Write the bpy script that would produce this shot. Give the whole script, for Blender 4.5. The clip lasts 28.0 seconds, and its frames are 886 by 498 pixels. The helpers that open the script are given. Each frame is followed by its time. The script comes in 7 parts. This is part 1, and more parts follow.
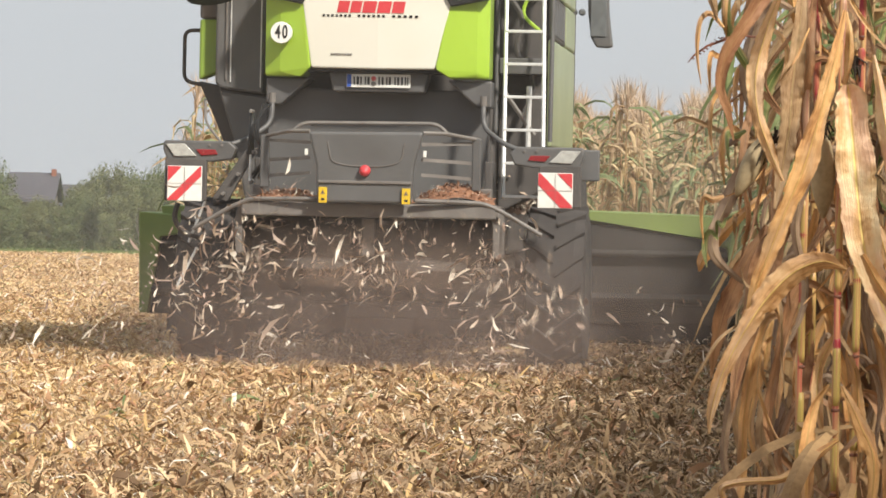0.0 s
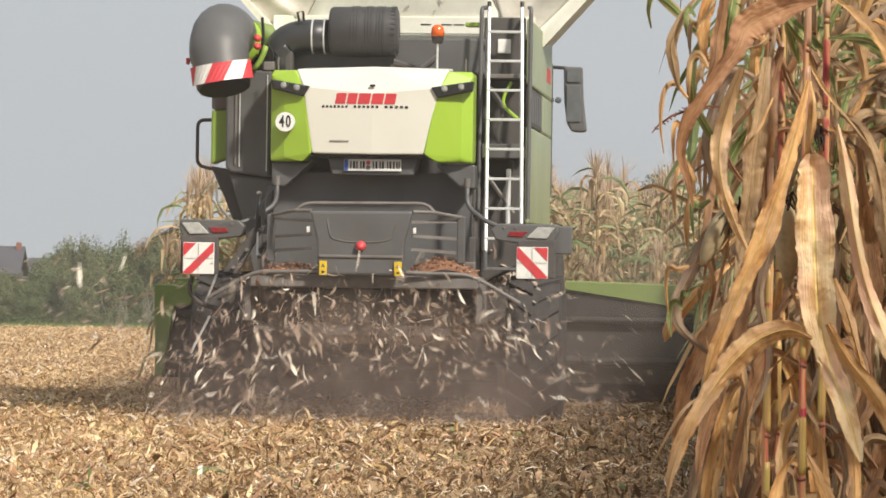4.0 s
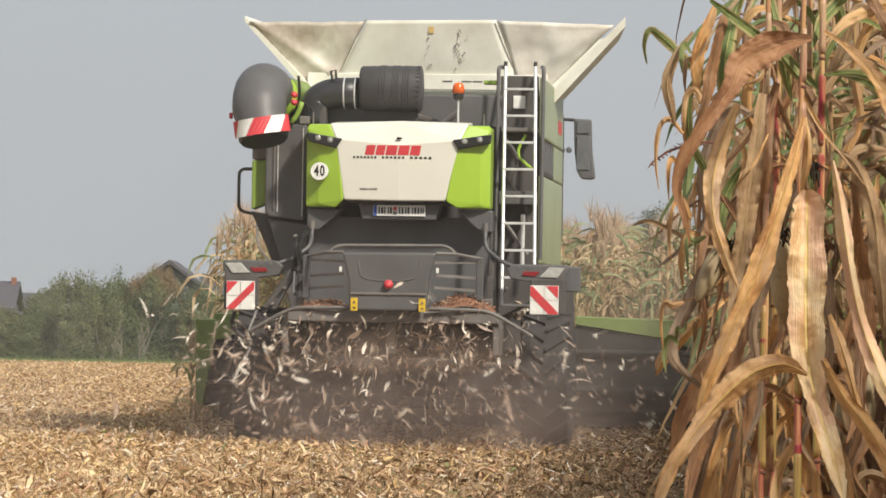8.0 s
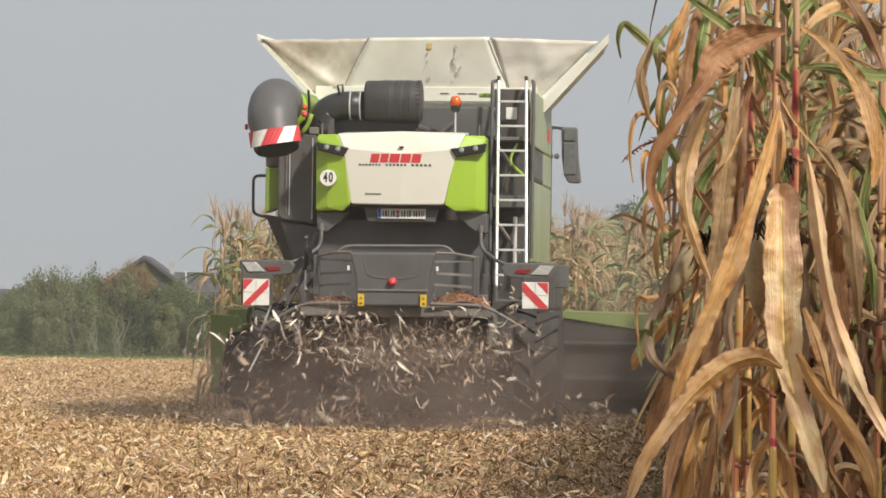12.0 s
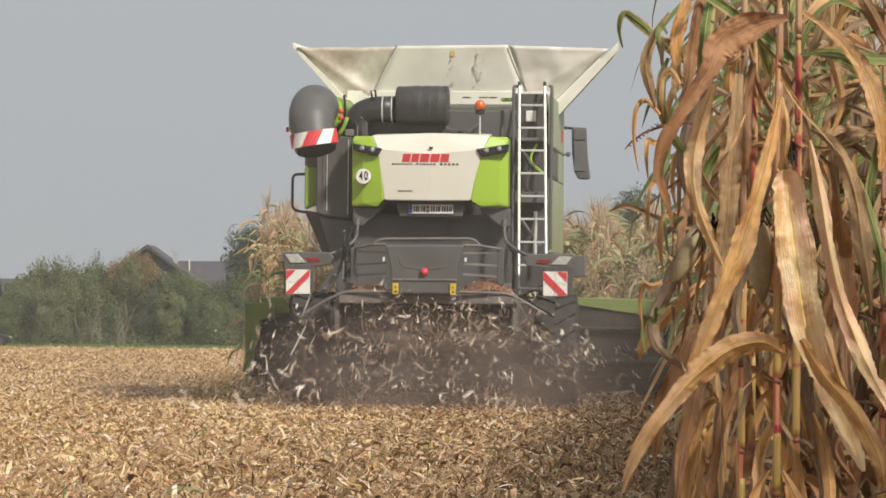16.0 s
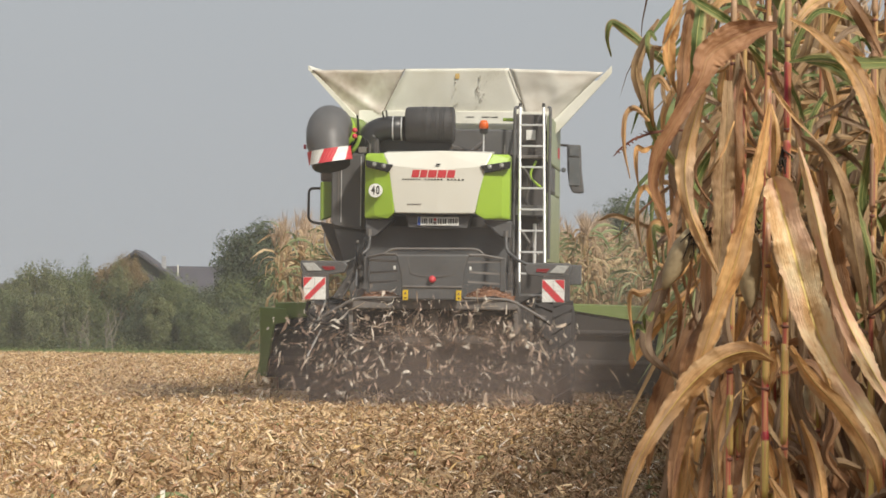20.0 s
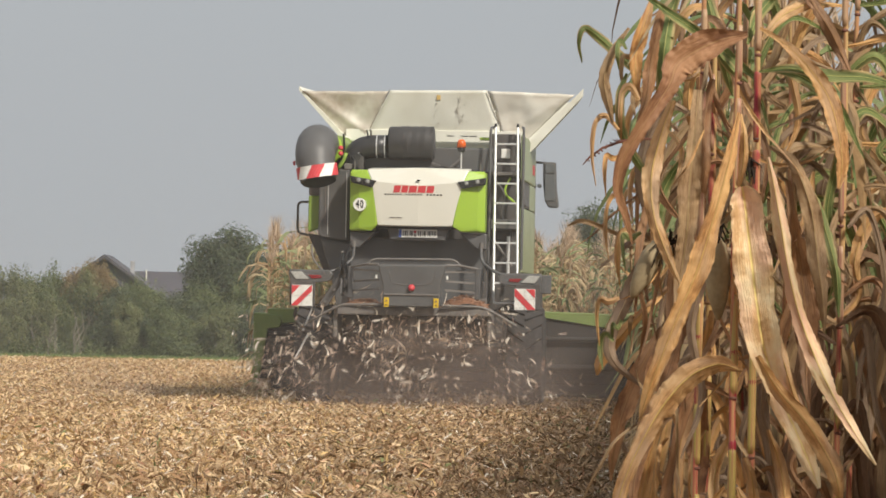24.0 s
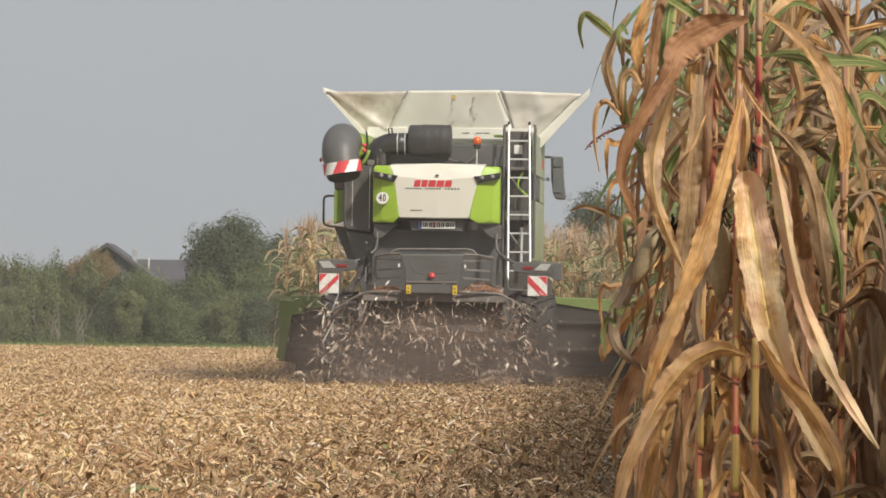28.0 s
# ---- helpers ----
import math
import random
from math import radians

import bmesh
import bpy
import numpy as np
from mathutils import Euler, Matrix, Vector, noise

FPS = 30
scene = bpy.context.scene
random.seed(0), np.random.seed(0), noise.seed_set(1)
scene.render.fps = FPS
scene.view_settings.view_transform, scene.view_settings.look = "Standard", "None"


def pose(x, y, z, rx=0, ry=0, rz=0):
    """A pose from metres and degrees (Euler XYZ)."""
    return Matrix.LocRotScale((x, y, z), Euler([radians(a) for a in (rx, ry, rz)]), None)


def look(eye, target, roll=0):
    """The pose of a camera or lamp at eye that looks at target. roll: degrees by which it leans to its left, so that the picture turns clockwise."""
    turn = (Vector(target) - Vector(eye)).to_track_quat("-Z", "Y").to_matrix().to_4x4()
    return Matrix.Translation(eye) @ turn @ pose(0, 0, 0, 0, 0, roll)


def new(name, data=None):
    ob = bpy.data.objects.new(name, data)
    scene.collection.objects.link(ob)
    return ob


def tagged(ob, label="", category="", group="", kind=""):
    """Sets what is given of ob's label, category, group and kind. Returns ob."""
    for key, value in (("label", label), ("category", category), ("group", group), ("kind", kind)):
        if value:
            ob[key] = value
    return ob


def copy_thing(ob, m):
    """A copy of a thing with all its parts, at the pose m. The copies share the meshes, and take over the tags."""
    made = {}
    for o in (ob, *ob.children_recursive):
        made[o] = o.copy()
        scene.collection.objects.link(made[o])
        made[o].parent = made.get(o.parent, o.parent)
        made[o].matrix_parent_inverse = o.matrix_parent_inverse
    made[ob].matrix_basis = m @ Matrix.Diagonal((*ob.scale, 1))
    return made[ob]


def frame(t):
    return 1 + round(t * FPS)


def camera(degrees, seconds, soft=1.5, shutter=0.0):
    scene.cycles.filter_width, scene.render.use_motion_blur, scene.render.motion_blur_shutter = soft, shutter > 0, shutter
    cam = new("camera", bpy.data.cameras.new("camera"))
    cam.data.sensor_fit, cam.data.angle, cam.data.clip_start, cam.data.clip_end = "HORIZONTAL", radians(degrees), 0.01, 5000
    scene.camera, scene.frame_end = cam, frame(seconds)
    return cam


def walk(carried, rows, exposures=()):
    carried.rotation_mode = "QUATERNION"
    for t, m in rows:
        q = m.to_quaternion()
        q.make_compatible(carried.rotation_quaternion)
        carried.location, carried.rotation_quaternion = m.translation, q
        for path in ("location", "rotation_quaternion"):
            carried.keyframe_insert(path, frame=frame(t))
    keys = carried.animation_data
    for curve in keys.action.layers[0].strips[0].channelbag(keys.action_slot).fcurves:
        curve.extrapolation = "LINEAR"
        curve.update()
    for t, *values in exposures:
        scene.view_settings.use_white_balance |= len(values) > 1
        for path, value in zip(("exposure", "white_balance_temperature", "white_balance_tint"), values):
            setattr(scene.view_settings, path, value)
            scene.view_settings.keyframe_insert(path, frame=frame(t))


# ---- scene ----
EYE = 1.39
cam = camera(11.92, 28.0, soft=1.7, shutter=0.3)
# seconds; camera yaw, pitch, roll; combine x, y, heading to the right
TRACK = [
    (0, 0.0002, -0.6344, -1.150, -0.543, 34.415, 4.76),
    (0.5, -0.0544, -0.6038, -0.915, -0.511, 34.895, 4.69),
    (1, -0.1155, -0.6005, -0.787, -0.486, 35.373, 4.76),
    (1.5, -0.1368, -0.6441, -0.691, -0.456, 35.849, 4.68),
    (2, -0.2136, -0.6355, -0.660, -0.425, 36.322, 4.69),
    (2.5, -0.2668, -0.5805, -0.632, -0.403, 36.793, 4.79),
    (3, -0.3502, -0.3793, -0.764, -0.374, 37.264, 4.77),
    (3.5, -0.4178, 0.0556, -0.774, -0.349, 37.734, 4.95),
    (4, -0.4708, 0.3364, -0.849, -0.334, 38.205, 5.19),
    (4.5, -0.4725, 0.5501, -0.840, -0.310, 38.675, 5.35),
    (6.5, -0.4811, 0.8925, -0.658, -0.192, 40.546, 5.78),
    (7, -0.4870, 0.7426, -0.771, -0.157, 41.011, 5.84),
    (7.5, -0.4879, 0.7810, -0.817, -0.111, 41.473, 5.76),
    (8, -0.5355, 0.8174, -0.934, -0.058, 41.932, 5.47),
    (8.5, -0.5730, 0.7382, -0.853, -0.016, 42.390, 5.45),
    (9, -0.5963, 0.7139, -0.726, 0.016, 42.845, 5.59),
    (9.5, -0.6600, 0.7366, -0.633, 0.055, 43.298, 5.55),
    (10, -0.7059, 0.7908, -0.669, 0.083, 43.750, 5.64),
    (10.5, -0.7510, 0.8263, -0.843, 0.117, 44.203, 5.69),
    (11, -0.7919, 0.8002, -0.853, 0.153, 44.660, 5.76),
    (11.5, -0.8619, 0.7765, -0.723, 0.196, 45.126, 5.68),
    (12, -0.8753, 0.7503, -0.723, 0.238, 45.602, 5.57),
    (12.5, -0.8713, 0.7243, -0.836, 0.283, 46.087, 5.55),
    (14.5, -0.9173, 0.6321, -0.450, 0.456, 48.045, 5.05),
    (15, -0.8487, 0.6262, -0.474, 0.494, 48.537, 4.93),
    (15.5, -0.8447, 0.6307, -0.543, 0.537, 49.030, 4.93),
    (16, -0.8271, 0.5844, -0.488, 0.567, 49.521, 4.93),
    (16.5, -0.8112, 0.5508, -0.507, 0.597, 50.009, 5.01),
    (17, -0.7880, 0.5047, -0.182, 0.623, 50.492, 5.14),
    (17.5, -0.8352, 0.4771, -0.174, 0.655, 50.971, 5.09),
    (18, -0.8674, 0.4295, -0.196, 0.699, 51.448, 4.88),
    (18.5, -0.9110, 0.4822, -0.410, 0.748, 51.922, 4.84),
    (19, -0.9498, 0.6227, -0.725, 0.788, 52.396, 4.68),
    (19.5, -0.9398, 0.6611, -0.755, 0.816, 52.871, 4.66),
    (20, -0.9823, 0.6678, -0.676, 0.841, 53.345, 4.78),
    (20.5, -1.0240, 0.7133, -0.576, 0.867, 53.818, 4.86),
    (21, -1.0481, 0.7030, -0.464, 0.894, 54.290, 4.90),
    (21.5, -1.1261, 0.6950, -0.632, 0.929, 54.760, 4.94),
    (22, -1.2364, 0.7102, -0.654, 0.961, 55.227, 4.89),
    (22.5, -1.3245, 0.6749, -0.772, 0.984, 55.695, 4.96),
    (24.5, -1.4058, 0.7944, -1.117, 1.070, 57.568, 5.59),
    (25, -1.4193, 0.8001, -1.009, 1.098, 58.047, 5.71),
    (25.5, -1.4330, 0.8360, -0.837, 1.134, 58.536, 5.69),
    (26, -1.4850, 0.8648, -0.821, 1.187, 59.036, 5.44),
    (26.5, -1.4913, 0.8103, -0.955, 1.234, 59.541, 5.23),
    (27, -1.4405, 0.6602, -0.974, 1.274, 60.049, 5.17),
    (27.5, -1.3974, 0.6095, -1.071, 1.319, 60.557, 5.09),
    (28, -1.3743, 0.5868, -0.757, 1.365, 61.065, 5.13),
]
walk(cam, [(t, pose(0, 0, EYE, 90 + p, r, y)) for t, y, p, r, _, _, _ in TRACK],
     exposures=[(0, 0.45), (2.5, 0.42), (4.5, 0.22), (8, 0.13), (12, 0.08), (15, 0.0), (28, -0.02)])


def combine_pose(t):
    """Where the combine stands at t seconds, between the rows."""
    ts = [r[0] for r in TRACK]
    x, y, h = (float(np.interp(t, ts, [r[k] for r in TRACK])) for k in (4, 5, 6))
    return pose(x, y, 0, 0, 0, -h)

# ---- light ----
world = bpy.data.worlds.new("hazy_sky")
scene.world = world
world.use_nodes = True
wn, wl = world.node_tree.nodes, world.node_tree.links
sky = wn.new("ShaderNodeTexSky")
sky.sky_type, sky.sun_disc = "NISHITA", False
sky.sun_elevation, sky.sun_rotation = radians(40), radians(150)
sky.air_density, sky.dust_density, sky.ozone_density = 1.0, 4.0, 2.0
haze = wn.new("ShaderNodeMixRGB")
haze.inputs["Fac"].default_value = 0.9
haze.inputs["Color2"].default_value = (4.75, 5.0, 5.25, 1)
wl.new(sky.outputs["Color"], haze.inputs["Color1"])
wl.new(haze.outputs["Color"], wn["Background"].inputs["Color"])
wn["Background"].inputs["Strength"].default_value = 0.1

sun = new("sun", bpy.data.lights.new("sun", "SUN"))
sun.data.energy, sun.data.angle, sun.data.color = 4.5, radians(5), (1.0, 0.93, 0.82)
sun.matrix_world = look((0.52, -0.70, 0.77), (0, 0, 0))
scene.view_settings.exposure = 0.0


# ---- materials ----
def material(name, color, rough=0.6, metal=0.0, dark=None, scale=20.0, fine=120.0, bump=0.15, per="", spread=0.0, coat=0.0, through_light=0.0):
    """A surface with two scales of colour change and fine relief. per: 'object' or 'island' makes pieces differ."""
    m = bpy.data.materials.new(name)
    m.use_nodes = True
    n, l = m.node_tree.nodes, m.node_tree.links
    b = n["Principled BSDF"]
    b.inputs["Roughness"].default_value, b.inputs["Metallic"].default_value = rough, metal
    b.inputs["Coat Weight"].default_value = coat
    co = n.new("ShaderNodeTexCoord")
    big, small = n.new("ShaderNodeTexNoise"), n.new("ShaderNodeTexNoise")
    big.inputs["Scale"].default_value, small.inputs["Scale"].default_value = scale, fine
    big.inputs["Detail"].default_value, small.inputs["Detail"].default_value = 4, 3
    for t in (big, small):
        l.new(co.outputs["Object"], t.inputs["Vector"])
    add = n.new("ShaderNodeMath")
    add.operation = "MULTIPLY_ADD"
    add.inputs[1].default_value = 0.35
    l.new(small.outputs["Fac"], add.inputs[0])
    l.new(big.outputs["Fac"], add.inputs[2])
    ramp = n.new("ShaderNodeValToRGB")
    d = dark or tuple(c * 0.72 for c in color)
    ramp.color_ramp.elements[0].position, ramp.color_ramp.elements[1].position = 0.45, 0.9
    ramp.color_ramp.elements[0].color, ramp.color_ramp.elements[1].color = (*d, 1), (*color, 1)
    fac = add.outputs[0]
    if per:
        src = n.new("ShaderNodeObjectInfo" if per == "object" else "ShaderNodeNewGeometry")
        mix = n.new("ShaderNodeMath")
        mix.operation = "MULTIPLY_ADD"
        mix.inputs[1].default_value = spread
        l.new(src.outputs["Random" if per == "object" else "Random Per Island"], mix.inputs[0])
        l.new(fac, mix.inputs[2])
        sub = n.new("ShaderNodeMath")
        sub.operation = "SUBTRACT"
        sub.inputs[1].default_value = spread / 2
        l.new(mix.outputs[0], sub.inputs[0])
        fac = sub.outputs[0]
    l.new(fac, ramp.inputs["Fac"])
    l.new(ramp.outputs["Color"], b.inputs["Base Color"])
    if bump:
        bp = n.new("ShaderNodeBump")
        bp.inputs["Strength"].default_value, bp.inputs["Distance"].default_value = bump, 0.01
        l.new(small.outputs["Fac"], bp.inputs["Height"])
        l.new(bp.outputs["Normal"], b.inputs["Normal"])
    if through_light:
        tr = n.new("ShaderNodeBsdfTranslucent")
        l.new(ramp.outputs["Color"], tr.inputs["Color"])
        ms = n.new("ShaderNodeMixShader")
        ms.inputs[0].default_value = through_light
        l.new(b.outputs[0], ms.inputs[1])
        l.new(tr.outputs[0], ms.inputs[2])
        l.new(ms.outputs[0], n["Material Output"].inputs["Surface"])
    return m


STRAW = material("dry_maize_litter", (0.86, 0.655, 0.395), 0.75, dark=(0.38, 0.225, 0.112), scale=0.55, fine=60, per="island", spread=0.85, through_light=0.25)
STRAW_GOLD = material("golden_litter", (0.80, 0.565, 0.255), 0.7, dark=(0.44, 0.27, 0.11), scale=0.55, fine=60, per="island", spread=0.7, through_light=0.3)
STRAW_RUST = material("orange_brown_litter", (0.70, 0.44, 0.27), 0.8, dark=(0.33, 0.17, 0.095), scale=0.6, fine=60, per="island", spread=0.8, through_light=0.15)
# Brown of fresh litter, darkened further for the shade beside the stand.
STRAW_BROWN = material("brown_fresh_litter", (0.445, 0.31, 0.178), 0.85, dark=(0.155, 0.095, 0.052), scale=0.8, fine=60, per="island", spread=0.8, through_light=0.2)
CHAFF_BROWN = material("brown_chaff", (0.52, 0.40, 0.32), 0.8, dark=(0.26, 0.18, 0.14), scale=4, fine=60, per="island", spread=0.7, through_light=0.2)
CHIP = material("fresh_chaff", (0.88, 0.81, 0.69), 0.75, dark=(0.50, 0.38, 0.28), scale=4, fine=60, per="island", spread=0.7, through_light=0.2)
SOIL = material("straw_covered_soil", (0.40, 0.27, 0.13), 0.95, dark=(0.12, 0.075, 0.035), scale=9, fine=45, bump=0.8)
VERGE = material("green_verge", (0.08, 0.12, 0.04), 0.9, dark=(0.04, 0.065, 0.02), scale=0.8, fine=9, bump=0.5)
DRY_LEAF = material("dry_maize_leaf", (0.52, 0.34, 0.165), 0.75, dark=(0.20, 0.11, 0.05), scale=5, fine=90, per="island", spread=0.75, through_light=0.3)
DEAD_LEAF = material("dead_brown_leaf", (0.26, 0.155, 0.085), 0.8, dark=(0.10, 0.055, 0.03), scale=5, fine=90, per="island", spread=0.6, through_light=0.2)
PALE_LEAF = material("pale_maize_leaf", (0.70, 0.55, 0.33), 0.7, dark=(0.40, 0.26, 0.13), scale=5, fine=90, per="island", spread=0.5, through_light=0.3)
GREEN_LEAF = material("green_maize_leaf", (0.26, 0.30, 0.12), 0.55, dark=(0.12, 0.17, 0.06), scale=4, fine=90, per="island", spread=0.6, through_light=0.3)
STAND_GREEN = material("fading_green_maize_leaf", (0.37, 0.40, 0.20), 0.6, dark=(0.20, 0.25, 0.11), scale=4, fine=90, per="island", spread=0.6, through_light=0.35)
# Bleached stand leaves, paled further to put distance haze into the colour.
STAND_LEAF = material("weathered_maize_leaf", (0.66, 0.51, 0.31), 0.8, dark=(0.36, 0.25, 0.145), scale=5, fine=90, per="island", spread=0.7, through_light=0.35)
STALK = material("maize_stalk", (0.46, 0.35, 0.15), 0.55, dark=(0.27, 0.12, 0.07), scale=9, fine=60)
HUSK = material("ear_husk", (0.44, 0.35, 0.21), 0.75, dark=(0.24, 0.18, 0.10), scale=14, fine=90)
SILK = material("dark_silk", (0.03, 0.018, 0.01), 0.8)
TASSEL = material("tassel", (0.66, 0.51, 0.37), 0.8, dark=(0.44, 0.31, 0.20), scale=8, fine=60, through_light=0.25)
FOLIAGE = material("hedge_leaves", (0.215, 0.25, 0.108), 0.8, dark=(0.125, 0.155, 0.075), scale=0.7, fine=2, per="island", spread=0.6, bump=0, through_light=0.45)
FOLIAGE_DARK = material("dark_tree_leaves", (0.135, 0.165, 0.095), 0.8, dark=(0.085, 0.108, 0.068), scale=0.7, fine=2, per="island", spread=0.6, bump=0, through_light=0.45)
FOLIAGE_RUST = material("rusty_tree_leaves", (0.34, 0.235, 0.12), 0.8, dark=(0.22, 0.175, 0.09), scale=0.35, fine=2, per="island", spread=0.35, bump=0, through_light=0.45)
FOLIAGE_OLIVE = material("olive_leaves", (0.25, 0.265, 0.122), 0.8, dark=(0.15, 0.168, 0.086), scale=0.7, fine=2, per="island", spread=0.6, bump=0, through_light=0.45)
VERGE = material("verge_grass_blades", (0.24, 0.31, 0.11), 0.7, dark=(0.15, 0.21, 0.07), scale=0.6, fine=4, per="island", spread=0.5, bump=0, through_light=0.4)
CHIMNEY = material("grey_render", (0.40, 0.40, 0.41), 0.85, scale=1, fine=8)
BARK = material("bark", (0.13, 0.11, 0.09), 0.9, scale=2, fine=20)
PALE_BARK = material("pale_bark", (0.24, 0.21, 0.17), 0.9, scale=2, fine=20)
ROOF = material("dark_roof_tiles", (0.085, 0.08, 0.095), 0.6, scale=0.6, fine=6)
BRICK = material("red_brick", (0.25, 0.10, 0.07), 0.85, scale=1, fine=10)
CHARCOAL = material("charcoal_plastic", (0.113, 0.112, 0.112), 0.5, dark=(0.08, 0.077, 0.075), scale=3, fine=150, bump=0.05)
DARK = material("dusty_black_metal", (0.09, 0.081, 0.076), 0.75, dark=(0.055, 0.05, 0.047), scale=5, fine=80, bump=0.1)
GREY = material("dusty_grey_metal", (0.19, 0.175, 0.16), 0.6, dark=(0.12, 0.105, 0.095), scale=5, fine=80, bump=0.08)
LIME = material("lime_green_paint", (0.345, 0.52, 0.05), 0.32, dark=(0.29, 0.45, 0.04), scale=2, fine=90, bump=0.01, coat=0.3)
HEADER_GREEN = material("dusty_green_paint", (0.22, 0.30, 0.075), 0.6, dark=(0.17, 0.23, 0.065), scale=3, fine=60, bump=0.03)
# Faded green, greyed further to put the sky's reflection into the colour.
FADED_SHEEN = material("sun_bleached_green_panel", (0.34, 0.38, 0.22), 0.4, dark=(0.25, 0.29, 0.16), scale=2, fine=60, bump=0.02)
CREAM = material("cream_white_paint", (0.72, 0.705, 0.625), 0.35, dark=(0.65, 0.63, 0.54), scale=2, fine=90, bump=0.01, coat=0.2)
TARP = material("dirty_white_tarpaulin", (0.76, 0.74, 0.66), 0.6, dark=(0.58, 0.53, 0.45), scale=2.4, fine=25, bump=0.1)
TARP_DIRTY = material("soiled_white_tarpaulin", (0.74, 0.71, 0.62), 0.6, dark=(0.40, 0.34, 0.275), scale=2.2, fine=14, bump=0.15)
TANK_WHITE = material("white_tank_steel", (0.76, 0.75, 0.665), 0.5, dark=(0.60, 0.58, 0.49), scale=2.5, fine=40, bump=0.05)
WHITE = material("white_film", (0.80, 0.80, 0.76), 0.5, dark=(0.68, 0.67, 0.62), scale=15, fine=90, bump=0)
RED = material("red_film", (0.62, 0.05, 0.06), 0.5, dark=(0.50, 0.04, 0.05), scale=15, fine=90, bump=0)
YELLOW = material("yellow_film", (0.75, 0.50, 0.02), 0.5, scale=15, fine=90, bump=0)
BLUE = material("blue_film", (0.03, 0.10, 0.45), 0.5, bump=0)
BLACK = material("black_print", (0.012, 0.012, 0.012), 0.5, bump=0)
ALU = material("bare_aluminium", (0.78, 0.78, 0.76), 0.35, 0.3, scale=8, fine=60, bump=0.02)
LENS = material("lamp_glass", (0.46, 0.46, 0.43), 0.15, scale=30, fine=200, bump=0.2)
AMBER = material("amber_beacon", (0.78, 0.14, 0.02), 0.2, scale=10, bump=0)
TYRE = material("dusty_tyre", (0.06, 0.053, 0.05), 0.9, dark=(0.035, 0.032, 0.031), scale=5, fine=50, bump=0.2)
GRAIN = material("spilled_red_chaff", (0.40, 0.20, 0.11), 0.9, dark=(0.13, 0.055, 0.03), scale=28, fine=70, bump=1.0)
RUBBER = material("black_rubber", (0.035, 0.035, 0.036), 0.4, dark=(0.025, 0.025, 0.026), scale=6, fine=90, bump=0.03)
DRUM = material("dusty_black_plastic", (0.055, 0.053, 0.052), 0.6, dark=(0.038, 0.036, 0.036), scale=6, fine=90, bump=0.08)
MIRROR_GLASS = material("mirror_glass", (0.15, 0.16, 0.165), 0.15, bump=0)
# Lime paint with the shade on the corner flap put into the colour.
SHADED_LIME = material("dull_green_paint", (0.25, 0.37, 0.05), 0.5, dark=(0.20, 0.30, 0.045), scale=3, fine=60, bump=0.02)
STICKER = material("weathered_orange_film", (0.56, 0.36, 0.09), 0.6, dark=(0.48, 0.34, 0.14), scale=30, fine=90, bump=0)
LAMP_LENS = material("work_lamp_glass", (0.34, 0.34, 0.32), 0.2, dark=(0.16, 0.16, 0.15), scale=60, fine=200, bump=0.3)
RED_GLASS = material("red_lamp_glass", (0.26, 0.018, 0.022), 0.12, scale=30, fine=200, bump=0.1)
HEADER_DARK = material("dark_header_steel", (0.042, 0.038, 0.036), 0.75, dark=(0.028, 0.025, 0.024), scale=5, fine=80, bump=0.08)
GRIME = material("grime", (0.22, 0.17, 0.12), 0.9, dark=(0.14, 0.10, 0.07), scale=30)
CARPAINT = material("dark_car_paint", (0.016, 0.017, 0.022), 0.28, dark=(0.012, 0.013, 0.016), scale=3, fine=40, bump=0.0, coat=0.6)
GLASS = material("dark_glass", (0.02, 0.025, 0.03), 0.08, bump=0)


# ---- mesh tools ----
def part(name, bm, mat, parent=None, label="", smooth=False):
    me = bpy.data.meshes.new(name)
    bm.to_mesh(me)
    bm.free()
    for m in (mat if isinstance(mat, (list, tuple)) else [mat]):
        me.materials.append(m)
    if smooth:
        me.polygons.foreach_set("use_smooth", [True] * len(me.polygons))
    ob = new(name, me)
    if parent:
        ob.parent = parent
    return tagged(ob, label)


def thing(name, label, category, m=None, group="", kind=""):
    ob = new(name)
    ob.empty_display_size = 0.2
    if m is not None:
        ob.matrix_basis = m
    return tagged(ob, label, category, group, kind)


def add_box(bm, x0, y0, z0, x1, y1, z1, bevel=0.0):
    vs = [bm.verts.new((x, y, z)) for z in (z0, z1) for x, y in ((x0, y0), (x1, y0), (x1, y1), (x0, y1))]
    fs = [bm.faces.new([vs[i] for i in q]) for q in ((3, 2, 1, 0), (4, 5, 6, 7), (0, 1, 5, 4), (1, 2, 6, 5), (2, 3, 7, 6), (3, 0, 4, 7))]
    if bevel:
        es = list({e for f in fs for e in f.edges})
        bmesh.ops.bevel(bm, geom=es, offset=bevel, segments=2, affect="EDGES", profile=0.5)
    return bm


def box(x0, y0, z0, x1, y1, z1, bevel=0.012):
    return add_box(bmesh.new(), x0, y0, z0, x1, y1, z1, bevel)


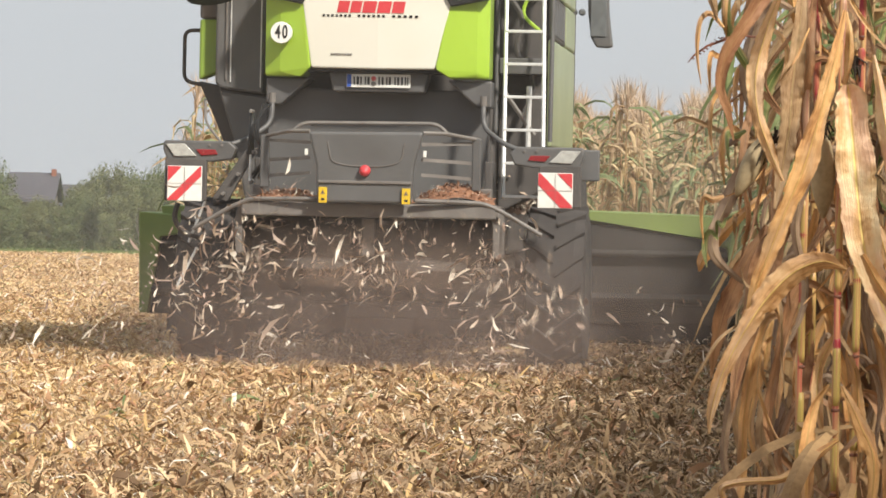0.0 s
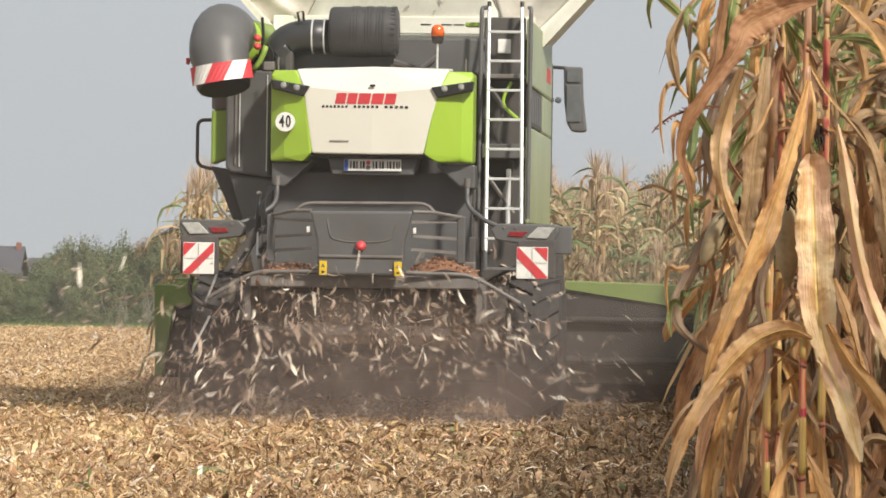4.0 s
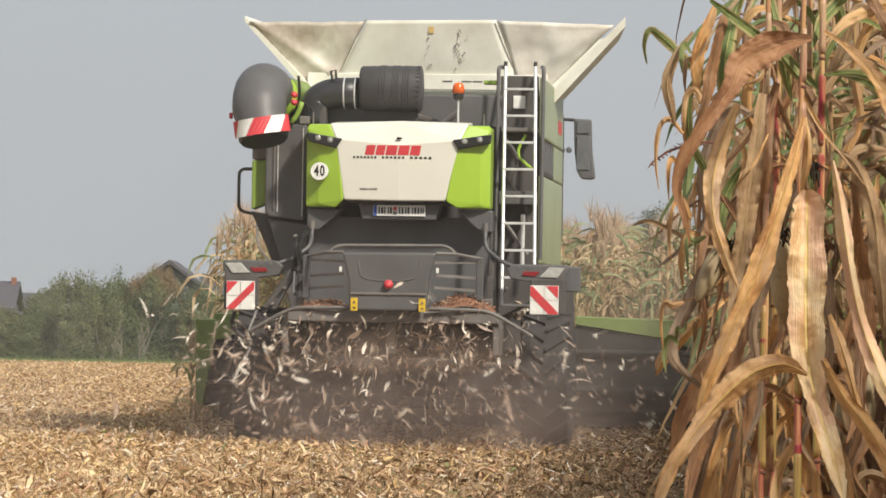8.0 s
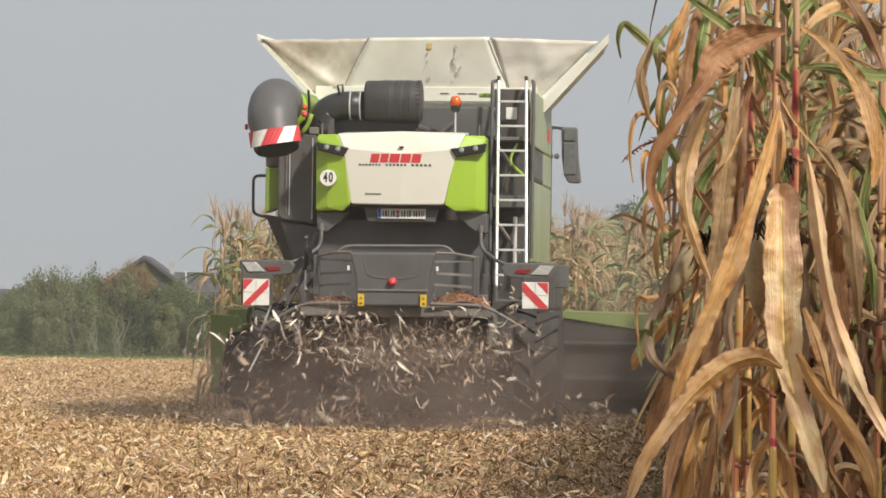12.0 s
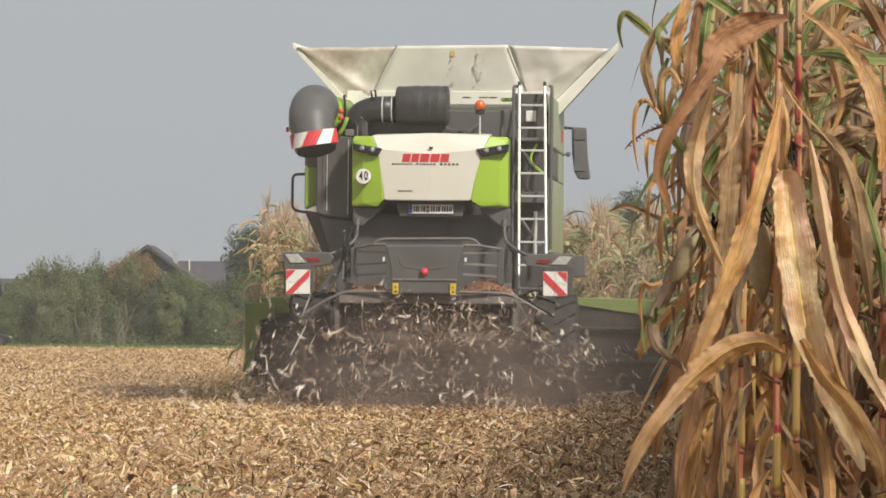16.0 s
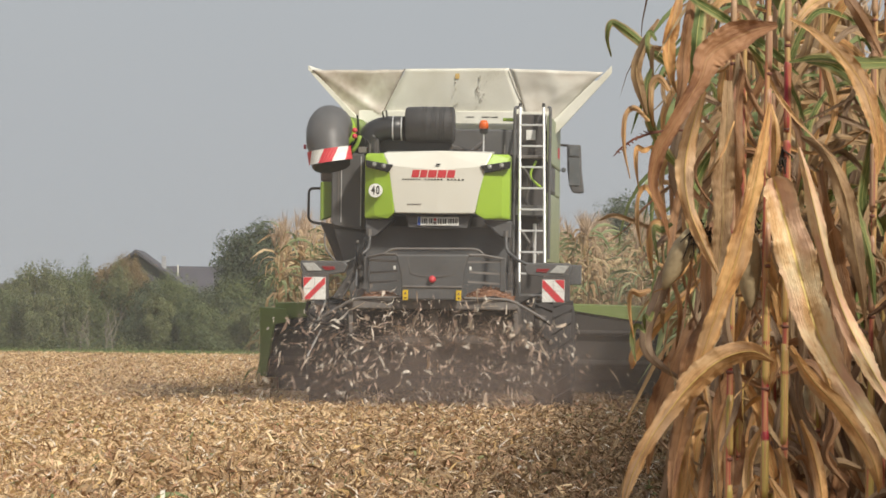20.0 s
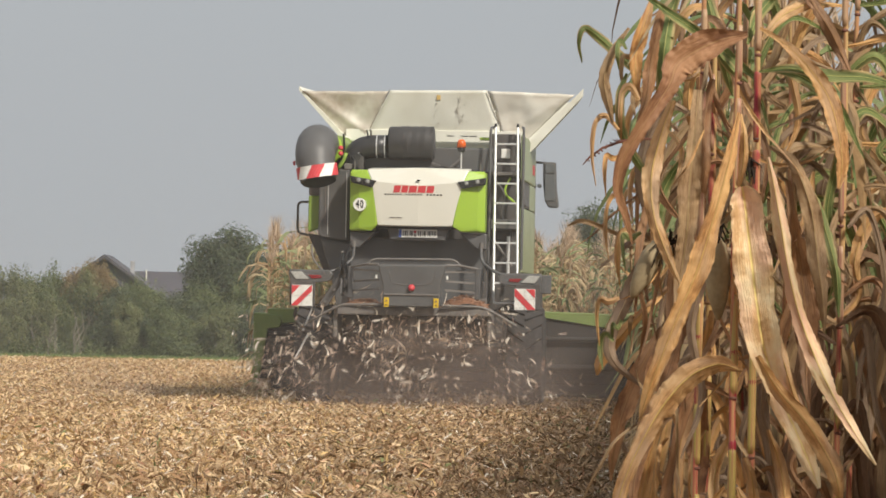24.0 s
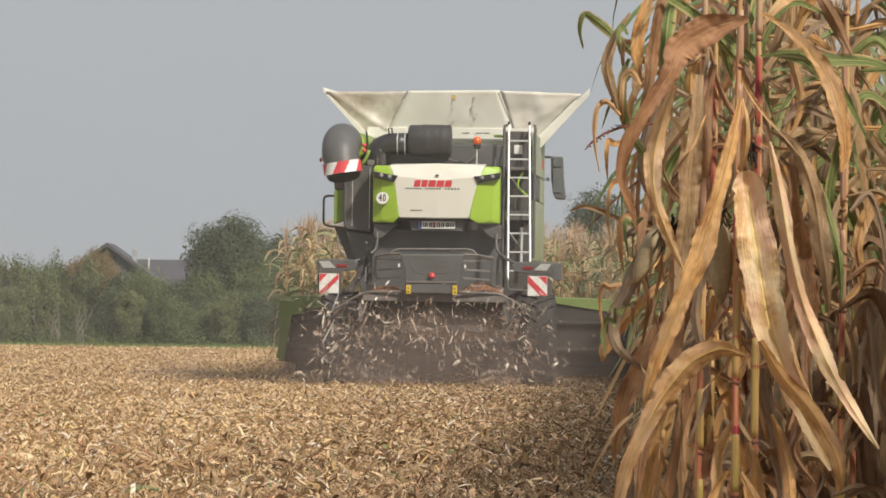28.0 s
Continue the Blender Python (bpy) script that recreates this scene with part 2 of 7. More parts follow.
def prism(pts, y0, y1, bevel=0.01, bm=None):
    """A plate of outline pts (x, z), from y0 to y1 in depth."""
    bm = bm or bmesh.new()
    a = [bm.verts.new((x, y0, z)) for x, z in pts]
    b = [bm.verts.new((x, y1, z)) for x, z in pts]
    n = len(pts)
    fs = [bm.faces.new(a), bm.faces.new(b[::-1])]
    fs += [bm.faces.new((a[i], b[i], b[(i + 1) % n], a[(i + 1) % n])) for i in range(n)]
    bmesh.ops.recalc_face_normals(bm, faces=fs)
    if bevel:
        bmesh.ops.bevel(bm, geom=list({e for f in fs for e in f.edges}), offset=bevel, segments=2, affect="EDGES", profile=0.5)
    return bm


def hull(points, thick=0.0, bm=None):
    """A closed body from a convex cloud of corners."""
    bm = bm or bmesh.new()
    vs = [bm.verts.new(p) for p in points]
    r = bmesh.ops.convex_hull(bm, input=vs)
    loose = [v for v in bm.verts if not v.link_faces]
    bmesh.ops.delete(bm, geom=loose, context="VERTS")
    bmesh.ops.recalc_face_normals(bm, faces=bm.faces)
    return bm


def tube(points, r, sides=8, bm=None, close=True):
    """A pipe along points; r is one radius or one for each point."""
    bm = bm or bmesh.new()
    pts = [Vector(p) for p in points]
    rs = r if isinstance(r, (list, tuple)) else [r] * len(pts)
    rings, side = [], None
    for i, p in enumerate(pts):
        d = (pts[min(i + 1, len(pts) - 1)] - pts[max(i - 1, 0)]).normalized()
        if side is None:
            side = d.orthogonal().normalized()
        side = (side - d * side.dot(d)).normalized()
        up = d.cross(side)
        rings.append([bm.verts.new(p + (side * math.cos(a) + up * math.sin(a)) * rs[i]) for a in (2 * math.pi * k / sides for k in range(sides))])
    for a, b in zip(rings, rings[1:]):
        for k in range(sides):
            bm.faces.new((a[k], a[(k + 1) % sides], b[(k + 1) % sides], b[k]))
    if close:
        bm.faces.new(rings[0][::-1]), bm.faces.new(rings[-1])
    return bm


def rounded(points, cut=0.08, steps=4):
    """A polyline with its corners rounded."""
    pts = [Vector(p) for p in points]
    out = [pts[0]]
    for a, b, c in zip(pts, pts[1:], pts[2:]):
        p, q = b + (a - b).normalized() * min(cut, (a - b).length / 2), b + (c - b).normalized() * min(cut, (c - b).length / 2)
        for k in range(steps + 1):
            s = k / steps
            out.append((1 - s) ** 2 * p + 2 * s * (1 - s) * b + s * s * q)
    return out + [pts[-1]]


def lathe(profile, sides=24, axis="x", bm=None, at=(0, 0, 0)):
    """A body turned from (along, radius) pairs about an axis."""
    bm = bm or bmesh.new()
    c = Vector(at)
    rings = []
    for s, r in profile:
        ring = []
        for k in range(sides):
            a = 2 * math.pi * k / sides
            u, v = r * math.cos(a), r * math.sin(a)
            ring.append(bm.verts.new(c + Vector({"x": (s, u, v), "y": (u, s, v), "z": (u, v, s)}[axis])))
        rings.append(ring)
    for a, b in zip(rings, rings[1:]):
        for k in range(sides):
            bm.faces.new((a[k], a[(k + 1) % sides], b[(k + 1) % sides], b[k]))
    bm.faces.new(rings[0][::-1]), bm.faces.new(rings[-1])
    bmesh.ops.recalc_face_normals(bm, faces=bm.faces)
    return bm


def mesh_from(name, verts, faces, mats, index=None):
    me = bpy.data.meshes.new(name)
    me.from_pydata(verts, [], faces)
    for m in mats:
        me.materials.append(m)
    if index is not None:
        me.polygons.foreach_set("material_index", index)
    me.update()
    return me


# ---- the field ----
ROW = radians(4.2)                      # the rows run this far to the right of straight ahead
ALONG, ACROSS = Vector((math.sin(ROW), math.cos(ROW), 0)), Vector((math.cos(ROW), -math.sin(ROW), 0))
BROW = 103.0                            # the field bends down behind this line


def ground_height(x, y):
    """Level near the camera, with low ridges, and falling away behind the brow."""
    z = 0.03 * noise.noise((x * 0.35, y * 0.2, 0)) + 0.012 * noise.noise((x * 1.7, y * 1.1, 3))
    fade = max(0.0, 1 - max(0.0, y - 70) / 30)
    z *= fade
    if y > 66:
        z -= 0.0028 * min(y - 66, 37)
    if y > BROW:
        z -= min(0.0136 * (y - BROW), 3.3)
    return z


def field_point(across, along):
    p = ALONG * along + ACROSS * across
    return p.x, p.y


def build_ground():
    xs = [-2500, -900, -300, -120, -60] + [-30 + 1.0 * k for k in range(61)] + [60, 120, 300, 900, 2500]
    ys = [-2000, -300, -60, -10, 0] + [4 + 1.0 * k for k in range(100)] + [104, 108, 116, 130, 160, 200, 250, 300, 345, 600, 1500, 4000]
    verts = [(x, y, ground_height(x, y)) for y in ys for x in xs]
    nx = len(xs)
    faces = [(j * nx + i, j * nx + i + 1, (j + 1) * nx + i + 1, (j + 1) * nx + i) for j in range(len(ys) - 1) for i in range(nx - 1)]
    index = [1 if ys[f // (nx - 1)] >= 130 else 0 for f in range(len(faces))]
    ob = new("ground", mesh_from("ground", verts, faces, [SOIL, VERGE], index))
    ob.data.polygons.foreach_set("use_smooth", [True] * len(faces))
    tagged(ob, "harvested maize field under straw-coloured chopped litter", "ground", kind="structure")


build_ground()


def flake_batch(rng, xs, ys, zs, length, width, lift, broad=0.0):
    """Curled flakes, three quads each, as vertex and face arrays."""
    n = len(xs)
    yaw, tilt, curl = rng.uniform(0, 2 * np.pi, n), rng.normal(0, lift, n), rng.normal(0, 0.2, n)
    roll = rng.normal(0, 0.5, n)
    L, W = length * np.clip(rng.lognormal(0, 0.45, n), 0.3, 2.0), width * rng.lognormal(0, 0.4, n)
    W = W * np.where(rng.random(n) < broad, 2.4, 1.0)
    d = np.stack([np.cos(yaw) * np.cos(tilt), np.sin(yaw) * np.cos(tilt), np.sin(tilt)], 1)
    s = np.stack([-np.sin(yaw) * np.cos(roll), np.cos(yaw) * np.cos(roll), np.sin(roll)], 1)
    up = np.cross(d, s)
    c = np.stack([xs, ys, zs + np.abs(np.sin(tilt)) * L / 2], 1)
    e = []
    bend = rng.normal(0, 0.35, n)
    for k, w in ((-0.5, 0.12), (-0.2, 0.9), (0.15, 1.0), (0.5, 0.06)):
        bow = up * (curl * L * (1 - (2 * k) ** 2))[:, None] + s * (bend * L * k * k)[:, None]
        e.append(c + d * (L * k)[:, None] + bow - s * (W * w / 2)[:, None])
        e.append(c + d * (L * k)[:, None] + bow + s * (W * w / 2)[:, None])
    v = np.stack(e, 1).reshape(-1, 3)
    o = (np.arange(n) * 8)[:, None]
    f = np.concatenate([o + np.array([[2 * j, 2 * j + 2, 2 * j + 3, 2 * j + 1]]) for j in range(3)], 1).reshape(-1, 4)
    return v, f


def build_litter():
    rng = np.random.default_rng(3)
    bands = ((-8, 16, 90, 0.12, 0.02, 0.25), (16, 26, 1250, 0.10, 0.011, 0.34), (26, 38, 900, 0.10, 0.012, 0.32), (38, 58, 640, 0.125, 0.0135, 0.3), (58, 84, 560, 0.12, 0.0125, 0.3), (84, 110, 460, 0.11, 0.013, 0.24))
    for y0, y1, dens, ln, wd, lift in bands:
        half0, half1 = abs(y0) * 0.125 + 2.6, y1 * 0.125 + 0.6
        n = int(dens * (y1 - y0) * (half0 + half1))
        ys = rng.uniform(y0, y1, n)
        xs = rng.uniform(-1, 1, n) * (np.abs(ys) * 0.125 + (4.0 if y0 < 0 else 0.6)) + ys * 0.012
        zs = np.array([ground_height(x, y) for x, y in zip(xs, ys)]) + rng.uniform(0.0, 0.035, n)
        v, f = flake_batch(rng, xs, ys, zs, ln, wd, lift, 0.11 if y0 < 38 else 0.0)
        if y0 >= 38:
            # far off, one blade each
            v = v.reshape(n, 8, 3)[:, 2:6].reshape(-1, 3)
            f = (np.arange(n) * 4)[:, None] + np.array([[0, 2, 3, 1]])
        me = bpy.data.meshes.new("maize_litter")
        me.vertices.add(len(v)), me.loops.add(len(f) * 4), me.polygons.add(len(f))
        me.vertices.foreach_set("co", v.ravel())
        me.loops.foreach_set("vertex_index", f.ravel().astype(np.int32))
        me.polygons.foreach_set("loop_start", np.arange(0, len(f) * 4, 4, dtype=np.int32))
        me.materials.append(STRAW)
        me.materials.append(STRAW_BROWN)
        me.materials.append(STRAW_RUST)
        me.materials.append(GREEN_LEAF)
        me.materials.append(STRAW_GOLD)
        me.materials.append(CHIP)
        # fresher, browner litter towards the uncut rows; its share also imitates the stand's shade
        across = xs * math.cos(ROW) - ys * math.sin(ROW)
        brown = rng.random(n) < np.clip(0.14 + (across + 4.6) / 4.0 * 0.86, 0.1, 0.96)
        pick = rng.random(n)
        kind = np.where(pick < 0.02, 3, np.where(pick < 0.11, 2, np.where(pick > 0.94, 5, np.where((pick > 0.78) & ~brown, 4, brown.astype(int)))))
        me.polygons.foreach_set("material_index", np.repeat(kind, 3 if y0 < 38 else 1).astype(np.int32))
        me.update(calc_edges=True)
        litter = tagged(new("maize_litter", me), "chopped dry maize leaves and husks strewn over the field", "litter", kind="stuff")
        if y0 == 16:
            first = litter
    # larger torn leaves and stalk ends on top
    rnd = random.Random(5)
    shapes = []
    for k in range(8):
        verts, faces = [], []
        leaf_strip(verts, faces, (0, 0, 0.012), 0, rnd.uniform(0.16, 0.34), rnd.uniform(0.025, 0.05), rnd.uniform(5, 35), rnd.uniform(20, 70), rnd, 5, twist=rnd.gauss(0, 0.9), fold=rnd.uniform(-0.4, 0.4))
        shapes.append(mesh_from("torn_leaf", verts, faces, [(STRAW, PALE_LEAF, STRAW_GOLD, STRAW, GREEN_LEAF, PALE_LEAF, STRAW_GOLD, DRY_LEAF)[k]]))
    for k in range(3):
        verts, faces = [], []
        stalk_strip(verts, faces, 0, 0, -0.05, rnd.uniform(0.12, 0.2), 0.012, rnd, lean=(rnd.gauss(0, 0.05), 0))
        shapes.append(mesh_from("stubble_stalk", verts, faces, [STALK]))
    for k in range(290):
        y = 16 + 30 * rnd.random() ** 1.3
        x = rnd.uniform(-1, 1) * (y * 0.115 + 0.3) + y * 0.01
        me = rnd.choice(shapes)
        ob = new(me.name, me)
        ob.parent = first
        ob.matrix_basis = pose(x, y, ground_height(x, y) + 0.02, rnd.gauss(0, 12) if "leaf" in me.name else rnd.gauss(0, 25), rnd.gauss(0, 12), rnd.uniform(0, 360))


# ---- maize ----
def leaf_strip(verts, faces, base, azimuth, length, width, rise, droop, rng, seg=6, twist=0.0, fold=0.25):
    """One maize leaf: leaves the stalk, rises, bends over and hangs. rise: first slope in degrees; droop: how far it turns down."""
    p = Vector(base)
    o = len(verts)
    az, el = azimuth, radians(rise)
    step = length / seg
    for k in range(seg + 1):
        s = k / seg
        w = width * min(1.0, 0.45 + 1.8 * s) * max(0.05, 1 - s ** 2.6)
        side = Vector((-math.sin(az), math.cos(az), 0))
        t = Vector((math.cos(az) * math.cos(el), math.sin(az) * math.cos(el), math.sin(el)))
        nrm = t.cross(side)
        a = twist * s
        sd = side * math.cos(a) + nrm * math.sin(a)
        up = t.cross(sd)
        verts.extend([tuple(p - sd * w / 2 - up * w * fold), tuple(p), tuple(p + sd * w / 2 - up * w * fold)])
        el = max(el - radians(droop) / seg * (1.6 if s < 0.5 else 0.5) + rng.gauss(0, 0.05), -1.5)
        az += rng.gauss(0, 0.09)
        p = p + t * step
    for k in range(seg):
        a = o + 3 * k
        faces.append((a, a + 1, a + 4, a + 3))
        faces.append((a + 1, a + 2, a + 5, a + 4))
    return 2 * seg


def stalk_strip(verts, faces, x, y, z0, height, r, rng, sides=5, seg=5, lean=(0, 0)):
    o = len(verts)
    for k in range(seg + 1):
        s = k / seg
        rr = r * (1 - 0.6 * s)
        for j in range(sides):
            a = 2 * math.pi * j / sides
            verts.append((x + lean[0] * s + rr * math.cos(a), y + lean[1] * s + rr * math.sin(a), z0 + height * s))
    for k in range(seg):
        for j in range(sides):
            a, b = o + k * sides + j, o + k * sides + (j + 1) % sides
            faces.append((a, b, b + sides, a + sides))
    return seg * sides


def maize_into(verts, faces, index, x, y, rng, height=2.7, seg=5, dry=0.75):
    """One standing maize plant, joined into a larger mesh. Materials: 0 dry, 1 pale, 2 green, 3 stalk, 4 tassel, 5 husk."""
    h = height * rng.uniform(0.9, 1.08)
    lean = (rng.gauss(0, 0.06), rng.gauss(0, 0.06))
    index += [3] * stalk_strip(verts, faces, x, y, 0, h * 0.88, 0.012, rng, lean=lean)
    az = rng.uniform(0, 6.28)
    n = rng.randint(11, 14)
    for i in range(n):
        s = (i + 0.8) / n
        z = h * 0.86 * s
        upper = s > 0.62
        green = rng.random() > dry - 0.12 and s > 0.5
        droop = rng.uniform(95, 165) if not green else rng.uniform(60, 115)
        k = leaf_strip(verts, faces, (x + lean[0] * s, y + lean[1] * s, z), az, rng.uniform(0.5, 0.8) * (0.75 if s > 0.85 else 1), rng.uniform(0.05, 0.08),
                       rng.uniform(30, 65) if upper else rng.uniform(-10, 45), droop, rng, seg, twist=rng.gauss(0, 1.0))
        index += [2 if green else (1 if rng.random() < 0.4 else 0)] * k
        az += math.pi + rng.gauss(0, 0.5)
    if rng.random() < 0.75:
        z = h * rng.uniform(0.40, 0.5)
        a = rng.uniform(0, 6.28)
        o = len(verts)
        for k, (s, r) in enumerate(((0, 0.012), (0.06, 0.028), (0.14, 0.026), (0.2, 0.006))):
            for j in range(5):
                b = 2 * math.pi * j / 5
                d = 0.03 + s * 0.45
                verts.append((x + math.cos(a) * d + r * math.cos(b), y + math.sin(a) * d + r * math.sin(b), z - s * 0.8))
        for k in range(3):
            for j in range(5):
                faces.append((o + k * 5 + j, o + k * 5 + (j + 1) % 5, o + k * 5 + 5 + (j + 1) % 5, o + k * 5 + 5 + j))
        index += [5] * 15
    top = Vector((x + lean[0], y + lean[1], h * 0.86))
    for i in range(rng.randint(13, 18)):
        a = rng.uniform(0, 6.28)
        k = leaf_strip(verts, faces, tuple(top), a, rng.uniform(0.22, 0.42), 0.012, rng.uniform(62, 89), rng.uniform(0, 40), rng, 3, fold=0.3)
        index += [4] * k


MAIZE = [STAND_LEAF, PALE_LEAF, STAND_GREEN, STALK, TASSEL, HUSK]


def maize_slice(seed, rows, depth, spacing=0.19, dry=0.7):
    """A short stretch of several rows, 0.75 m apart; x across the rows, y along them."""
    rng = random.Random(seed)
    verts, faces, index = [], [], []
    for r in range(rows):
        y = rng.uniform(0, spacing)
        while y < depth:
            maize_into(verts, faces, index, r * 0.75 + rng.gauss(0, 0.03), y, rng, dry=dry)
            y += spacing * rng.uniform(0.8, 1.2)
    return mesh_from("maize_stand", verts, faces, MAIZE, index)


build_litter()

EDGE = 0.34                             # first standing row, right of the camera's line along the rows
STRIP = -5.85                           # first row that the combine is taking now
STRIP_ROWS = 8
SLICE = 0.6


shuffle = random.Random(64)


def place_slice(me, across, along, name, label):
    x, y = field_point(across, along)
    ob = new(name, me)
    m = pose(x, y, ground_height(x, y), 0, 0, -math.degrees(ROW))
    if shuffle.random() < 0.5:
        # turned end for end
        wide = max(v.co.x for v in me.vertices) - 0.4
        wide = round(wide / 0.75) * 0.75
        m = m @ Matrix.Translation((wide, SLICE, 0)) @ pose(0, 0, 0, 0, 0, 180)
    ob.matrix_basis = m @ pose(shuffle.gauss(0, 0.08), shuffle.gauss(0, 0.1), shuffle.uniform(-0.22, 0.0), shuffle.gauss(0, 1.2), shuffle.gauss(0, 1.2), shuffle.gauss(0, 2))
    return tagged(ob, label, "maize", kind="stuff")


def build_stand():
    """The uncut stand beside the camera's line, and ahead of the combine."""
    label = "ripe maize stand with dry tan leaves and some green"
    near = [maize_slice(20 + k, 3, SLICE, spacing=0.15, dry=0.74) for k in range(9)]
    far = [maize_slice(40 + k, 5, SLICE, spacing=0.24, dry=0.8) for k in range(7)]
    # Rows out of view on the right, added to shade the near plants.
    a = 4.0
    while a < 18:
        if a < 10.2:
            place_slice(shuffle.choice(near), EDGE + 0.95, a, "maize_stand", label)
        place_slice(shuffle.choice(far), EDGE + 2.6, a, "maize_stand", label)
        a += SLICE
    a = 16.0
    while a < 46:
        place_slice(shuffle.choice(near), EDGE + max(0.0, 0.3 - 0.02 * (a - 16)), a, "maize_stand", label)
        if a > 18:
            place_slice(shuffle.choice(far), EDGE + 2.25, a, "maize_stand", label)
        a += SLICE
    while a < 92:
        place_slice(shuffle.choice(near), EDGE, a, "maize_stand", label)
        place_slice(shuffle.choice(far), EDGE + 2.25, a, "maize_stand", label)
        a += SLICE
    strip = [maize_slice(60 + k, STRIP_ROWS, SLICE, spacing=0.2, dry=0.74) for k in range(7)]
    a = 43.4
    cut = []
    while a < 92:
        cut.append((a, place_slice(shuffle.choice(strip), STRIP, a, "maize_stand", label + ", next to be cut")))
        a += SLICE
    return cut


standing_strip = build_stand()


def edge_plant(seed):
    """A single standing plant in parts, for the rows nearest the camera."""
    rng = random.Random(seed)
    ob = thing("maize_plant", "ripe maize plant with drooping dry leaves at the stand's edge", "maize plant", None, "plants at the stand's edge")
    h = 2.65 * rng.uniform(0.92, 1.06)
    verts, faces = [], []
    stalk_strip(verts, faces, 0, 0, 0, h * 0.88, 0.012, rng, 7)
    new("stalk", mesh_from("stalk", verts, faces, [STALK])).parent = ob
    az = rng.uniform(0, 6.28)
    for i in range(13):
        s = (i + 0.8) / 13
        verts, faces = [], []
        green = s > 0.6 and rng.random() < 0.45
        leaf_strip(verts, faces, (0, 0, h * 0.86 * s), az, rng.uniform(0.45, 0.72), rng.uniform(0.028, 0.05), rng.uniform(25, 60) if s > 0.62 else rng.uniform(-15, 45), rng.uniform(100, 165), rng, 8, twist=rng.gauss(0, 1.0))
        new("leaf", mesh_from("leaf", verts, faces, [GREEN_LEAF if green else rng.choice((DEAD_LEAF, DEAD_LEAF, DRY_LEAF) if s < 0.55 else (DRY_LEAF, DEAD_LEAF, STAND_LEAF))])).parent = ob
        az += math.pi + rng.gauss(0, 0.5)
    verts, faces = [], []
    for i in range(8):
        leaf_strip(verts, faces, (0, 0, h * 0.86), rng.uniform(0, 6.28), rng.uniform(0.18, 0.32), 0.010, rng.uniform(55, 88), rng.uniform(5, 55), rng, 4)
    new("tassel", mesh_from("tassel", verts, faces, [TASSEL])).parent = ob
    part("ear", lathe([(0, 0.008), (-0.03, 0.024), (-0.10, 0.03), (-0.16, 0.02), (-0.2, 0.004)], 8, "z", at=(0.045, -0.02, h * 0.5)), HUSK, ob, smooth=True)
    return ob


def build_edge_plants():
    rng = random.Random(91)
    kinds = [edge_plant(321 + k) for k in range(7)]
    used = 0
    for row in range(3):
        a = 10.45 + rng.uniform(0, 0.1)
        while a < 16.0:
            x, y = field_point(EDGE + row * 0.75 + rng.gauss(0, 0.03), a)
            m = pose(x, y, ground_height(x, y), rng.gauss(0, 2), rng.gauss(0, 2), rng.uniform(0, 360))
            if used < 7:
                kinds[used].matrix_basis = m
            else:
                copy_thing(rng.choice(kinds), m)
            used += 1
            a += rng.uniform(0.13, 0.2)


build_edge_plants()


# ---- hedge, trees and houses behind the field ----
BACK = 306.0
BACK_Z = ground_height(0, BACK)


def crown_mesh(name, seed, mat, rx, rz, z0, clumps, leaf, stray=1.8, per=210):
    """A crown of many small leaf quads in uneven clumps."""
    rng = np.random.default_rng(seed)
    c = rng.normal(0, 1, (clumps, 3))
    c /= np.linalg.norm(c, axis=1)[:, None]
    c *= rng.uniform(0.35, 1.0, (clumps, 1)) ** 0.6
    c *= np.array([rx, rx, rz])
    c[:, 2] += z0 + rz
    size = rng.uniform(0.14, 0.3, clumps) * min(rx, rz)
    g = rng.normal(0, 0.8, (clumps * per, 3))
    g *= np.minimum(1.0, stray / np.linalg.norm(g, axis=1))[:, None]
    p = np.repeat(c, per, 0) + g * np.repeat(size, per)[:, None]
    p[:, 2] = np.maximum(p[:, 2], 0.1)
    n = len(p)
    # blades turn their faces outwards and up
    out = (p - np.array([0, 0, z0 + rz])) / np.array([rx, rx, rz])
    out = out / (np.linalg.norm(out, axis=1)[:, None] + 1e-6) * 0.8 + np.array([0, 0, 0.5]) + rng.normal(0, 0.55, (n, 3))
    a = np.cross(out, rng.normal(0, 1, (n, 3)))
    a /= np.linalg.norm(a, axis=1)[:, None]
    b = np.cross(out, a)
    b /= np.linalg.norm(b, axis=1)[:, None]
    w = leaf * rng.lognormal(0, 0.3, (n, 1))
    v = np.stack([p - a * w, p - b * w * 0.6, p + a * w, p + b * w * 0.6], 1).reshape(-1, 3)
    f = np.arange(n * 4).reshape(-1, 4)
    return mesh_from(name, v.tolist(), f.tolist(), [mat])


def trunk_bm(seed, height, r, reach):
    rng = random.Random(seed)
    bm = tube([(0, 0, -0.3), (rng.gauss(0, .05), 0, height * 0.4), (rng.gauss(0, .2), rng.gauss(0, .2), height)], [r, r * 0.8, r * 0.3], 7)
    for i in range(7):
        z = height * rng.uniform(0.2, 0.8)
        a = rng.uniform(0, 6.28)
        d = reach * rng.uniform(0.4, 0.8)
        tube([(0, 0, z), (math.cos(a) * d * 0.5, math.sin(a) * d * 0.5, z + d * 0.5), (math.cos(a) * d, math.sin(a) * d, z + d * 1.1)], [r * 0.45, r * 0.3, r * 0.08], 5, bm)
    return bm


TOPS = {}


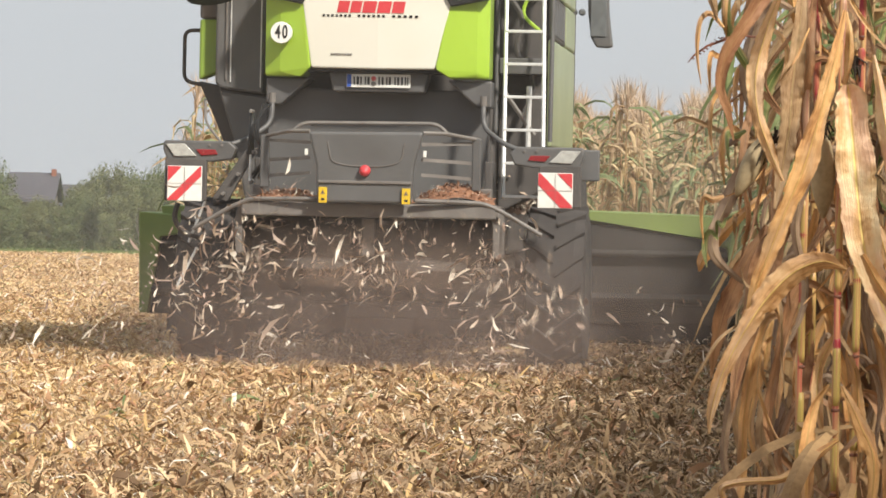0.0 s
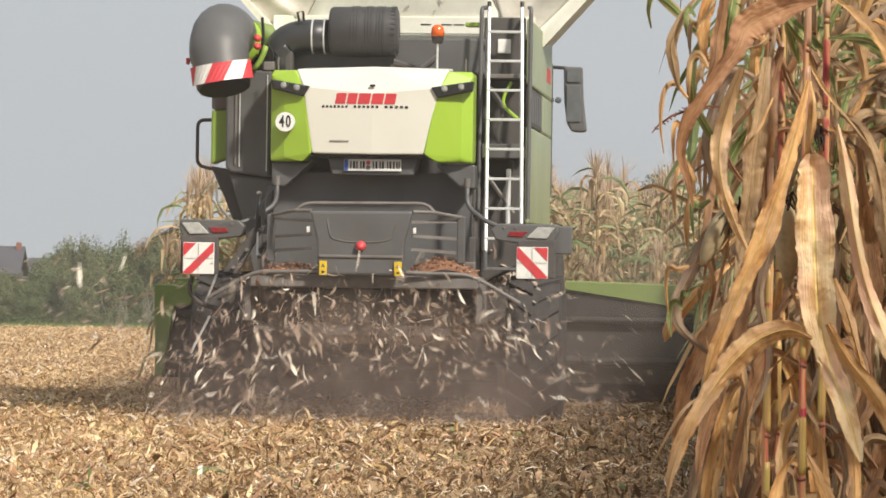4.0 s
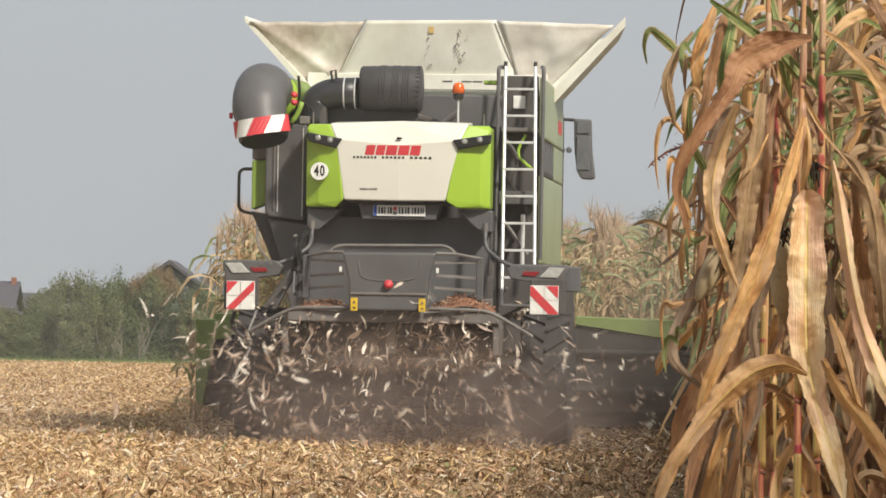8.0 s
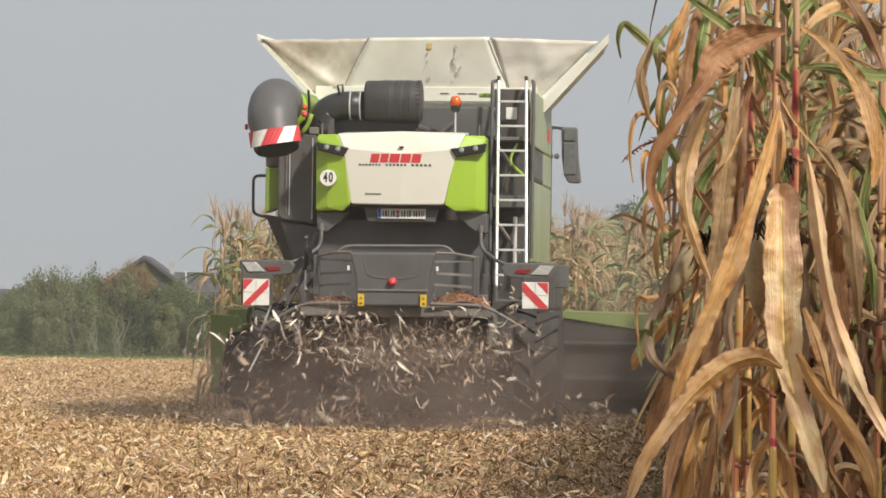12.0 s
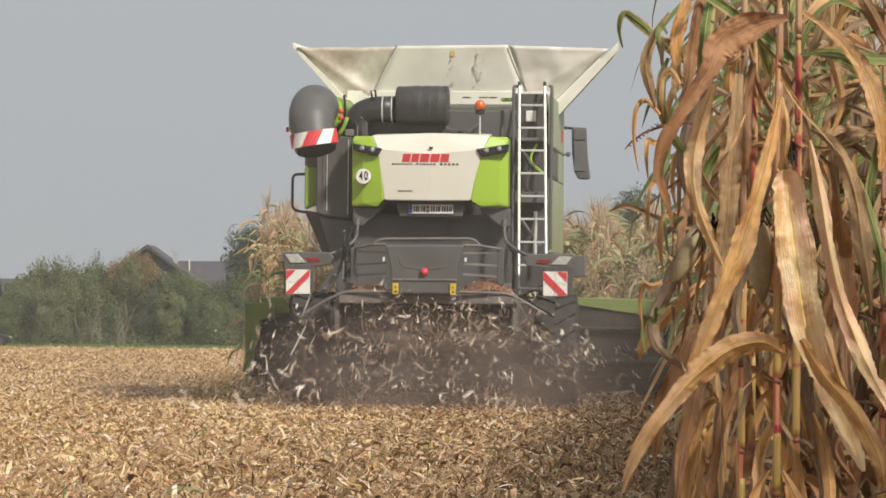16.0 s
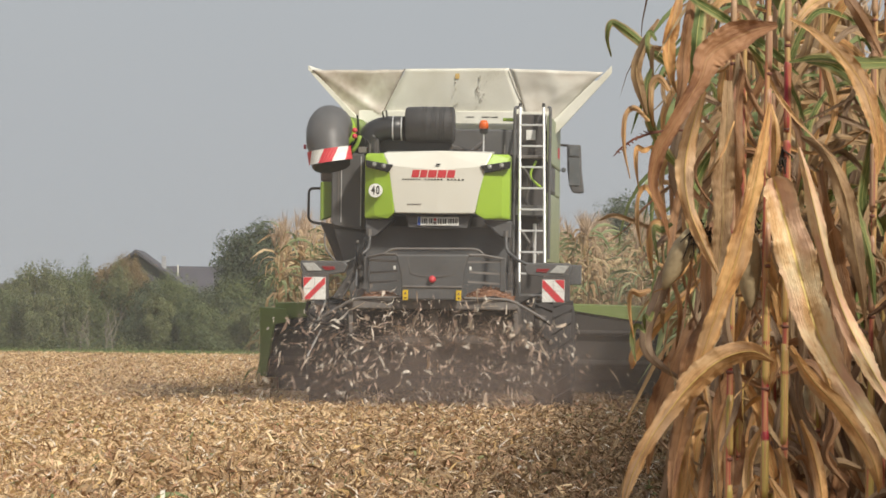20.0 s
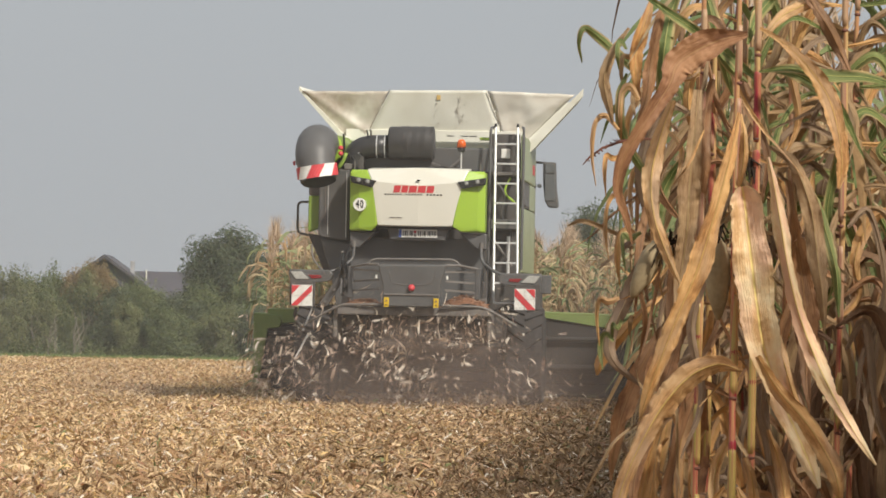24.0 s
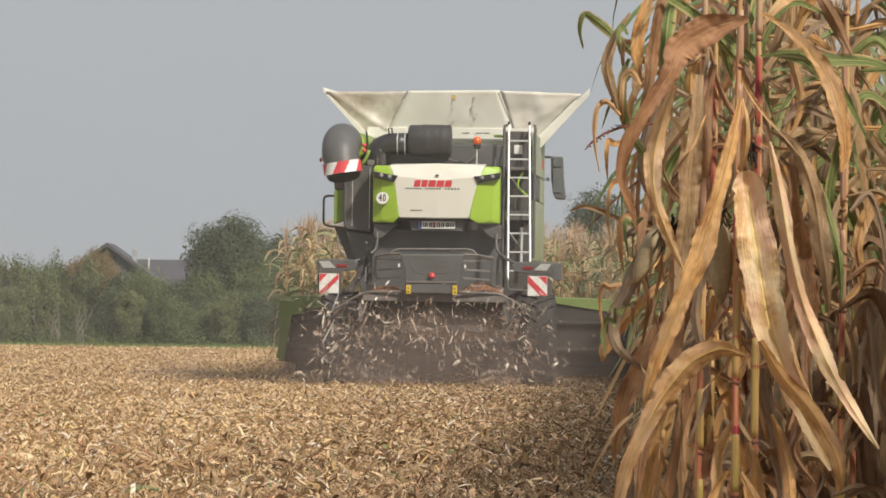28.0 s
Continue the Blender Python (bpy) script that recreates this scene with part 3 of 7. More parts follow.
def make_tree(name, label, seed, mat, rx, rz, z0, clumps, leaf, stray=1.8):
    ob = thing(name, label, "tree" if "tree" in name else "shrub")
    part("trunk", trunk_bm(seed, z0 + rz * 1.2, 0.05 * rx + 0.04, rx), BARK, ob)
    c = new("crown", crown_mesh("crown", seed, mat, rx, rz, z0, clumps, leaf, stray))
    c.parent = ob
    TOPS[ob.name] = sorted(v.co.z for v in c.data.vertices)[-40]
    return ob


def back_x(px, d):
    """Across position at distance d for a bearing in degrees to the right."""
    return math.tan(radians(px)) * d


def skyline(deg):
    """How high the hedge stands over its foot, in metres, along the bearings."""
    return float(np.interp(deg, (-6.6, -5.95, -5.8, -5.12, -4.98, -4.86, -4.6, -4.1, -3.75, -3.5, -3.25, -3.15, -2.9, -2.6, -2.2, -1.2, -0.6, 2.6, 4.0, 7),
                           (6.9, 6.8, 4.7, 4.2, 4.4, 6.0, 7.1, 6.9, 7.1, 7.3, 7.3, 6.7, 6.2, 5.5, 5.2, 6.6, 8.0, 7.8, 7.6, 7.4)))


def build_hedge():
    kinds = [make_tree("hedge_shrub", "tall bushy green hedge shrub behind the field", 5, FOLIAGE, 2.2, 2.9, 0.3, 70, 0.085),
             make_tree("hedge_shrub", "tall bushy green hedge shrub behind the field", 6, FOLIAGE, 2.5, 2.6, 0.2, 74, 0.085),
             make_tree("hedge_shrub", "tall bushy dark green hedge shrub behind the field", 7, FOLIAGE_DARK, 2.2, 3.0, 0.2, 70, 0.085),
             make_tree("hedge_shrub", "airy olive green hedge shrub behind the field", 9, FOLIAGE_OLIVE, 1.7, 3.1, 0.2, 46, 0.085),
             make_tree("hedge_tree", "rusty-leaved small tree in the hedge", 8, FOLIAGE_RUST, 2.6, 2.2, 2.0, 80, 0.085)]
    tops = [TOPS[k.name] for k in kinds]
    rng = random.Random(9)
    used = set()
    for line, first, step in ((0, -7.0, 0.22), (1, -6.85, 0.26)):
        deg = first
        while deg < 8.0:
            k = rng.choice((0, 0, 1, 1, 2, 3, 3))
            if deg < -3.6:
                k = rng.choice((0, 0, 1, 3, 3, 3))
            elif deg < -2.5:
                k = rng.choice((2, 2, 2, 0, 3)) if line else rng.choice((0, 1, 3))
            elif deg < -2.1:
                k = rng.choice((0, 3))
            if line == 0 and -3.50 < deg < -3.15:
                k = 4
            d = BACK + (11 if line == 0 else 6) + rng.uniform(-2, 2)
            tall = skyline(deg) * (0.93 if k == 4 else rng.uniform(0.90, 1.02) if line == 0 else rng.uniform(0.9, 0.97) if -3.6 < deg < -2.9 else rng.uniform(0.55, 0.88))
            grow = tall / tops[k]
            m = pose(back_x(deg, d), d, BACK_Z - 0.2, 0, 0, rng.uniform(0, 360)) @ Matrix.Diagonal((rng.uniform(0.72, 1.0), rng.uniform(0.7, 0.95), grow, 1))
            if k not in used:
                kinds[k].matrix_basis = m
                used.add(k)
            else:
                copy_thing(kinds[k], m)
            deg += step * rng.uniform(0.7, 1.3)
    for deg, d, wide, tall, turn in ((-3.42, 8.6, 0.34, 7.2, 30), (-3.30, 8.0, 0.40, 7.55, 200), (-3.17, 8.6, 0.36, 7.2, 110)):
        m = pose(back_x(deg, BACK + d), BACK + d, BACK_Z - 0.2, 0, 0, turn) @ Matrix.Diagonal((wide, wide, tall / tops[4], 1))
        copy_thing(kinds[4], m)
    big = make_tree("broadleaf_tree", "large dark green broadleaf tree behind the field", 15, FOLIAGE_DARK, 2.9, 3.9, 2.0, 210, 0.08, 1.35)
    d = BACK + 14
    big.matrix_basis = pose(back_x(-1.52, d), d, BACK_Z, 0, 0, 0) @ Matrix.Diagonal((1.12, 1.1, 0.985, 1))
    copy_thing(big, pose(back_x(3.5, d + 20), d + 20, BACK_Z, 0, 0, 140) @ Matrix.Diagonal((0.95, 0.95, 1.28, 1)))
    copy_thing(big, pose(back_x(-0.75, d + 12), d + 12, BACK_Z - 1.2, 0, 0, 200))
    # undergrowth at the foot of the hedge
    rng = np.random.default_rng(12)
    n = 22000
    xs, ys = rng.uniform(-44, 44, n), rng.uniform(BACK + 3, BACK + 7, n)
    zs = np.abs(rng.normal(0, 0.55, n))
    a = rng.normal(0, 1, (n, 3))
    a /= np.linalg.norm(a, axis=1)[:, None]
    b = np.cross(a, rng.normal(0, 1, (n, 3)))
    b /= np.linalg.norm(b, axis=1)[:, None]
    p = np.stack([xs, ys, BACK_Z + zs], 1)
    w = 0.09
    v = np.stack([p - a * w, p - b * w * .6, p + a * w, p + b * w * .6], 1).reshape(-1, 3)
    ob = new("undergrowth", mesh_from("undergrowth", v.tolist(), np.arange(n * 4).reshape(-1, 4).tolist(), [FOLIAGE]))
    tagged(ob, "low green undergrowth along the foot of the hedge", "undergrowth", kind="stuff")
    # the grass verge between the road and the hedge
    n = 16000
    p = np.stack([rng.uniform(-44, 44, n), rng.uniform(BACK - 1.5, BACK + 3, n), np.full(n, BACK_Z - 0.05)], 1)
    tip = p + np.stack([rng.normal(0, 0.08, n), rng.normal(0, 0.08, n), rng.uniform(0.12, 0.42, n)], 1)
    side = np.array((0.03, 0.0, 0.0))
    v = np.stack([p - side, p + side, tip], 1).reshape(-1, 3)
    ob = new("verge_grass", mesh_from("verge_grass", v.tolist(), np.arange(n * 3).reshape(-1, 3).tolist(), [VERGE]))
    tagged(ob, "bright green grass verge before the hedge", "grass", kind="stuff")


build_hedge()


def build_bare_stems():
    """Pale bare stems in front of the hedge."""
    rng = random.Random(2)
    for deg in (-4.05, -3.9, -3.78, -3.55, -3.47):
        d = BACK + 5
        ob = thing("bare_shrub", "pale bare-stemmed shrub in front of the hedge", "shrub", pose(back_x(deg, d), d, BACK_Z), "bare stems by the hedge")
        for k in range(3):
            a, b = rng.gauss(0, 0.5), rng.gauss(0, 0.3)
            h = rng.uniform(2.2, 3.6)
            part("stem", tube([(0, 0, -0.2), (a * 0.1, b * 0.3, h * 0.3), (a * 0.7, b, h * 0.6), (a + rng.gauss(0, 0.3), b, h)], [0.05, 0.045, 0.035, 0.015], 6), PALE_BARK, ob)


build_bare_stems()


def make_house(name, label, deg, d, width, depth, eaves, ridge, along_x, turn=0):
    x = back_x(deg, d)
    ob = thing(name, label, "house", pose(x, d, BACK_Z, 0, 0, turn))
    w, q = width / 2, depth / 2
    part("wall", box(-w, -q, -1, w, q, eaves, 0), GREY, ob, "grey slate-hung wall")
    o = 0.5
    if along_x:
        pts = [(-q - o, eaves - 0.3), (0, ridge), (q + o, eaves - 0.3), (q + o, eaves - 0.55), (0, ridge - 0.3), (-q - o, eaves - 0.55)]
        bm = prism(pts, -w - o, w + o, 0)
        bmesh.ops.rotate(bm, verts=bm.verts, cent=(0, 0, 0), matrix=Matrix.Rotation(radians(90), 3, "Z"))
    else:
        pts = [(-w - o, eaves - 0.3), (0, ridge), (w + o, eaves - 0.3), (w + o, eaves - 0.55), (0, ridge - 0.3), (-w - o, eaves - 0.55)]
        bm = prism(pts, -q - o, q + o, 0)
        part("gable", prism([(-w, eaves - 0.05), (0, ridge - 0.35), (w, eaves - 0.05)], -q + 0.05, q - 0.05, 0), ROOF, ob, "dark slate-hung gable")
    roof = part("roof", bm, ROOF, ob, "dark tiled roof")
    return ob, roof


def build_houses():
    d = 352.0
    h, roof = make_house("house", "house with a dark gabled roof behind the hedge", -3.11, d, 9.0, 12, 4.7, 7.95, False)
    part("chimney", box(1.85, -1, 5.6, 2.22, -0.4, 7.5, 0.03), CHIMNEY, roof, "grey chimney")
    h, roof = make_house("house", "lower house with a dark tiled roof behind the hedge", -2.36, d + 12, 4.0, 9, 3.8, 6.75, True)
    part("chimney", box(-1.5, -1.5, 5.9, -1.38, -1.3, 6.9, 0.02), CREAM, roof, "white flue pipe")
    h, roof = make_house("house", "distant brick house with a dark roof", -5.5, d - 6, 3.2, 8, 4.1, 6.0, True)
    part("chimney", box(1.4, -0.6, 4.9, 1.8, 0, 6.3, 0.03), BRICK, roof, "brick chimney")
    h, roof = make_house("house", "low distant house with a dark roof", -5.02, d + 6, 2.6, 8, 3.3, 5.1, True)


build_houses()


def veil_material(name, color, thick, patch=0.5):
    """Airborne dust, and air haze imitated on sheets: it thins out towards the edges of its sheet and in patches, and
    lets the rest through.
    """
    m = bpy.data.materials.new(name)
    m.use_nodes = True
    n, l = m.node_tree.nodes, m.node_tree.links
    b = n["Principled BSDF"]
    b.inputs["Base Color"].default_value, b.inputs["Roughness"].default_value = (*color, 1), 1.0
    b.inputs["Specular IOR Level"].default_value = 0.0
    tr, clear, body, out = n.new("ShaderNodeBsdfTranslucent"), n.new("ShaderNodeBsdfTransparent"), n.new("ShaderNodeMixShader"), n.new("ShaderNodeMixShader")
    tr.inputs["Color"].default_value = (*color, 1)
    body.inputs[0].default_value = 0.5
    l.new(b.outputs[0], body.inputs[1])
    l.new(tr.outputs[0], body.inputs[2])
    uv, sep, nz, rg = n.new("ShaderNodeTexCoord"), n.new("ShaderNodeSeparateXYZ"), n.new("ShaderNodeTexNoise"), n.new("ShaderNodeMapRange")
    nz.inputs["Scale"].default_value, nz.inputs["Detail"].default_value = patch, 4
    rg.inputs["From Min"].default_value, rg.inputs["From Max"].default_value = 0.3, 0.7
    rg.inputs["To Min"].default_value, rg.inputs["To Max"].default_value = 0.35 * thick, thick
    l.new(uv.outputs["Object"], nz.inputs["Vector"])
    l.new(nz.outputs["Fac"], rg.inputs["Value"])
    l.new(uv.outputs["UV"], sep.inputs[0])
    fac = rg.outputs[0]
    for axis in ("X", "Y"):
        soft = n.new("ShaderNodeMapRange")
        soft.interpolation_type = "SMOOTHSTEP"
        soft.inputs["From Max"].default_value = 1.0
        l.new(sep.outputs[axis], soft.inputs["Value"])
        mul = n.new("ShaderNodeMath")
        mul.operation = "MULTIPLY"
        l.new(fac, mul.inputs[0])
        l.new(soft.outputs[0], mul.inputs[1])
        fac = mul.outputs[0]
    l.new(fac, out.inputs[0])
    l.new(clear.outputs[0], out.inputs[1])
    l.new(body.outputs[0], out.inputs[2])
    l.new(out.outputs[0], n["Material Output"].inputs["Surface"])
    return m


def veil(name, label, mat, width, low, high, seed, rumple, full=0.35, foot=0.06):
    """A hanging sheet for dust and for imitated haze, dense over its middle and thinning out at both ends and upwards.
    full: the part of the half-width that is dense.
    """
    nx, nz = 28, 12
    verts, faces, uvs = [], [], []
    for j in range(nz + 1):
        for i in range(nx + 1):
            u, v = 2 * i / nx - 1, j / nz
            x, z = u * width / 2, low + (high - low) * v
            verts.append((x, rumple * (noise.noise((x * 0.6 + seed, z * 0.5, seed)) + 0.5 * noise.noise((x * 1.7, z * 1.3, seed + 9))), z))
            uvs.append((min(1.0, (1 - abs(u)) / (1 - full)), min(1.0, v / foot, (1 - v) / 0.75)))
    for j in range(nz):
        for i in range(nx):
            a = j * (nx + 1) + i
            faces.append((a, a + 1, a + nx + 2, a + nx + 1))
    me = mesh_from(name, verts, faces, [mat])
    layer = me.uv_layers.new(name="thickness")
    layer.data.foreach_set("uv", [c for f in faces for k in f for c in uvs[k]])
    me.polygons.foreach_set("use_smooth", [True] * len(faces))
    ob = new(name, me)
    ob.visible_shadow = False
    return tagged(ob, label, "dust", kind="stuff")


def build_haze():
    """See-through sheets that imitate dusty air haze over the far field and over the strip already cut."""
    label = "pale see-through sheet imitating dusty air haze"
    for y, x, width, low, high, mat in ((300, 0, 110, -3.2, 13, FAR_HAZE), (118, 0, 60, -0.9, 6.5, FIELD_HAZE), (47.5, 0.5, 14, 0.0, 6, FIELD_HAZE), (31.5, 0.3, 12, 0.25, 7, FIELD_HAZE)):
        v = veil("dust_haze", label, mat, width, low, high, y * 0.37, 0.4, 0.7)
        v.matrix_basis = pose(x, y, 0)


# Pale films that lift the dark tones behind them, as air haze would.
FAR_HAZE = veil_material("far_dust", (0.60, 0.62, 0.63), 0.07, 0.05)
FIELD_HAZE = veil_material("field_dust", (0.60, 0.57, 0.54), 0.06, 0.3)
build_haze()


# ---- the maize plants nearest the camera ----
def leaf_material(name, light, mid, dark, rib, tint, stripes=0.32, margin=None):
    """A dead leaf blade: blotches, streaks along it, browned margins, and a yellow rib between two fine dark lines."""
    m = bpy.data.materials.new(name)
    m.use_nodes = True
    n, l = m.node_tree.nodes, m.node_tree.links
    b = n["Principled BSDF"]
    b.inputs["Roughness"].default_value = 0.58
    uv = n.new("ShaderNodeTexCoord")
    info = n.new("ShaderNodeObjectInfo")
    shift = n.new("ShaderNodeMath")
    shift.operation = "MULTIPLY"
    shift.inputs[1].default_value = 37.0
    l.new(info.outputs["Random"], shift.inputs[0])

    def field(sx, sy, detail, off):
        mp = n.new("ShaderNodeMapping")
        mp.inputs["Scale"].default_value = (sx, sy, 1)
        mp.inputs["Location"].default_value = (off, off * 2, off)
        add = n.new("ShaderNodeVectorMath")
        add.operation = "ADD"
        nz = n.new("ShaderNodeTexNoise")
        nz.inputs["Scale"].default_value, nz.inputs["Detail"].default_value = 1.0, detail
        l.new(uv.outputs["UV"], mp.inputs["Vector"])
        l.new(mp.outputs["Vector"], add.inputs[0])
        l.new(shift.outputs[0], add.inputs[1])
        l.new(add.outputs[0], nz.inputs["Vector"])
        return nz.outputs["Fac"]

    def calc(op, a, c, d=None):
        q = n.new("ShaderNodeMath")
        q.operation = op
        for k, v in enumerate((a, c, d)):
            if v is None:
                continue
            if isinstance(v, (int, float)):
                q.inputs[k].default_value = v
            else:
                l.new(v, q.inputs[k])
        return q.outputs[0]

    def ranged(v, a, c, lo, hi):
        q = n.new("ShaderNodeMapRange")
        for k, x in zip(("From Min", "From Max", "To Min", "To Max"), (a, c, lo, hi)):
            q.inputs[k].default_value = x
        l.new(v, q.inputs["Value"])
        return q.outputs[0]

    def mixed(fac, c1, c2):
        q = n.new("ShaderNodeMixRGB")
        l.new(fac, q.inputs["Fac"])
        if isinstance(c1, tuple):
            q.inputs["Color1"].default_value = (*c1, 1)
        else:
            l.new(c1, q.inputs["Color1"])
        q.inputs["Color2"].default_value = (*c2, 1)
        return q.outputs["Color"]

    streak = field(26, 1.1, 5, 1.7)
    blotch = field(1.7, 4.5, 5, 5.1)
    fine = field(9, 30, 3, 9.3)
    v = calc("MULTIPLY_ADD", streak, stripes, calc("MULTIPLY_ADD", fine, 0.26, calc("MULTIPLY", blotch, 0.99 - stripes)))
    ramp = n.new("ShaderNodeValToRGB")
    el = ramp.color_ramp.elements
    el[0].position, el[1].position = 0.48, 0.72
    el[0].color, el[1].color = (*dark, 1), (*light, 1)
    el.new(0.585).color = (*mid, 1)
    l.new(v, ramp.inputs["Fac"])
    col = mixed(ranged(field(1.0, 2.4, 3, 14.0), 0.47, 0.62, 0.0, 0.75), ramp.outputs["Color"], tint)
    sep = n.new("ShaderNodeSeparateXYZ")
    l.new(uv.outputs["UV"], sep.inputs[0])
    off = calc("ABSOLUTE", calc("SUBTRACT", sep.outputs["X"], 0.5), 0)
    rim = calc("MULTIPLY", ranged(off, 0.36, 0.5, 0.0, 1.0), ranged(field(3, 9, 3, 21.0), 0.45, 0.65, 0.0, 0.8))
    if margin:
        # dried out from the edges inwards
        col = mixed(calc("MULTIPLY", ranged(off, 0.26, 0.42, 0.0, 1.0), ranged(field(2, 3, 3, 27.0), 0.38, 0.55, 0.0, 1.0)), col, margin)
    col = mixed(rim, col, tuple(x * 0.6 for x in dark))
    col = mixed(ranged(off, 0.05, 0.085, 0.45, 0.0), col, dark)
    col = mixed(ranged(off, 0.02, 0.045, 0.85, 0.0), col, rib)
    l.new(col, b.inputs["Base Color"])
    bp = n.new("ShaderNodeBump")
    bp.inputs["Strength"].default_value, bp.inputs["Distance"].default_value = 0.25 + 1.4 * stripes, 0.007
    l.new(calc("MULTIPLY_ADD", fine, 0.8, streak), bp.inputs["Height"])
    l.new(bp.outputs["Normal"], b.inputs["Normal"])
    tr = n.new("ShaderNodeBsdfTranslucent")
    l.new(col, tr.inputs["Color"])
    ms = n.new("ShaderNodeMixShader")
    ms.inputs[0].default_value = 0.22
    l.new(b.outputs[0], ms.inputs[1])
    l.new(tr.outputs[0], ms.inputs[2])
    l.new(ms.outputs[0], n["Material Output"].inputs["Surface"])
    return m


def streaked(name, one, two, scale):
    """Fine streaks of two colours along a stalk."""
    m = bpy.data.materials.new(name)
    m.use_nodes = True
    n, l = m.node_tree.nodes, m.node_tree.links
    tc, mp, nz, rp = n.new("ShaderNodeTexCoord"), n.new("ShaderNodeMapping"), n.new("ShaderNodeTexNoise"), n.new("ShaderNodeValToRGB")
    mp.inputs["Scale"].default_value = scale
    nz.inputs["Scale"].default_value, nz.inputs["Detail"].default_value = 1.0, 5
    rp.color_ramp.elements[0].position, rp.color_ramp.elements[1].position = 0.40, 0.64
    rp.color_ramp.elements[0].color, rp.color_ramp.elements[1].color = (*one, 1), (*two, 1)
    l.new(tc.outputs["Object"], mp.inputs["Vector"])
    l.new(mp.outputs["Vector"], nz.inputs["Vector"])
    l.new(nz.outputs["Fac"], rp.inputs["Fac"])
    l.new(rp.outputs["Color"], n["Principled BSDF"].inputs["Base Color"])
    n["Principled BSDF"].inputs["Roughness"].default_value = 0.45
    return m


HERO_PALE = leaf_material("pale_tan_blade", (0.845, 0.568, 0.299), (0.704, 0.402, 0.171), (0.446, 0.223, 0.0856), (0.774, 0.558, 0.182), (0.657, 0.446, 0.288), 0.22)
HERO_BRIGHT = leaf_material("bright_straw_blade", (0.96, 0.78, 0.50), (0.93, 0.67, 0.37), (0.74, 0.45, 0.21), (0.88, 0.70, 0.25), (0.86, 0.53, 0.38), 0.14)
HERO_DRY = leaf_material("tan_blade", (0.84, 0.515, 0.215), (0.70, 0.375, 0.138), (0.47, 0.225, 0.078), (0.657, 0.424, 0.139), (0.493, 0.312, 0.182), 0.22)
HERO_BROWN = leaf_material("brown_blade", (0.49, 0.268, 0.13), (0.37, 0.186, 0.085), (0.23, 0.108, 0.053), (0.42, 0.24, 0.11), (0.29, 0.18, 0.11), 0.22)
HERO_RED = leaf_material("russet_blade", (0.46, 0.245, 0.122), (0.355, 0.172, 0.08), (0.24, 0.108, 0.053), (0.42, 0.235, 0.105), (0.30, 0.15, 0.088), 0.22)
HERO_TAUPE = leaf_material("weathered_taupe_blade", (0.42, 0.30, 0.20), (0.31, 0.205, 0.13), (0.19, 0.115, 0.075), (0.44, 0.33, 0.19), (0.30, 0.21, 0.145), 0.2)
HERO_GREY = leaf_material("greyish_blade", (0.54, 0.37, 0.205), (0.43, 0.275, 0.143), (0.30, 0.18, 0.09), (0.50, 0.36, 0.17), (0.40, 0.28, 0.17), 0.22)
HERO_DEAD = leaf_material("dead_brown_blade", (0.27, 0.155, 0.085), (0.19, 0.10, 0.055), (0.10, 0.05, 0.03), (0.28, 0.17, 0.09), (0.20, 0.12, 0.075))
HERO_GREEN = leaf_material("green_blade", (0.245, 0.295, 0.095), (0.155, 0.215, 0.062), (0.095, 0.14, 0.04), (0.483, 0.483, 0.161), (0.23, 0.253, 0.092), 0.25, (0.60, 0.45, 0.21))
STALK_RED = streaked("reddened_stalk", (0.30, 0.016, 0.035), (0.40, 0.15, 0.08), (120, 120, 9))
STALK_PINK = streaked("blushing_stalk", (0.50, 0.33, 0.14), (0.42, 0.09, 0.07), (110, 110, 5))
SHEATH = streaked("yellowed_sheath", (0.46, 0.36, 0.10), (0.42, 0.20, 0.10), (210, 210, 4))
SHEATH_PINK = streaked("pinkish_sheath", (0.50, 0.34, 0.20), (0.34, 0.15, 0.10), (210, 210, 4))
NODE_DARK = material("dark_node", (0.20, 0.075, 0.045), 0.6, dark=(0.10, 0.04, 0.03), scale=60, fine=200)
swaying = []


def smooth_path(pts, steps=5):
    """A Catmull-Rom path through control tuples."""
    p = [np.array(q, float) for q in pts]
    p = [2 * p[0] - p[1]] + p + [2 * p[-1] - p[-2]]
    out = []
    for i in range(1, len(p) - 2):
        for k in range(steps):
            t = k / steps
            a, b, c, d = p[i - 1:i + 3]
            out.append(0.5 * (2 * b + (c - a) * t + (2 * a - 5 * b + 4 * c - d) * t * t + (3 * b - a - 3 * c + d) * t ** 3))
    out.append(p[-2])
    return out


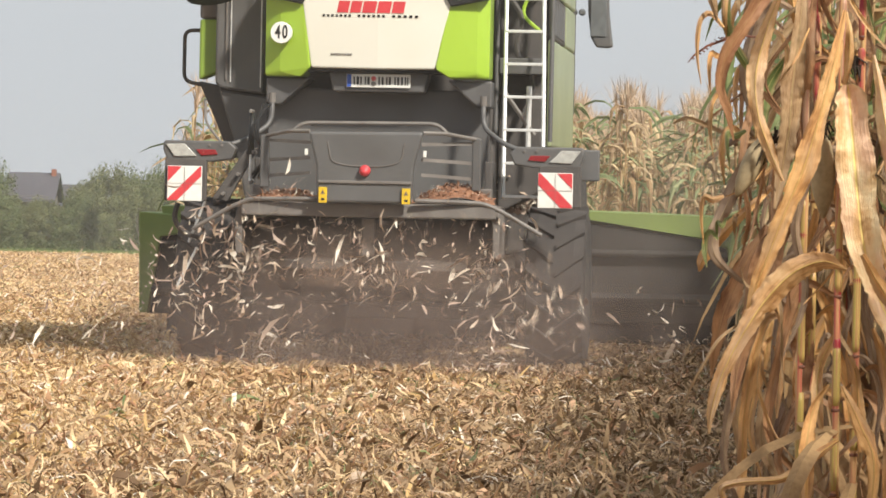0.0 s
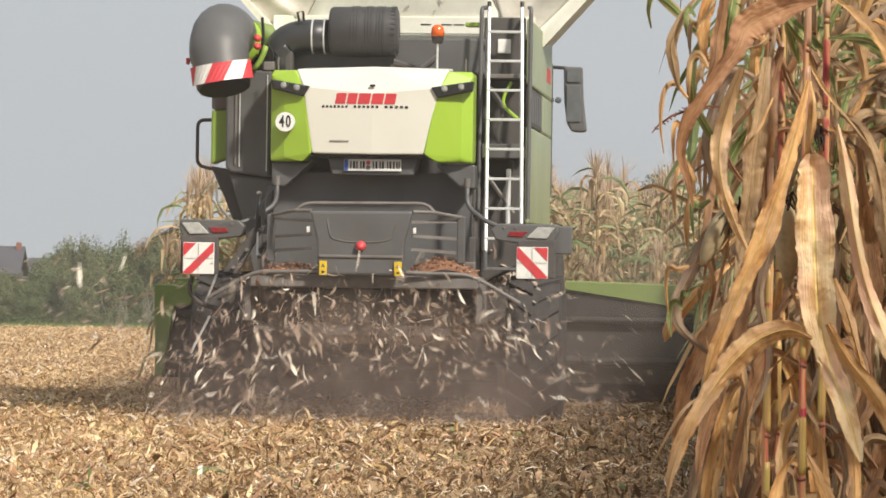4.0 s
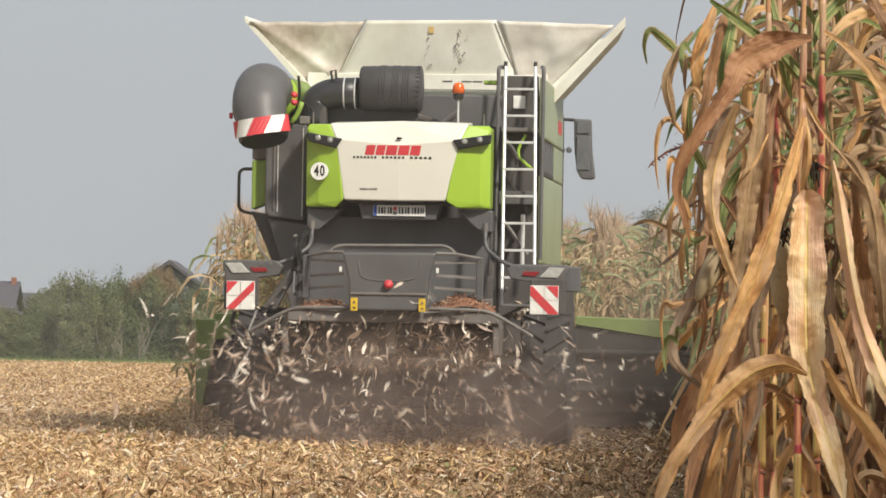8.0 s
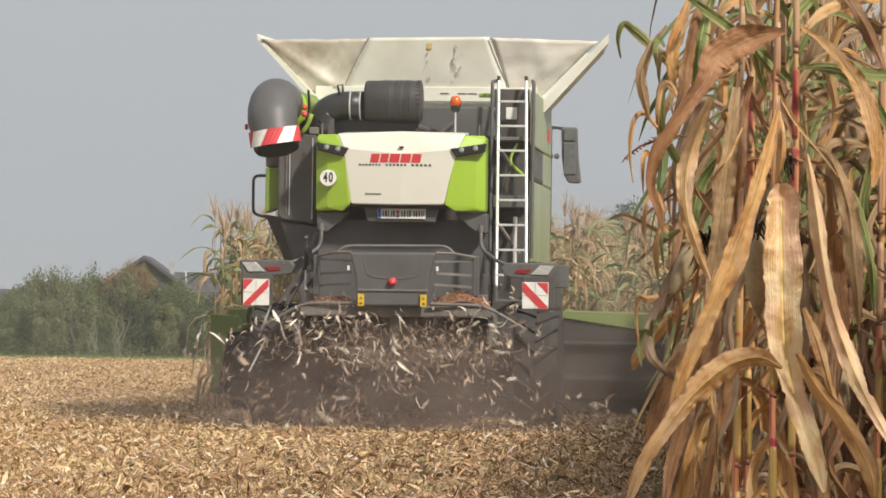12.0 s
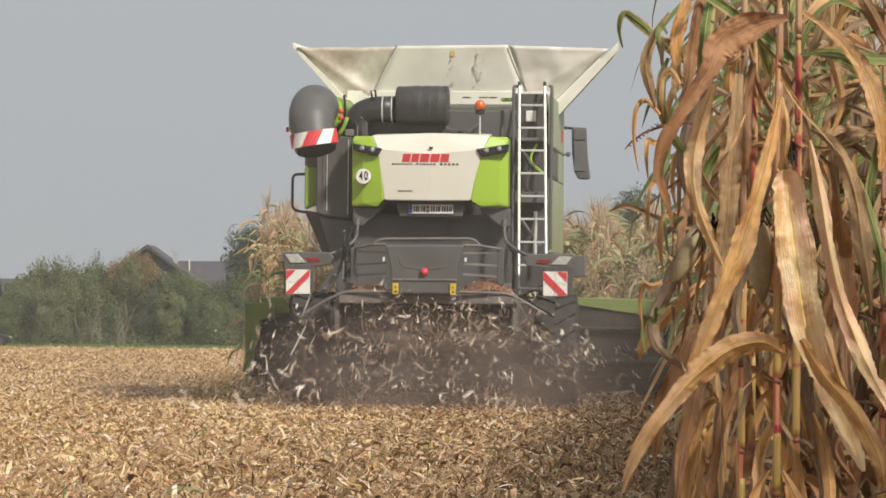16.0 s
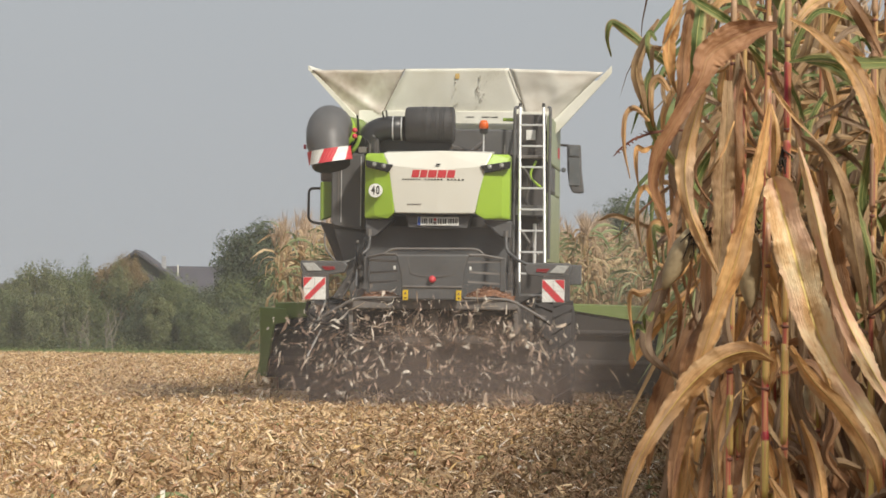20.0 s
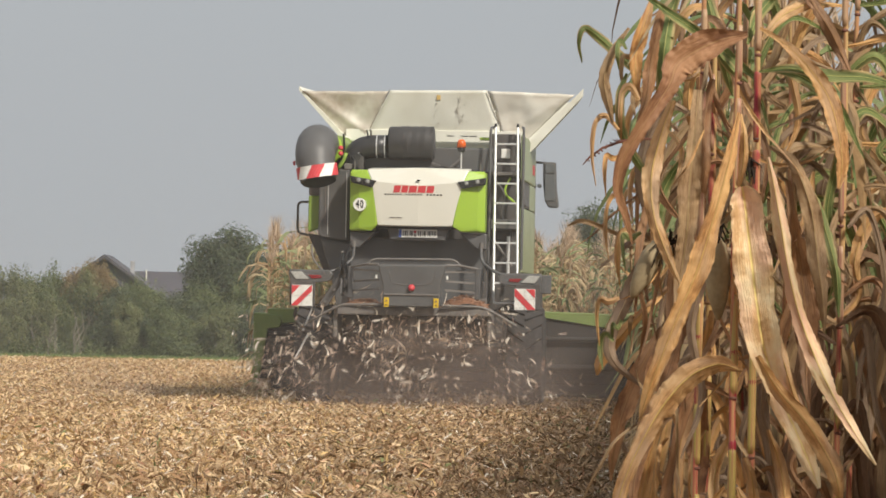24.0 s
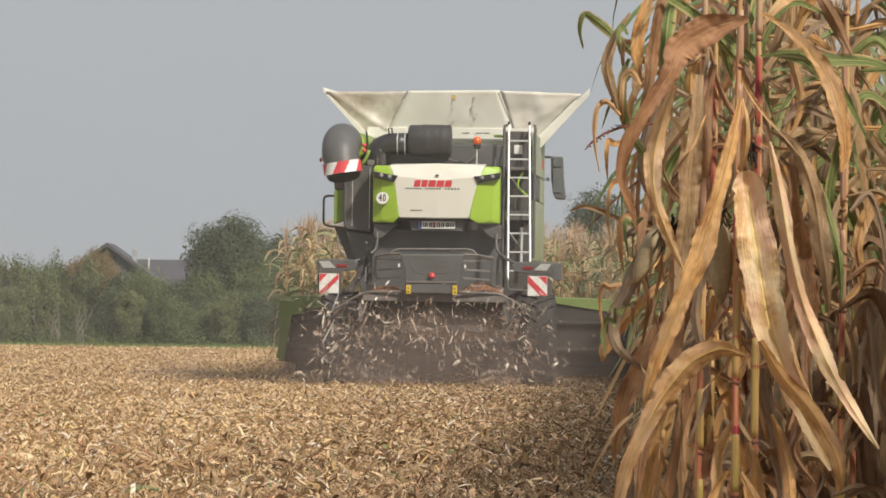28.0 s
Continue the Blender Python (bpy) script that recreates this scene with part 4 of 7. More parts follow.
def hero_leaf(plant, mat, depth, turn, bends, lean=0.95):
    """A leaf of a near plant; bends: across, height and width along its rib. turn: how far the blade is turned edge-on, in radians."""
    path = smooth_path(bends, 15)
    n = len(path)
    base = Vector((bends[0][0], depth, bends[0][1]))
    seed = len(swaying) * 1.7
    verts, faces, uvs = [], [], []
    across = (-1.0, -0.86, -0.6, -0.3, -0.07, 0.0, 0.07, 0.3, 0.6, 0.86, 1.0)
    fold = (0.28 + 0.8 * abs(noise.noise((seed, 3.3, 1)))) * (1 if len(swaying) % 3 else -1)
    bow = 0.03 * (1 if seed % 2 < 1 else -1)
    run = 0.0
    for i, (x, z, w) in enumerate(path):
        s = i / (n - 1)
        t = path[min(i + 1, n - 1)] - path[max(i - 1, 0)]
        d = math.hypot(t[0], t[1]) or 1
        px, pz = t[1] / d, -t[0] / d
        run += d / 2 if i else 0
        q = run * 14
        w = w * (1.0 if mat in (HERO_BRIGHT, HERO_PALE) else 0.8) * (0.88 + 0.30 * noise.noise((seed + 5, q * 0.55, 8))) * (1.05 if mat is HERO_BRIGHT else 0.74 + 0.26 * abs(math.cos(seed * 1.3 + 2.7 * s)))
        a = turn * (0.6 + 0.9 * math.sin(seed + 2.6 * s))
        y = depth + bow * math.sin(math.pi * s) + 0.05 * (noise.noise((seed, s * 2.2, 0)))
        hw = max(w, 0.003) / 2 * lean
        close = fold * (1 + 0.8 * noise.noise((seed, q * 0.4, 12)))
        live = max(0.0, 0.25 + noise.noise((seed + 3, q * 0.35, 30)))
        for c in across:
            e = abs(c)
            side = seed + (11 if c > 0 else 0)
            ruffle = hw * (0.75 * noise.noise((side, q * 0.9, 2)) * e ** 2 + live * 0.5 * noise.noise((side, q * 2.6, 9)) * e ** 2 + 0.16 * noise.noise((seed + c * 2.2, q * 1.6, 17)) + 0.10 * noise.noise((seed + c * 5, q * 4.5, 23)) + (0.12 if mat is HERO_BRIGHT else 0.3 + 0.4 * live) * noise.noise((side, q * 5.5, 37)) * e ** 4)
            edge = 0.0
            if e > 0.8:
                edge = 0.17 * noise.noise((side + 40, q * 1.1, 4)) + 0.09 * noise.noise((side + 20, q * 4.5, 4)) + (0.05 * noise.noise((side + 9, q * 11, 4)) if e == 1 else 0)
                nick = noise.noise((side + 70, q * 2.2, 6))
                edge -= max(0.0, nick - 0.38) * 0.9
            out = c * hw * (1 + edge)
            verts.append(Vector((x + px * out, y + out * math.tan(a) * 0.8 + hw * close * e + ruffle - (0.0012 if e < 0.05 else 0), z + pz * out)) - base)
            uvs.append((0.5 + c / 2, run * 2.2))
    m = len(across)
    for i in range(n - 1):
        for j in range(m - 1):
            # shreds lost along the margins
            if j in (0, m - 2) and noise.noise((seed + 5 * j, i * 0.11, 51)) > 0.5:
                continue
            faces.append((i * m + j, i * m + j + 1, (i + 1) * m + j + 1, (i + 1) * m + j))
    me = mesh_from("leaf", [tuple(v) for v in verts], faces, [mat])
    layer = me.uv_layers.new(name="blade")
    layer.data.foreach_set("uv", [c for f in faces for k in f for c in uvs[k]])
    me.polygons.foreach_set("use_smooth", [True] * len(faces))
    ob = new("leaf", me)
    ob.parent = plant
    ob.matrix_basis = Matrix.Translation(base)
    swaying.append(ob)
    return ob


def hero_plant(x, y, label, joints, seed):
    """Stalk and lower leaves. joints: heights of the reddened nodes."""
    ob = thing("maize_plant", label, "maize plant", pose(x, y, 0), "plants at the stand's edge")
    rng = random.Random(seed)
    part("stalk", tube([(rng.gauss(0, .004), 0, z) for z in (-0.03, 0.5, 1.0, 1.4, 1.8, 2.2, 2.45)], [0.0095, 0.009, 0.008, 0.0072, 0.0065, 0.0055, 0.0045], 10), STALK_PINK, ob, smooth=True)
    z = 0.32 + rng.uniform(0, 0.1)
    while z < 2.2:
        r = 0.0098 - 0.0018 * z
        gap = rng.uniform(0.19, 0.28)
        part("node_ring", lathe([(z - 0.004, r), (z - 0.002, r + 0.0016), (z + 0.002, r + 0.0018), (z + 0.004, r)], 10, "z"), NODE_DARK, ob, "dark node ring", smooth=True)
        lo, hi = z + 0.01, z + gap * rng.uniform(0.5, 0.88)
        part("sheath", lathe([(lo, r + 0.0006), (lo + 0.02, r + 0.0016), ((lo + hi) / 2, r + 0.0014), (hi - 0.02, r + 0.001), (hi, r)], 10, "z"), SHEATH if z < 1.35 else SHEATH_PINK, ob, "yellowed leaf sheath" if z < 1.35 else "pinkish dry leaf sheath", smooth=True)
        z += gap
    for z, ln, red in joints:
        if red:
            ln = max(ln, 0.11)
            part("node_sleeve", lathe([(z - ln, 0.0076), (z - ln * 0.8, 0.0082), (z - 0.012, 0.0084), (z, 0.0092), (z + 0.008, 0.0084), (z + 0.012, 0.0074)], 12, "z"), STALK_RED, ob, "reddened node", smooth=True)
    for i in range(6):
        verts, faces = [], []
        z = 0.25 + i * 0.13
        leaf_strip(verts, faces, (0, 0, 0), rng.uniform(0, 6.28), rng.uniform(0.45, 0.65), rng.uniform(0.045, 0.065), rng.uniform(-65, -5), rng.uniform(40, 80), rng, 9, twist=rng.gauss(0, 0.8))
        lf = new("leaf", mesh_from("leaf", verts, faces, [DRY_LEAF]))
        lf.parent = ob
        lf.matrix_basis = Matrix.Translation((0, 0, z))
    bm = bmesh.new()
    for i in range(8):
        a, e = rng.uniform(0, 6.28), rng.uniform(0.02, 0.12)
        tube([(0, 0, 2.42), (math.cos(a) * e * 0.5, math.sin(a) * e * 0.5, 2.58), (math.cos(a) * e, math.sin(a) * e, 2.70)], [0.003, 0.004, 0.002], 5, bm)
    part("tassel", bm, TASSEL, ob)
    return ob


def hero_ear(plant, x, y, z, length, width, lean):
    prof = [(0, 0.15), (0.06, 0.55), (0.25, 0.95), (0.5, 1.0), (0.75, 0.75), (0.93, 0.35), (1.0, 0.08)]
    bm = lathe([(-s * length, r * width / 2) for s, r in prof], 14, "z")
    for v in bm.verts:
        k = 1 + 0.10 * noise.noise(v.co * 40)
        v.co.x, v.co.y = v.co.x * k + lean * v.co.z, v.co.y * k
    ear = part("ear", bm, HUSK, plant, "hanging ear in a pale husk", smooth=True)
    ear.matrix_basis = pose(x, y, z)
    return ear


def hero_silk(plant, x, y, z, size):
    rng = random.Random(int(x * 1000) + 7)
    bm = bmesh.new()
    for i in range(26):
        a = rng.uniform(0, 6.28)
        p = Vector((0, 0, 0))
        q = Vector((math.cos(a) * size * 0.5, math.sin(a) * size * 0.4, rng.uniform(-0.2, 0.8) * size))
        r = q + Vector((rng.gauss(0, size * 0.3), 0, -size * rng.uniform(0.4, 1.3)))
        tube([p, q, r], [0.003, 0.003, 0.0015], 4, bm)
    part("silk", bm, SILK, plant, "withered black silk").matrix_basis = pose(x, y, z)


def build_hero_plants():
    lab = "dead ripe maize plant with hanging tan leaves and a reddened stalk"
    a = hero_plant(0.888, 9.5, lab, ((1.83, 0.2, False), (1.30, 0.05, True), (1.22, 0.14, False), (1.09, 0.09, True)), 1)
    b = hero_plant(0.952, 9.72, lab, ((1.93, 0.15, True), (1.75, 0.025, True), (1.31, 0.09, False), (1.23, 0.06, True), (1.15, 0.1, False)), 2)
    c = hero_plant(0.842, 9.9, lab, ((1.78, 0.04, True), (1.96, 0.15, False), (1.72, 0.15, False), (1.55, 0.03, True), (1.33, 0.06, True)), 3)
    d = hero_plant(0.885, 10.12, lab, ((1.91, 0.02, True), (1.88, 0.12, False), (1.74, 0.03, True)), 4)
    hero_leaf(a, HERO_BRIGHT, -0.07, 0.25, [(0.005, 1.669, 0.028), (0.011, 1.634, 0.078), (0.02, 1.531, 0.085), (0.031, 1.418, 0.083), (0.045, 1.317, 0.078), (0.074, 1.217, 0.063), (0.115, 1.117, 0.05), (0.141, 1.042, 0.038), (0.156, 0.992, 0.01)], 1.0)
    hero_leaf(a, HERO_PALE, -0.14, -0.5, [(0.004, 1.26, 0.01), (-0.049, 1.279, 0.05), (-0.113, 1.258, 0.074), (-0.172, 1.206, 0.066), (-0.226, 1.133, 0.058), (-0.276, 1.043, 0.046), (-0.302, 0.962, 0.034), (-0.309, 0.905, 0.007)])
    hero_leaf(a, HERO_DRY, -0.1, 0.3, [(-0.005, 1.834, 0.014), (-0.02, 1.762, 0.042), (-0.045, 1.668, 0.056), (-0.072, 1.573, 0.06), (-0.101, 1.479, 0.085), (-0.141, 1.384, 0.066), (-0.177, 1.29, 0.056), (-0.205, 1.214, 0.042), (-0.224, 1.145, 0.009)])
    hero_leaf(a, HERO_RED, -0.12, -0.5, [(0.006, 2.006, 0.02), (-0.054, 1.993, 0.068), (-0.109, 1.968, 0.112), (-0.15, 1.938, 0.13), (-0.168, 1.895, 0.10), (-0.196, 1.85, 0.07), (-0.236, 1.79, 0.06), (-0.272, 1.73, 0.055), (-0.285, 1.66, 0.036), (-0.265, 1.60, 0.026), (-0.25, 1.54, 0.006)])
    hero_leaf(c, HERO_PALE, -0.1, 0.5, [(-0.078, 1.877, 0.021), (-0.106, 1.782, 0.042), (-0.124, 1.69, 0.047), (-0.116, 1.599, 0.044), (-0.089, 1.521, 0.039), (-0.059, 1.453, 0.01)])
    hero_leaf(b, HERO_BRIGHT, -0.1, 0.5, [(0.018, 1.743, 0.01), (0.03, 1.689, 0.026), (0.047, 1.599, 0.036), (0.066, 1.497, 0.038), (0.091, 1.394, 0.044), (0.129, 1.292, 0.044), (0.177, 1.19, 0.036), (0.222, 1.111, 0.023), (0.264, 1.045, 0.005)])
    hero_leaf(b, HERO_DRY, -0.12, 0.4, [(-0.009, 2.034, 0.013), (0.051, 1.996, 0.032), (0.106, 1.946, 0.058), (0.15, 1.883, 0.07), (0.172, 1.806, 0.064), (0.181, 1.729, 0.048), (0.172, 1.671, 0.01)])
    hero_leaf(b, HERO_GREY, 0.05, 0.4, [(0.038, 1.774, 0.016), (0.088, 1.733, 0.049), (0.129, 1.629, 0.068), (0.146, 1.512, 0.072), (0.161, 1.395, 0.033), (0.167, 1.343, 0.007)])
    hero_leaf(a, HERO_DRY, -0.06, 0.5, [(0.047, 1.292, 0.022), (0.093, 1.217, 0.05), (0.155, 1.14, 0.058), (0.204, 1.055, 0.052), (0.222, 0.986, 0.03), (0.225, 0.955, 0.008)])
    hero_leaf(c, HERO_GREY, -0.06, 0.3, [(-0.018, 1.903, 0.029), (-0.029, 1.785, 0.069), (-0.041, 1.679, 0.085), (-0.047, 1.574, 0.079), (-0.059, 1.482, 0.059), (-0.076, 1.39, 0.01)])
    hero_leaf(c, HERO_BROWN, 0.0, 0.3, [(0.022, 1.933, 0.023), (-0.001, 1.814, 0.056), (-0.004, 1.708, 0.066), (-0.014, 1.602, 0.049), (-0.028, 1.51, 0.01)])
    hero_leaf(d, HERO_DRY, -0.1, 0.4, [(-0.003, 1.392, 0.023), (-0.021, 1.284, 0.05), (-0.043, 1.177, 0.057), (-0.072, 1.083, 0.05), (-0.081, 0.976, 0.04), (-0.088, 0.896, 0.007)])
    hero_leaf(d, HERO_BROWN, -0.04, 0.4, [(-0.012, 1.217, 0.034), (-0.019, 1.122, 0.074), (-0.023, 1.028, 0.077), (-0.032, 0.934, 0.067), (-0.034, 0.854, 0.013)])
    hero_leaf(a, HERO_PALE, 0.02, 0.4, [(0.001, 1.113, 0.018), (-0.031, 1.049, 0.033), (-0.04, 0.973, 0.038), (-0.029, 0.897, 0.01)])
    hero_leaf(c, HERO_BROWN, 0.06, 0.5, [(0.01, 1.444, 0.023), (-0.048, 1.351, 0.073), (-0.094, 1.23, 0.086), (-0.119, 1.111, 0.073), (-0.144, 1.004, 0.05), (-0.156, 0.911, 0.01)])
    hero_leaf(d, HERO_BROWN, 0.1, 0.5, [(-0.105, 1.349, 0.024), (-0.158, 1.253, 0.058), (-0.206, 1.143, 0.061), (-0.227, 1.048, 0.041), (-0.234, 0.98, 0.009)])
    hero_leaf(d, HERO_DRY, 0.08, 0.5, [(-0.094, 1.444, 0.017), (-0.175, 1.368, 0.044), (-0.229, 1.307, 0.051), (-0.258, 1.265, 0.041), (-0.266, 1.235, 0.008)])
    hero_leaf(b, HERO_PALE, 0.04, 0.4, [(0.029, 1.393, 0.013), (0.061, 1.316, 0.034), (0.094, 1.225, 0.031), (0.127, 1.134, 0.021), (0.138, 1.082, 0.005)])
    hero_leaf(b, HERO_BROWN, 0.08, 0.4, [(0.079, 1.695, 0.023), (0.096, 1.577, 0.055), (0.116, 1.473, 0.069), (0.128, 1.355, 0.085), (0.124, 1.238, 0.039), (0.131, 1.159, 0.008)])
    hero_leaf(a, HERO_DRY, 0.06, 0.4, [(0.034, 1.061, 0.025), (0.052, 1.01, 0.041), (0.061, 0.921, 0.045), (0.06, 0.845, 0.01)])
    hero_leaf(d, HERO_GREEN, 0.1, -0.3, [(-0.154, 1.948, 0.017), (-0.21, 1.999, 0.041), (-0.262, 2.045, 0.044), (-0.303, 2.069, 0.031), (-0.317, 2.035, 0.017), (-0.308, 1.987, 0.005)])
    hero_leaf(d, HERO_DRY, 0.05, 0.4, [(-0.147, 2.136, 0.017), (-0.168, 2.068, 0.041), (-0.186, 2.0, 0.051), (-0.185, 1.932, 0.034), (-0.171, 1.891, 0.007)])
    hero_leaf(c, HERO_GREY, 0.06, 0.4, [(-0.172, 2.053, 0.017), (-0.211, 1.993, 0.033), (-0.231, 1.933, 0.04), (-0.223, 1.88, 0.03), (-0.209, 1.827, 0.007)])
    hero_leaf(d, HERO_GREEN, 0.02, -0.3, [(-0.143, 1.701, 0.014), (-0.182, 1.754, 0.034), (-0.215, 1.821, 0.044), (-0.219, 1.902, 0.034), (-0.201, 1.957, 0.01)])
    hero_leaf(c, HERO_GREEN, -0.02, 0.3, [(-0.139, 2.121, 0.013), (-0.072, 2.076, 0.036), (0.008, 2.024, 0.043), (0.088, 1.96, 0.039), (0.142, 1.908, 0.01)])
    hero_leaf(b, HERO_GREEN, 0.04, -0.3, [(-0.023, 2.005, 0.013), (0.004, 2.071, 0.042), (0.046, 2.124, 0.049), (0.082, 2.177, 0.032)])
    hero_leaf(b, HERO_PALE, 0.02, -0.3, [(0.01, 2.017, 0.01), (0.055, 2.07, 0.039), (0.119, 2.104, 0.036), (0.197, 2.138, 0.016)])
    hero_leaf(d, HERO_GREY, 0.06, -0.3, [(-0.098, 1.567, 0.01), (-0.152, 1.552, 0.02), (-0.234, 1.578, 0.02), (-0.302, 1.604, 0.017), (-0.339, 1.593, 0.005)])
    hero_leaf(c, HERO_BROWN, 0.02, 0.3, [(-0.096, 2.105, 0.023), (-0.121, 1.985, 0.046), (-0.133, 1.892, 0.04), (-0.158, 1.812, 0.01)])
    hero_leaf(a, HERO_PALE, -0.03, 0.2, [(0.002, 1.832, 0.015), (0.008, 1.75, 0.03), (0.002, 1.664, 0.01)])
    hero_leaf(b, HERO_GREEN, -0.04, -0.4, [(-0.001, 1.94, 0.01), (0.066, 1.945, 0.04), (0.156, 1.93, 0.05), (0.246, 1.925, 0.04), (0.33, 1.90, 0.01)])
    hero_leaf(b, HERO_BROWN, 0.0, 0.4, [(0.09, 2.16, 0.02), (0.14, 2.08, 0.045), (0.19, 2.0, 0.04), (0.22, 1.93, 0.01)])
    hero_leaf(a, HERO_GREEN, 0.02, 0.3, [(-0.054, 1.977, 0.013), (-0.019, 1.942, 0.03), (0.02, 1.905, 0.008)])
    hero_leaf(d, HERO_GREEN, 0.08, 0.3, [(-0.1, 2.05, 0.03), (-0.12, 1.98, 0.05), (-0.115, 1.9, 0.045), (-0.1, 1.83, 0.01)])
    hero_leaf(a, HERO_PALE, -0.12, -0.5, [(-0.002, 0.881, 0.012), (-0.07, 0.835, 0.03), (-0.131, 0.797, 0.03), (-0.219, 0.789, 0.032), (-0.262, 0.773, 0.027), (-0.24, 0.726, 0.005)])
    hero_leaf(a, HERO_DRY, -0.08, 0.4, [(0.004, 1.0, 0.015), (0.044, 0.92, 0.045), (0.077, 0.84, 0.05), (0.074, 0.729, 0.038), (0.057, 0.628, 0.005)])
    hero_leaf(a, HERO_DRY, -0.04, 0.4, [(-0.02, 1.0, 0.01), (-0.05, 0.95, 0.038), (-0.07, 0.86, 0.05), (-0.066, 0.76, 0.038), (-0.072, 0.646, 0.005)])
    hero_leaf(b, HERO_DRY, 0.02, 0.4, [(0.04, 1.12, 0.012), (0.07, 1.05, 0.045), (0.085, 0.95, 0.055), (0.08, 0.83, 0.045), (0.07, 0.7, 0.008)])
    hero_ear(a, -0.04, 0.02, 1.56, 0.19, 0.056, -0.03)
    hero_silk(a, -0.045, -0.03, 1.57, 0.03)
    hero_ear(c, -0.09, -0.02, 1.565, 0.15, 0.06, 0.45)
    hero_silk(c, -0.075, -0.05, 1.545, 0.045)
    hero_silk(b, -0.012, 0.0, 1.72, 0.028)
    # more dead blades hanging close about the stalks
    rng = random.Random(17)
    for k in range(52):
        p = (c, d, b, d)[k % 4]
        side = rng.choice((-1, 1))
        z = rng.uniform(0.75, 1.65) if k % 4 else rng.uniform(1.5, 2.1)
        reach = rng.uniform(0.03, 0.16)
        fall = rng.uniform(0.25, 0.6)
        w = rng.uniform(0.018, 0.05)
        x0 = rng.gauss(0, 0.02)
        pts = [(x0, z, 0.012), (x0 + side * reach * 0.6, z + rng.uniform(-0.02, 0.05), w), (x0 + side * reach, z - fall * 0.35, w), (x0 + side * (reach + rng.gauss(0, 0.04)), z - fall * 0.7, w * 0.8), (x0 + side * (reach + rng.gauss(0, 0.07)), z - fall, 0.005)]
        hero_leaf(p, (HERO_BROWN, HERO_DRY, HERO_TAUPE, HERO_GREY, HERO_BROWN, HERO_TAUPE)[k % 6], rng.uniform(0.08, 0.3), rng.uniform(0.2, 0.9), pts)
    # shreds, curled tips and narrow strips
    for k in range(48):
        p = (a, c, d, b, c, d)[k % 6]
        z = rng.uniform(0.72, 2.12)
        x0 = rng.gauss(-0.02, 0.085) - (0.05 if p is d else 0.0)
        ang = rng.gauss(-1.57, 0.55)
        ln = rng.uniform(0.09, 0.3)
        curl = rng.gauss(0, 1.1)
        w = rng.uniform(0.007, 0.022)
        pts, q = [], [x0, z]
        for i in range(5):
            pts.append((q[0], q[1], w * (0.5, 1.0, 0.95, 0.6, 0.15)[i]))
            q[0] += math.cos(ang) * ln / 4
            q[1] += math.sin(ang) * ln / 4
            ang += curl * 0.3 + rng.gauss(0, 0.12)
        hero_leaf(p, (HERO_DRY, HERO_BROWN, HERO_PALE, HERO_GREY, HERO_BROWN, HERO_DRY, HERO_GREY)[k % 7], rng.uniform(0.0, 0.16), rng.uniform(0.2, 0.9), pts)
    # curled tips and thin green blades along the open side
    for k in range(16):
        z = rng.uniform(1.25, 2.1)
        x0 = -0.13 - rng.uniform(0, 0.07)
        s = rng.uniform(0.02, 0.06)
        up = rng.uniform(-0.02, 0.05)
        pts = [(x0, z, 0.012), (x0 - s * 0.5, z + up, 0.022), (x0 - s * 0.9, z + up * 0.4, 0.018), (x0 - s, z - s * 0.9, 0.016), (x0 - s * 0.85, z - s * 2.2, 0.003)]
        hero_leaf((c, d)[k % 2], (HERO_DRY, HERO_GREY, HERO_GREEN, HERO_PALE)[k % 4], rng.uniform(-0.03, 0.1), 0.5, pts)
    # broad green blades still alive higher up
    for p, y, pts in ((d, 0.1, [(-0.06, 2.2, 0.02), (-0.10, 2.1, 0.06), (-0.12, 1.98, 0.058), (-0.11, 1.86, 0.01)]),
                      (c, 0.15, [(0.0, 2.2, 0.02), (0.03, 2.08, 0.055), (0.06, 1.96, 0.04), (0.08, 1.9, 0.005)]),
                      (b, 0.1, [(0.05, 1.95, 0.01), (0.12, 1.93, 0.05), (0.2, 1.86, 0.045), (0.26, 1.75, 0.006)]),
                      (d, 0.05, [(-0.05, 1.78, 0.015), (-0.11, 1.68, 0.05), (-0.13, 1.57, 0.04), (-0.12, 1.48, 0.005)]),
                      (b, 0.12, [(0.1, 1.72, 0.01), (0.16, 1.64, 0.05), (0.2, 1.5, 0.045), (0.21, 1.38, 0.006)])):
        hero_leaf(p, HERO_GREEN, y, 0.4, pts)
    # the plants next in the row, whose lower leaves hang dead and brown
    for x, y, sd in ((1.10, 10.35, 5), (1.19, 10.05, 6), (1.28, 10.55, 7), (1.36, 10.2, 8), (1.02, 10.75, 9), (1.45, 10.7, 10)):
        e = hero_plant(x, y, "dead ripe maize plant with brown lower leaves and greener top", (), sd)
        for k in range(30):
            side = rng.choice((-1, 1))
            low = k < 18
            z = rng.uniform(0.75, 1.6) if low else rng.uniform(1.6, 2.2)
            reach, fall, w = rng.uniform(0.04, 0.17), rng.uniform(0.3, 0.6), rng.uniform(0.022, 0.05)
            if not low:
                reach, fall = rng.uniform(0.1, 0.28), rng.uniform(0.15, 0.45)
            x0 = rng.gauss(0, 0.015)
            pts = [(x0, z, 0.012), (x0 + side * reach * 0.6, z + rng.uniform(-0.02, 0.07), w), (x0 + side * reach, z - fall * 0.35, w), (x0 + side * (reach + rng.gauss(0, 0.04)), z - fall * 0.7, w * 0.8), (x0 + side * (reach + rng.gauss(0, 0.07)), z - fall, 0.005)]
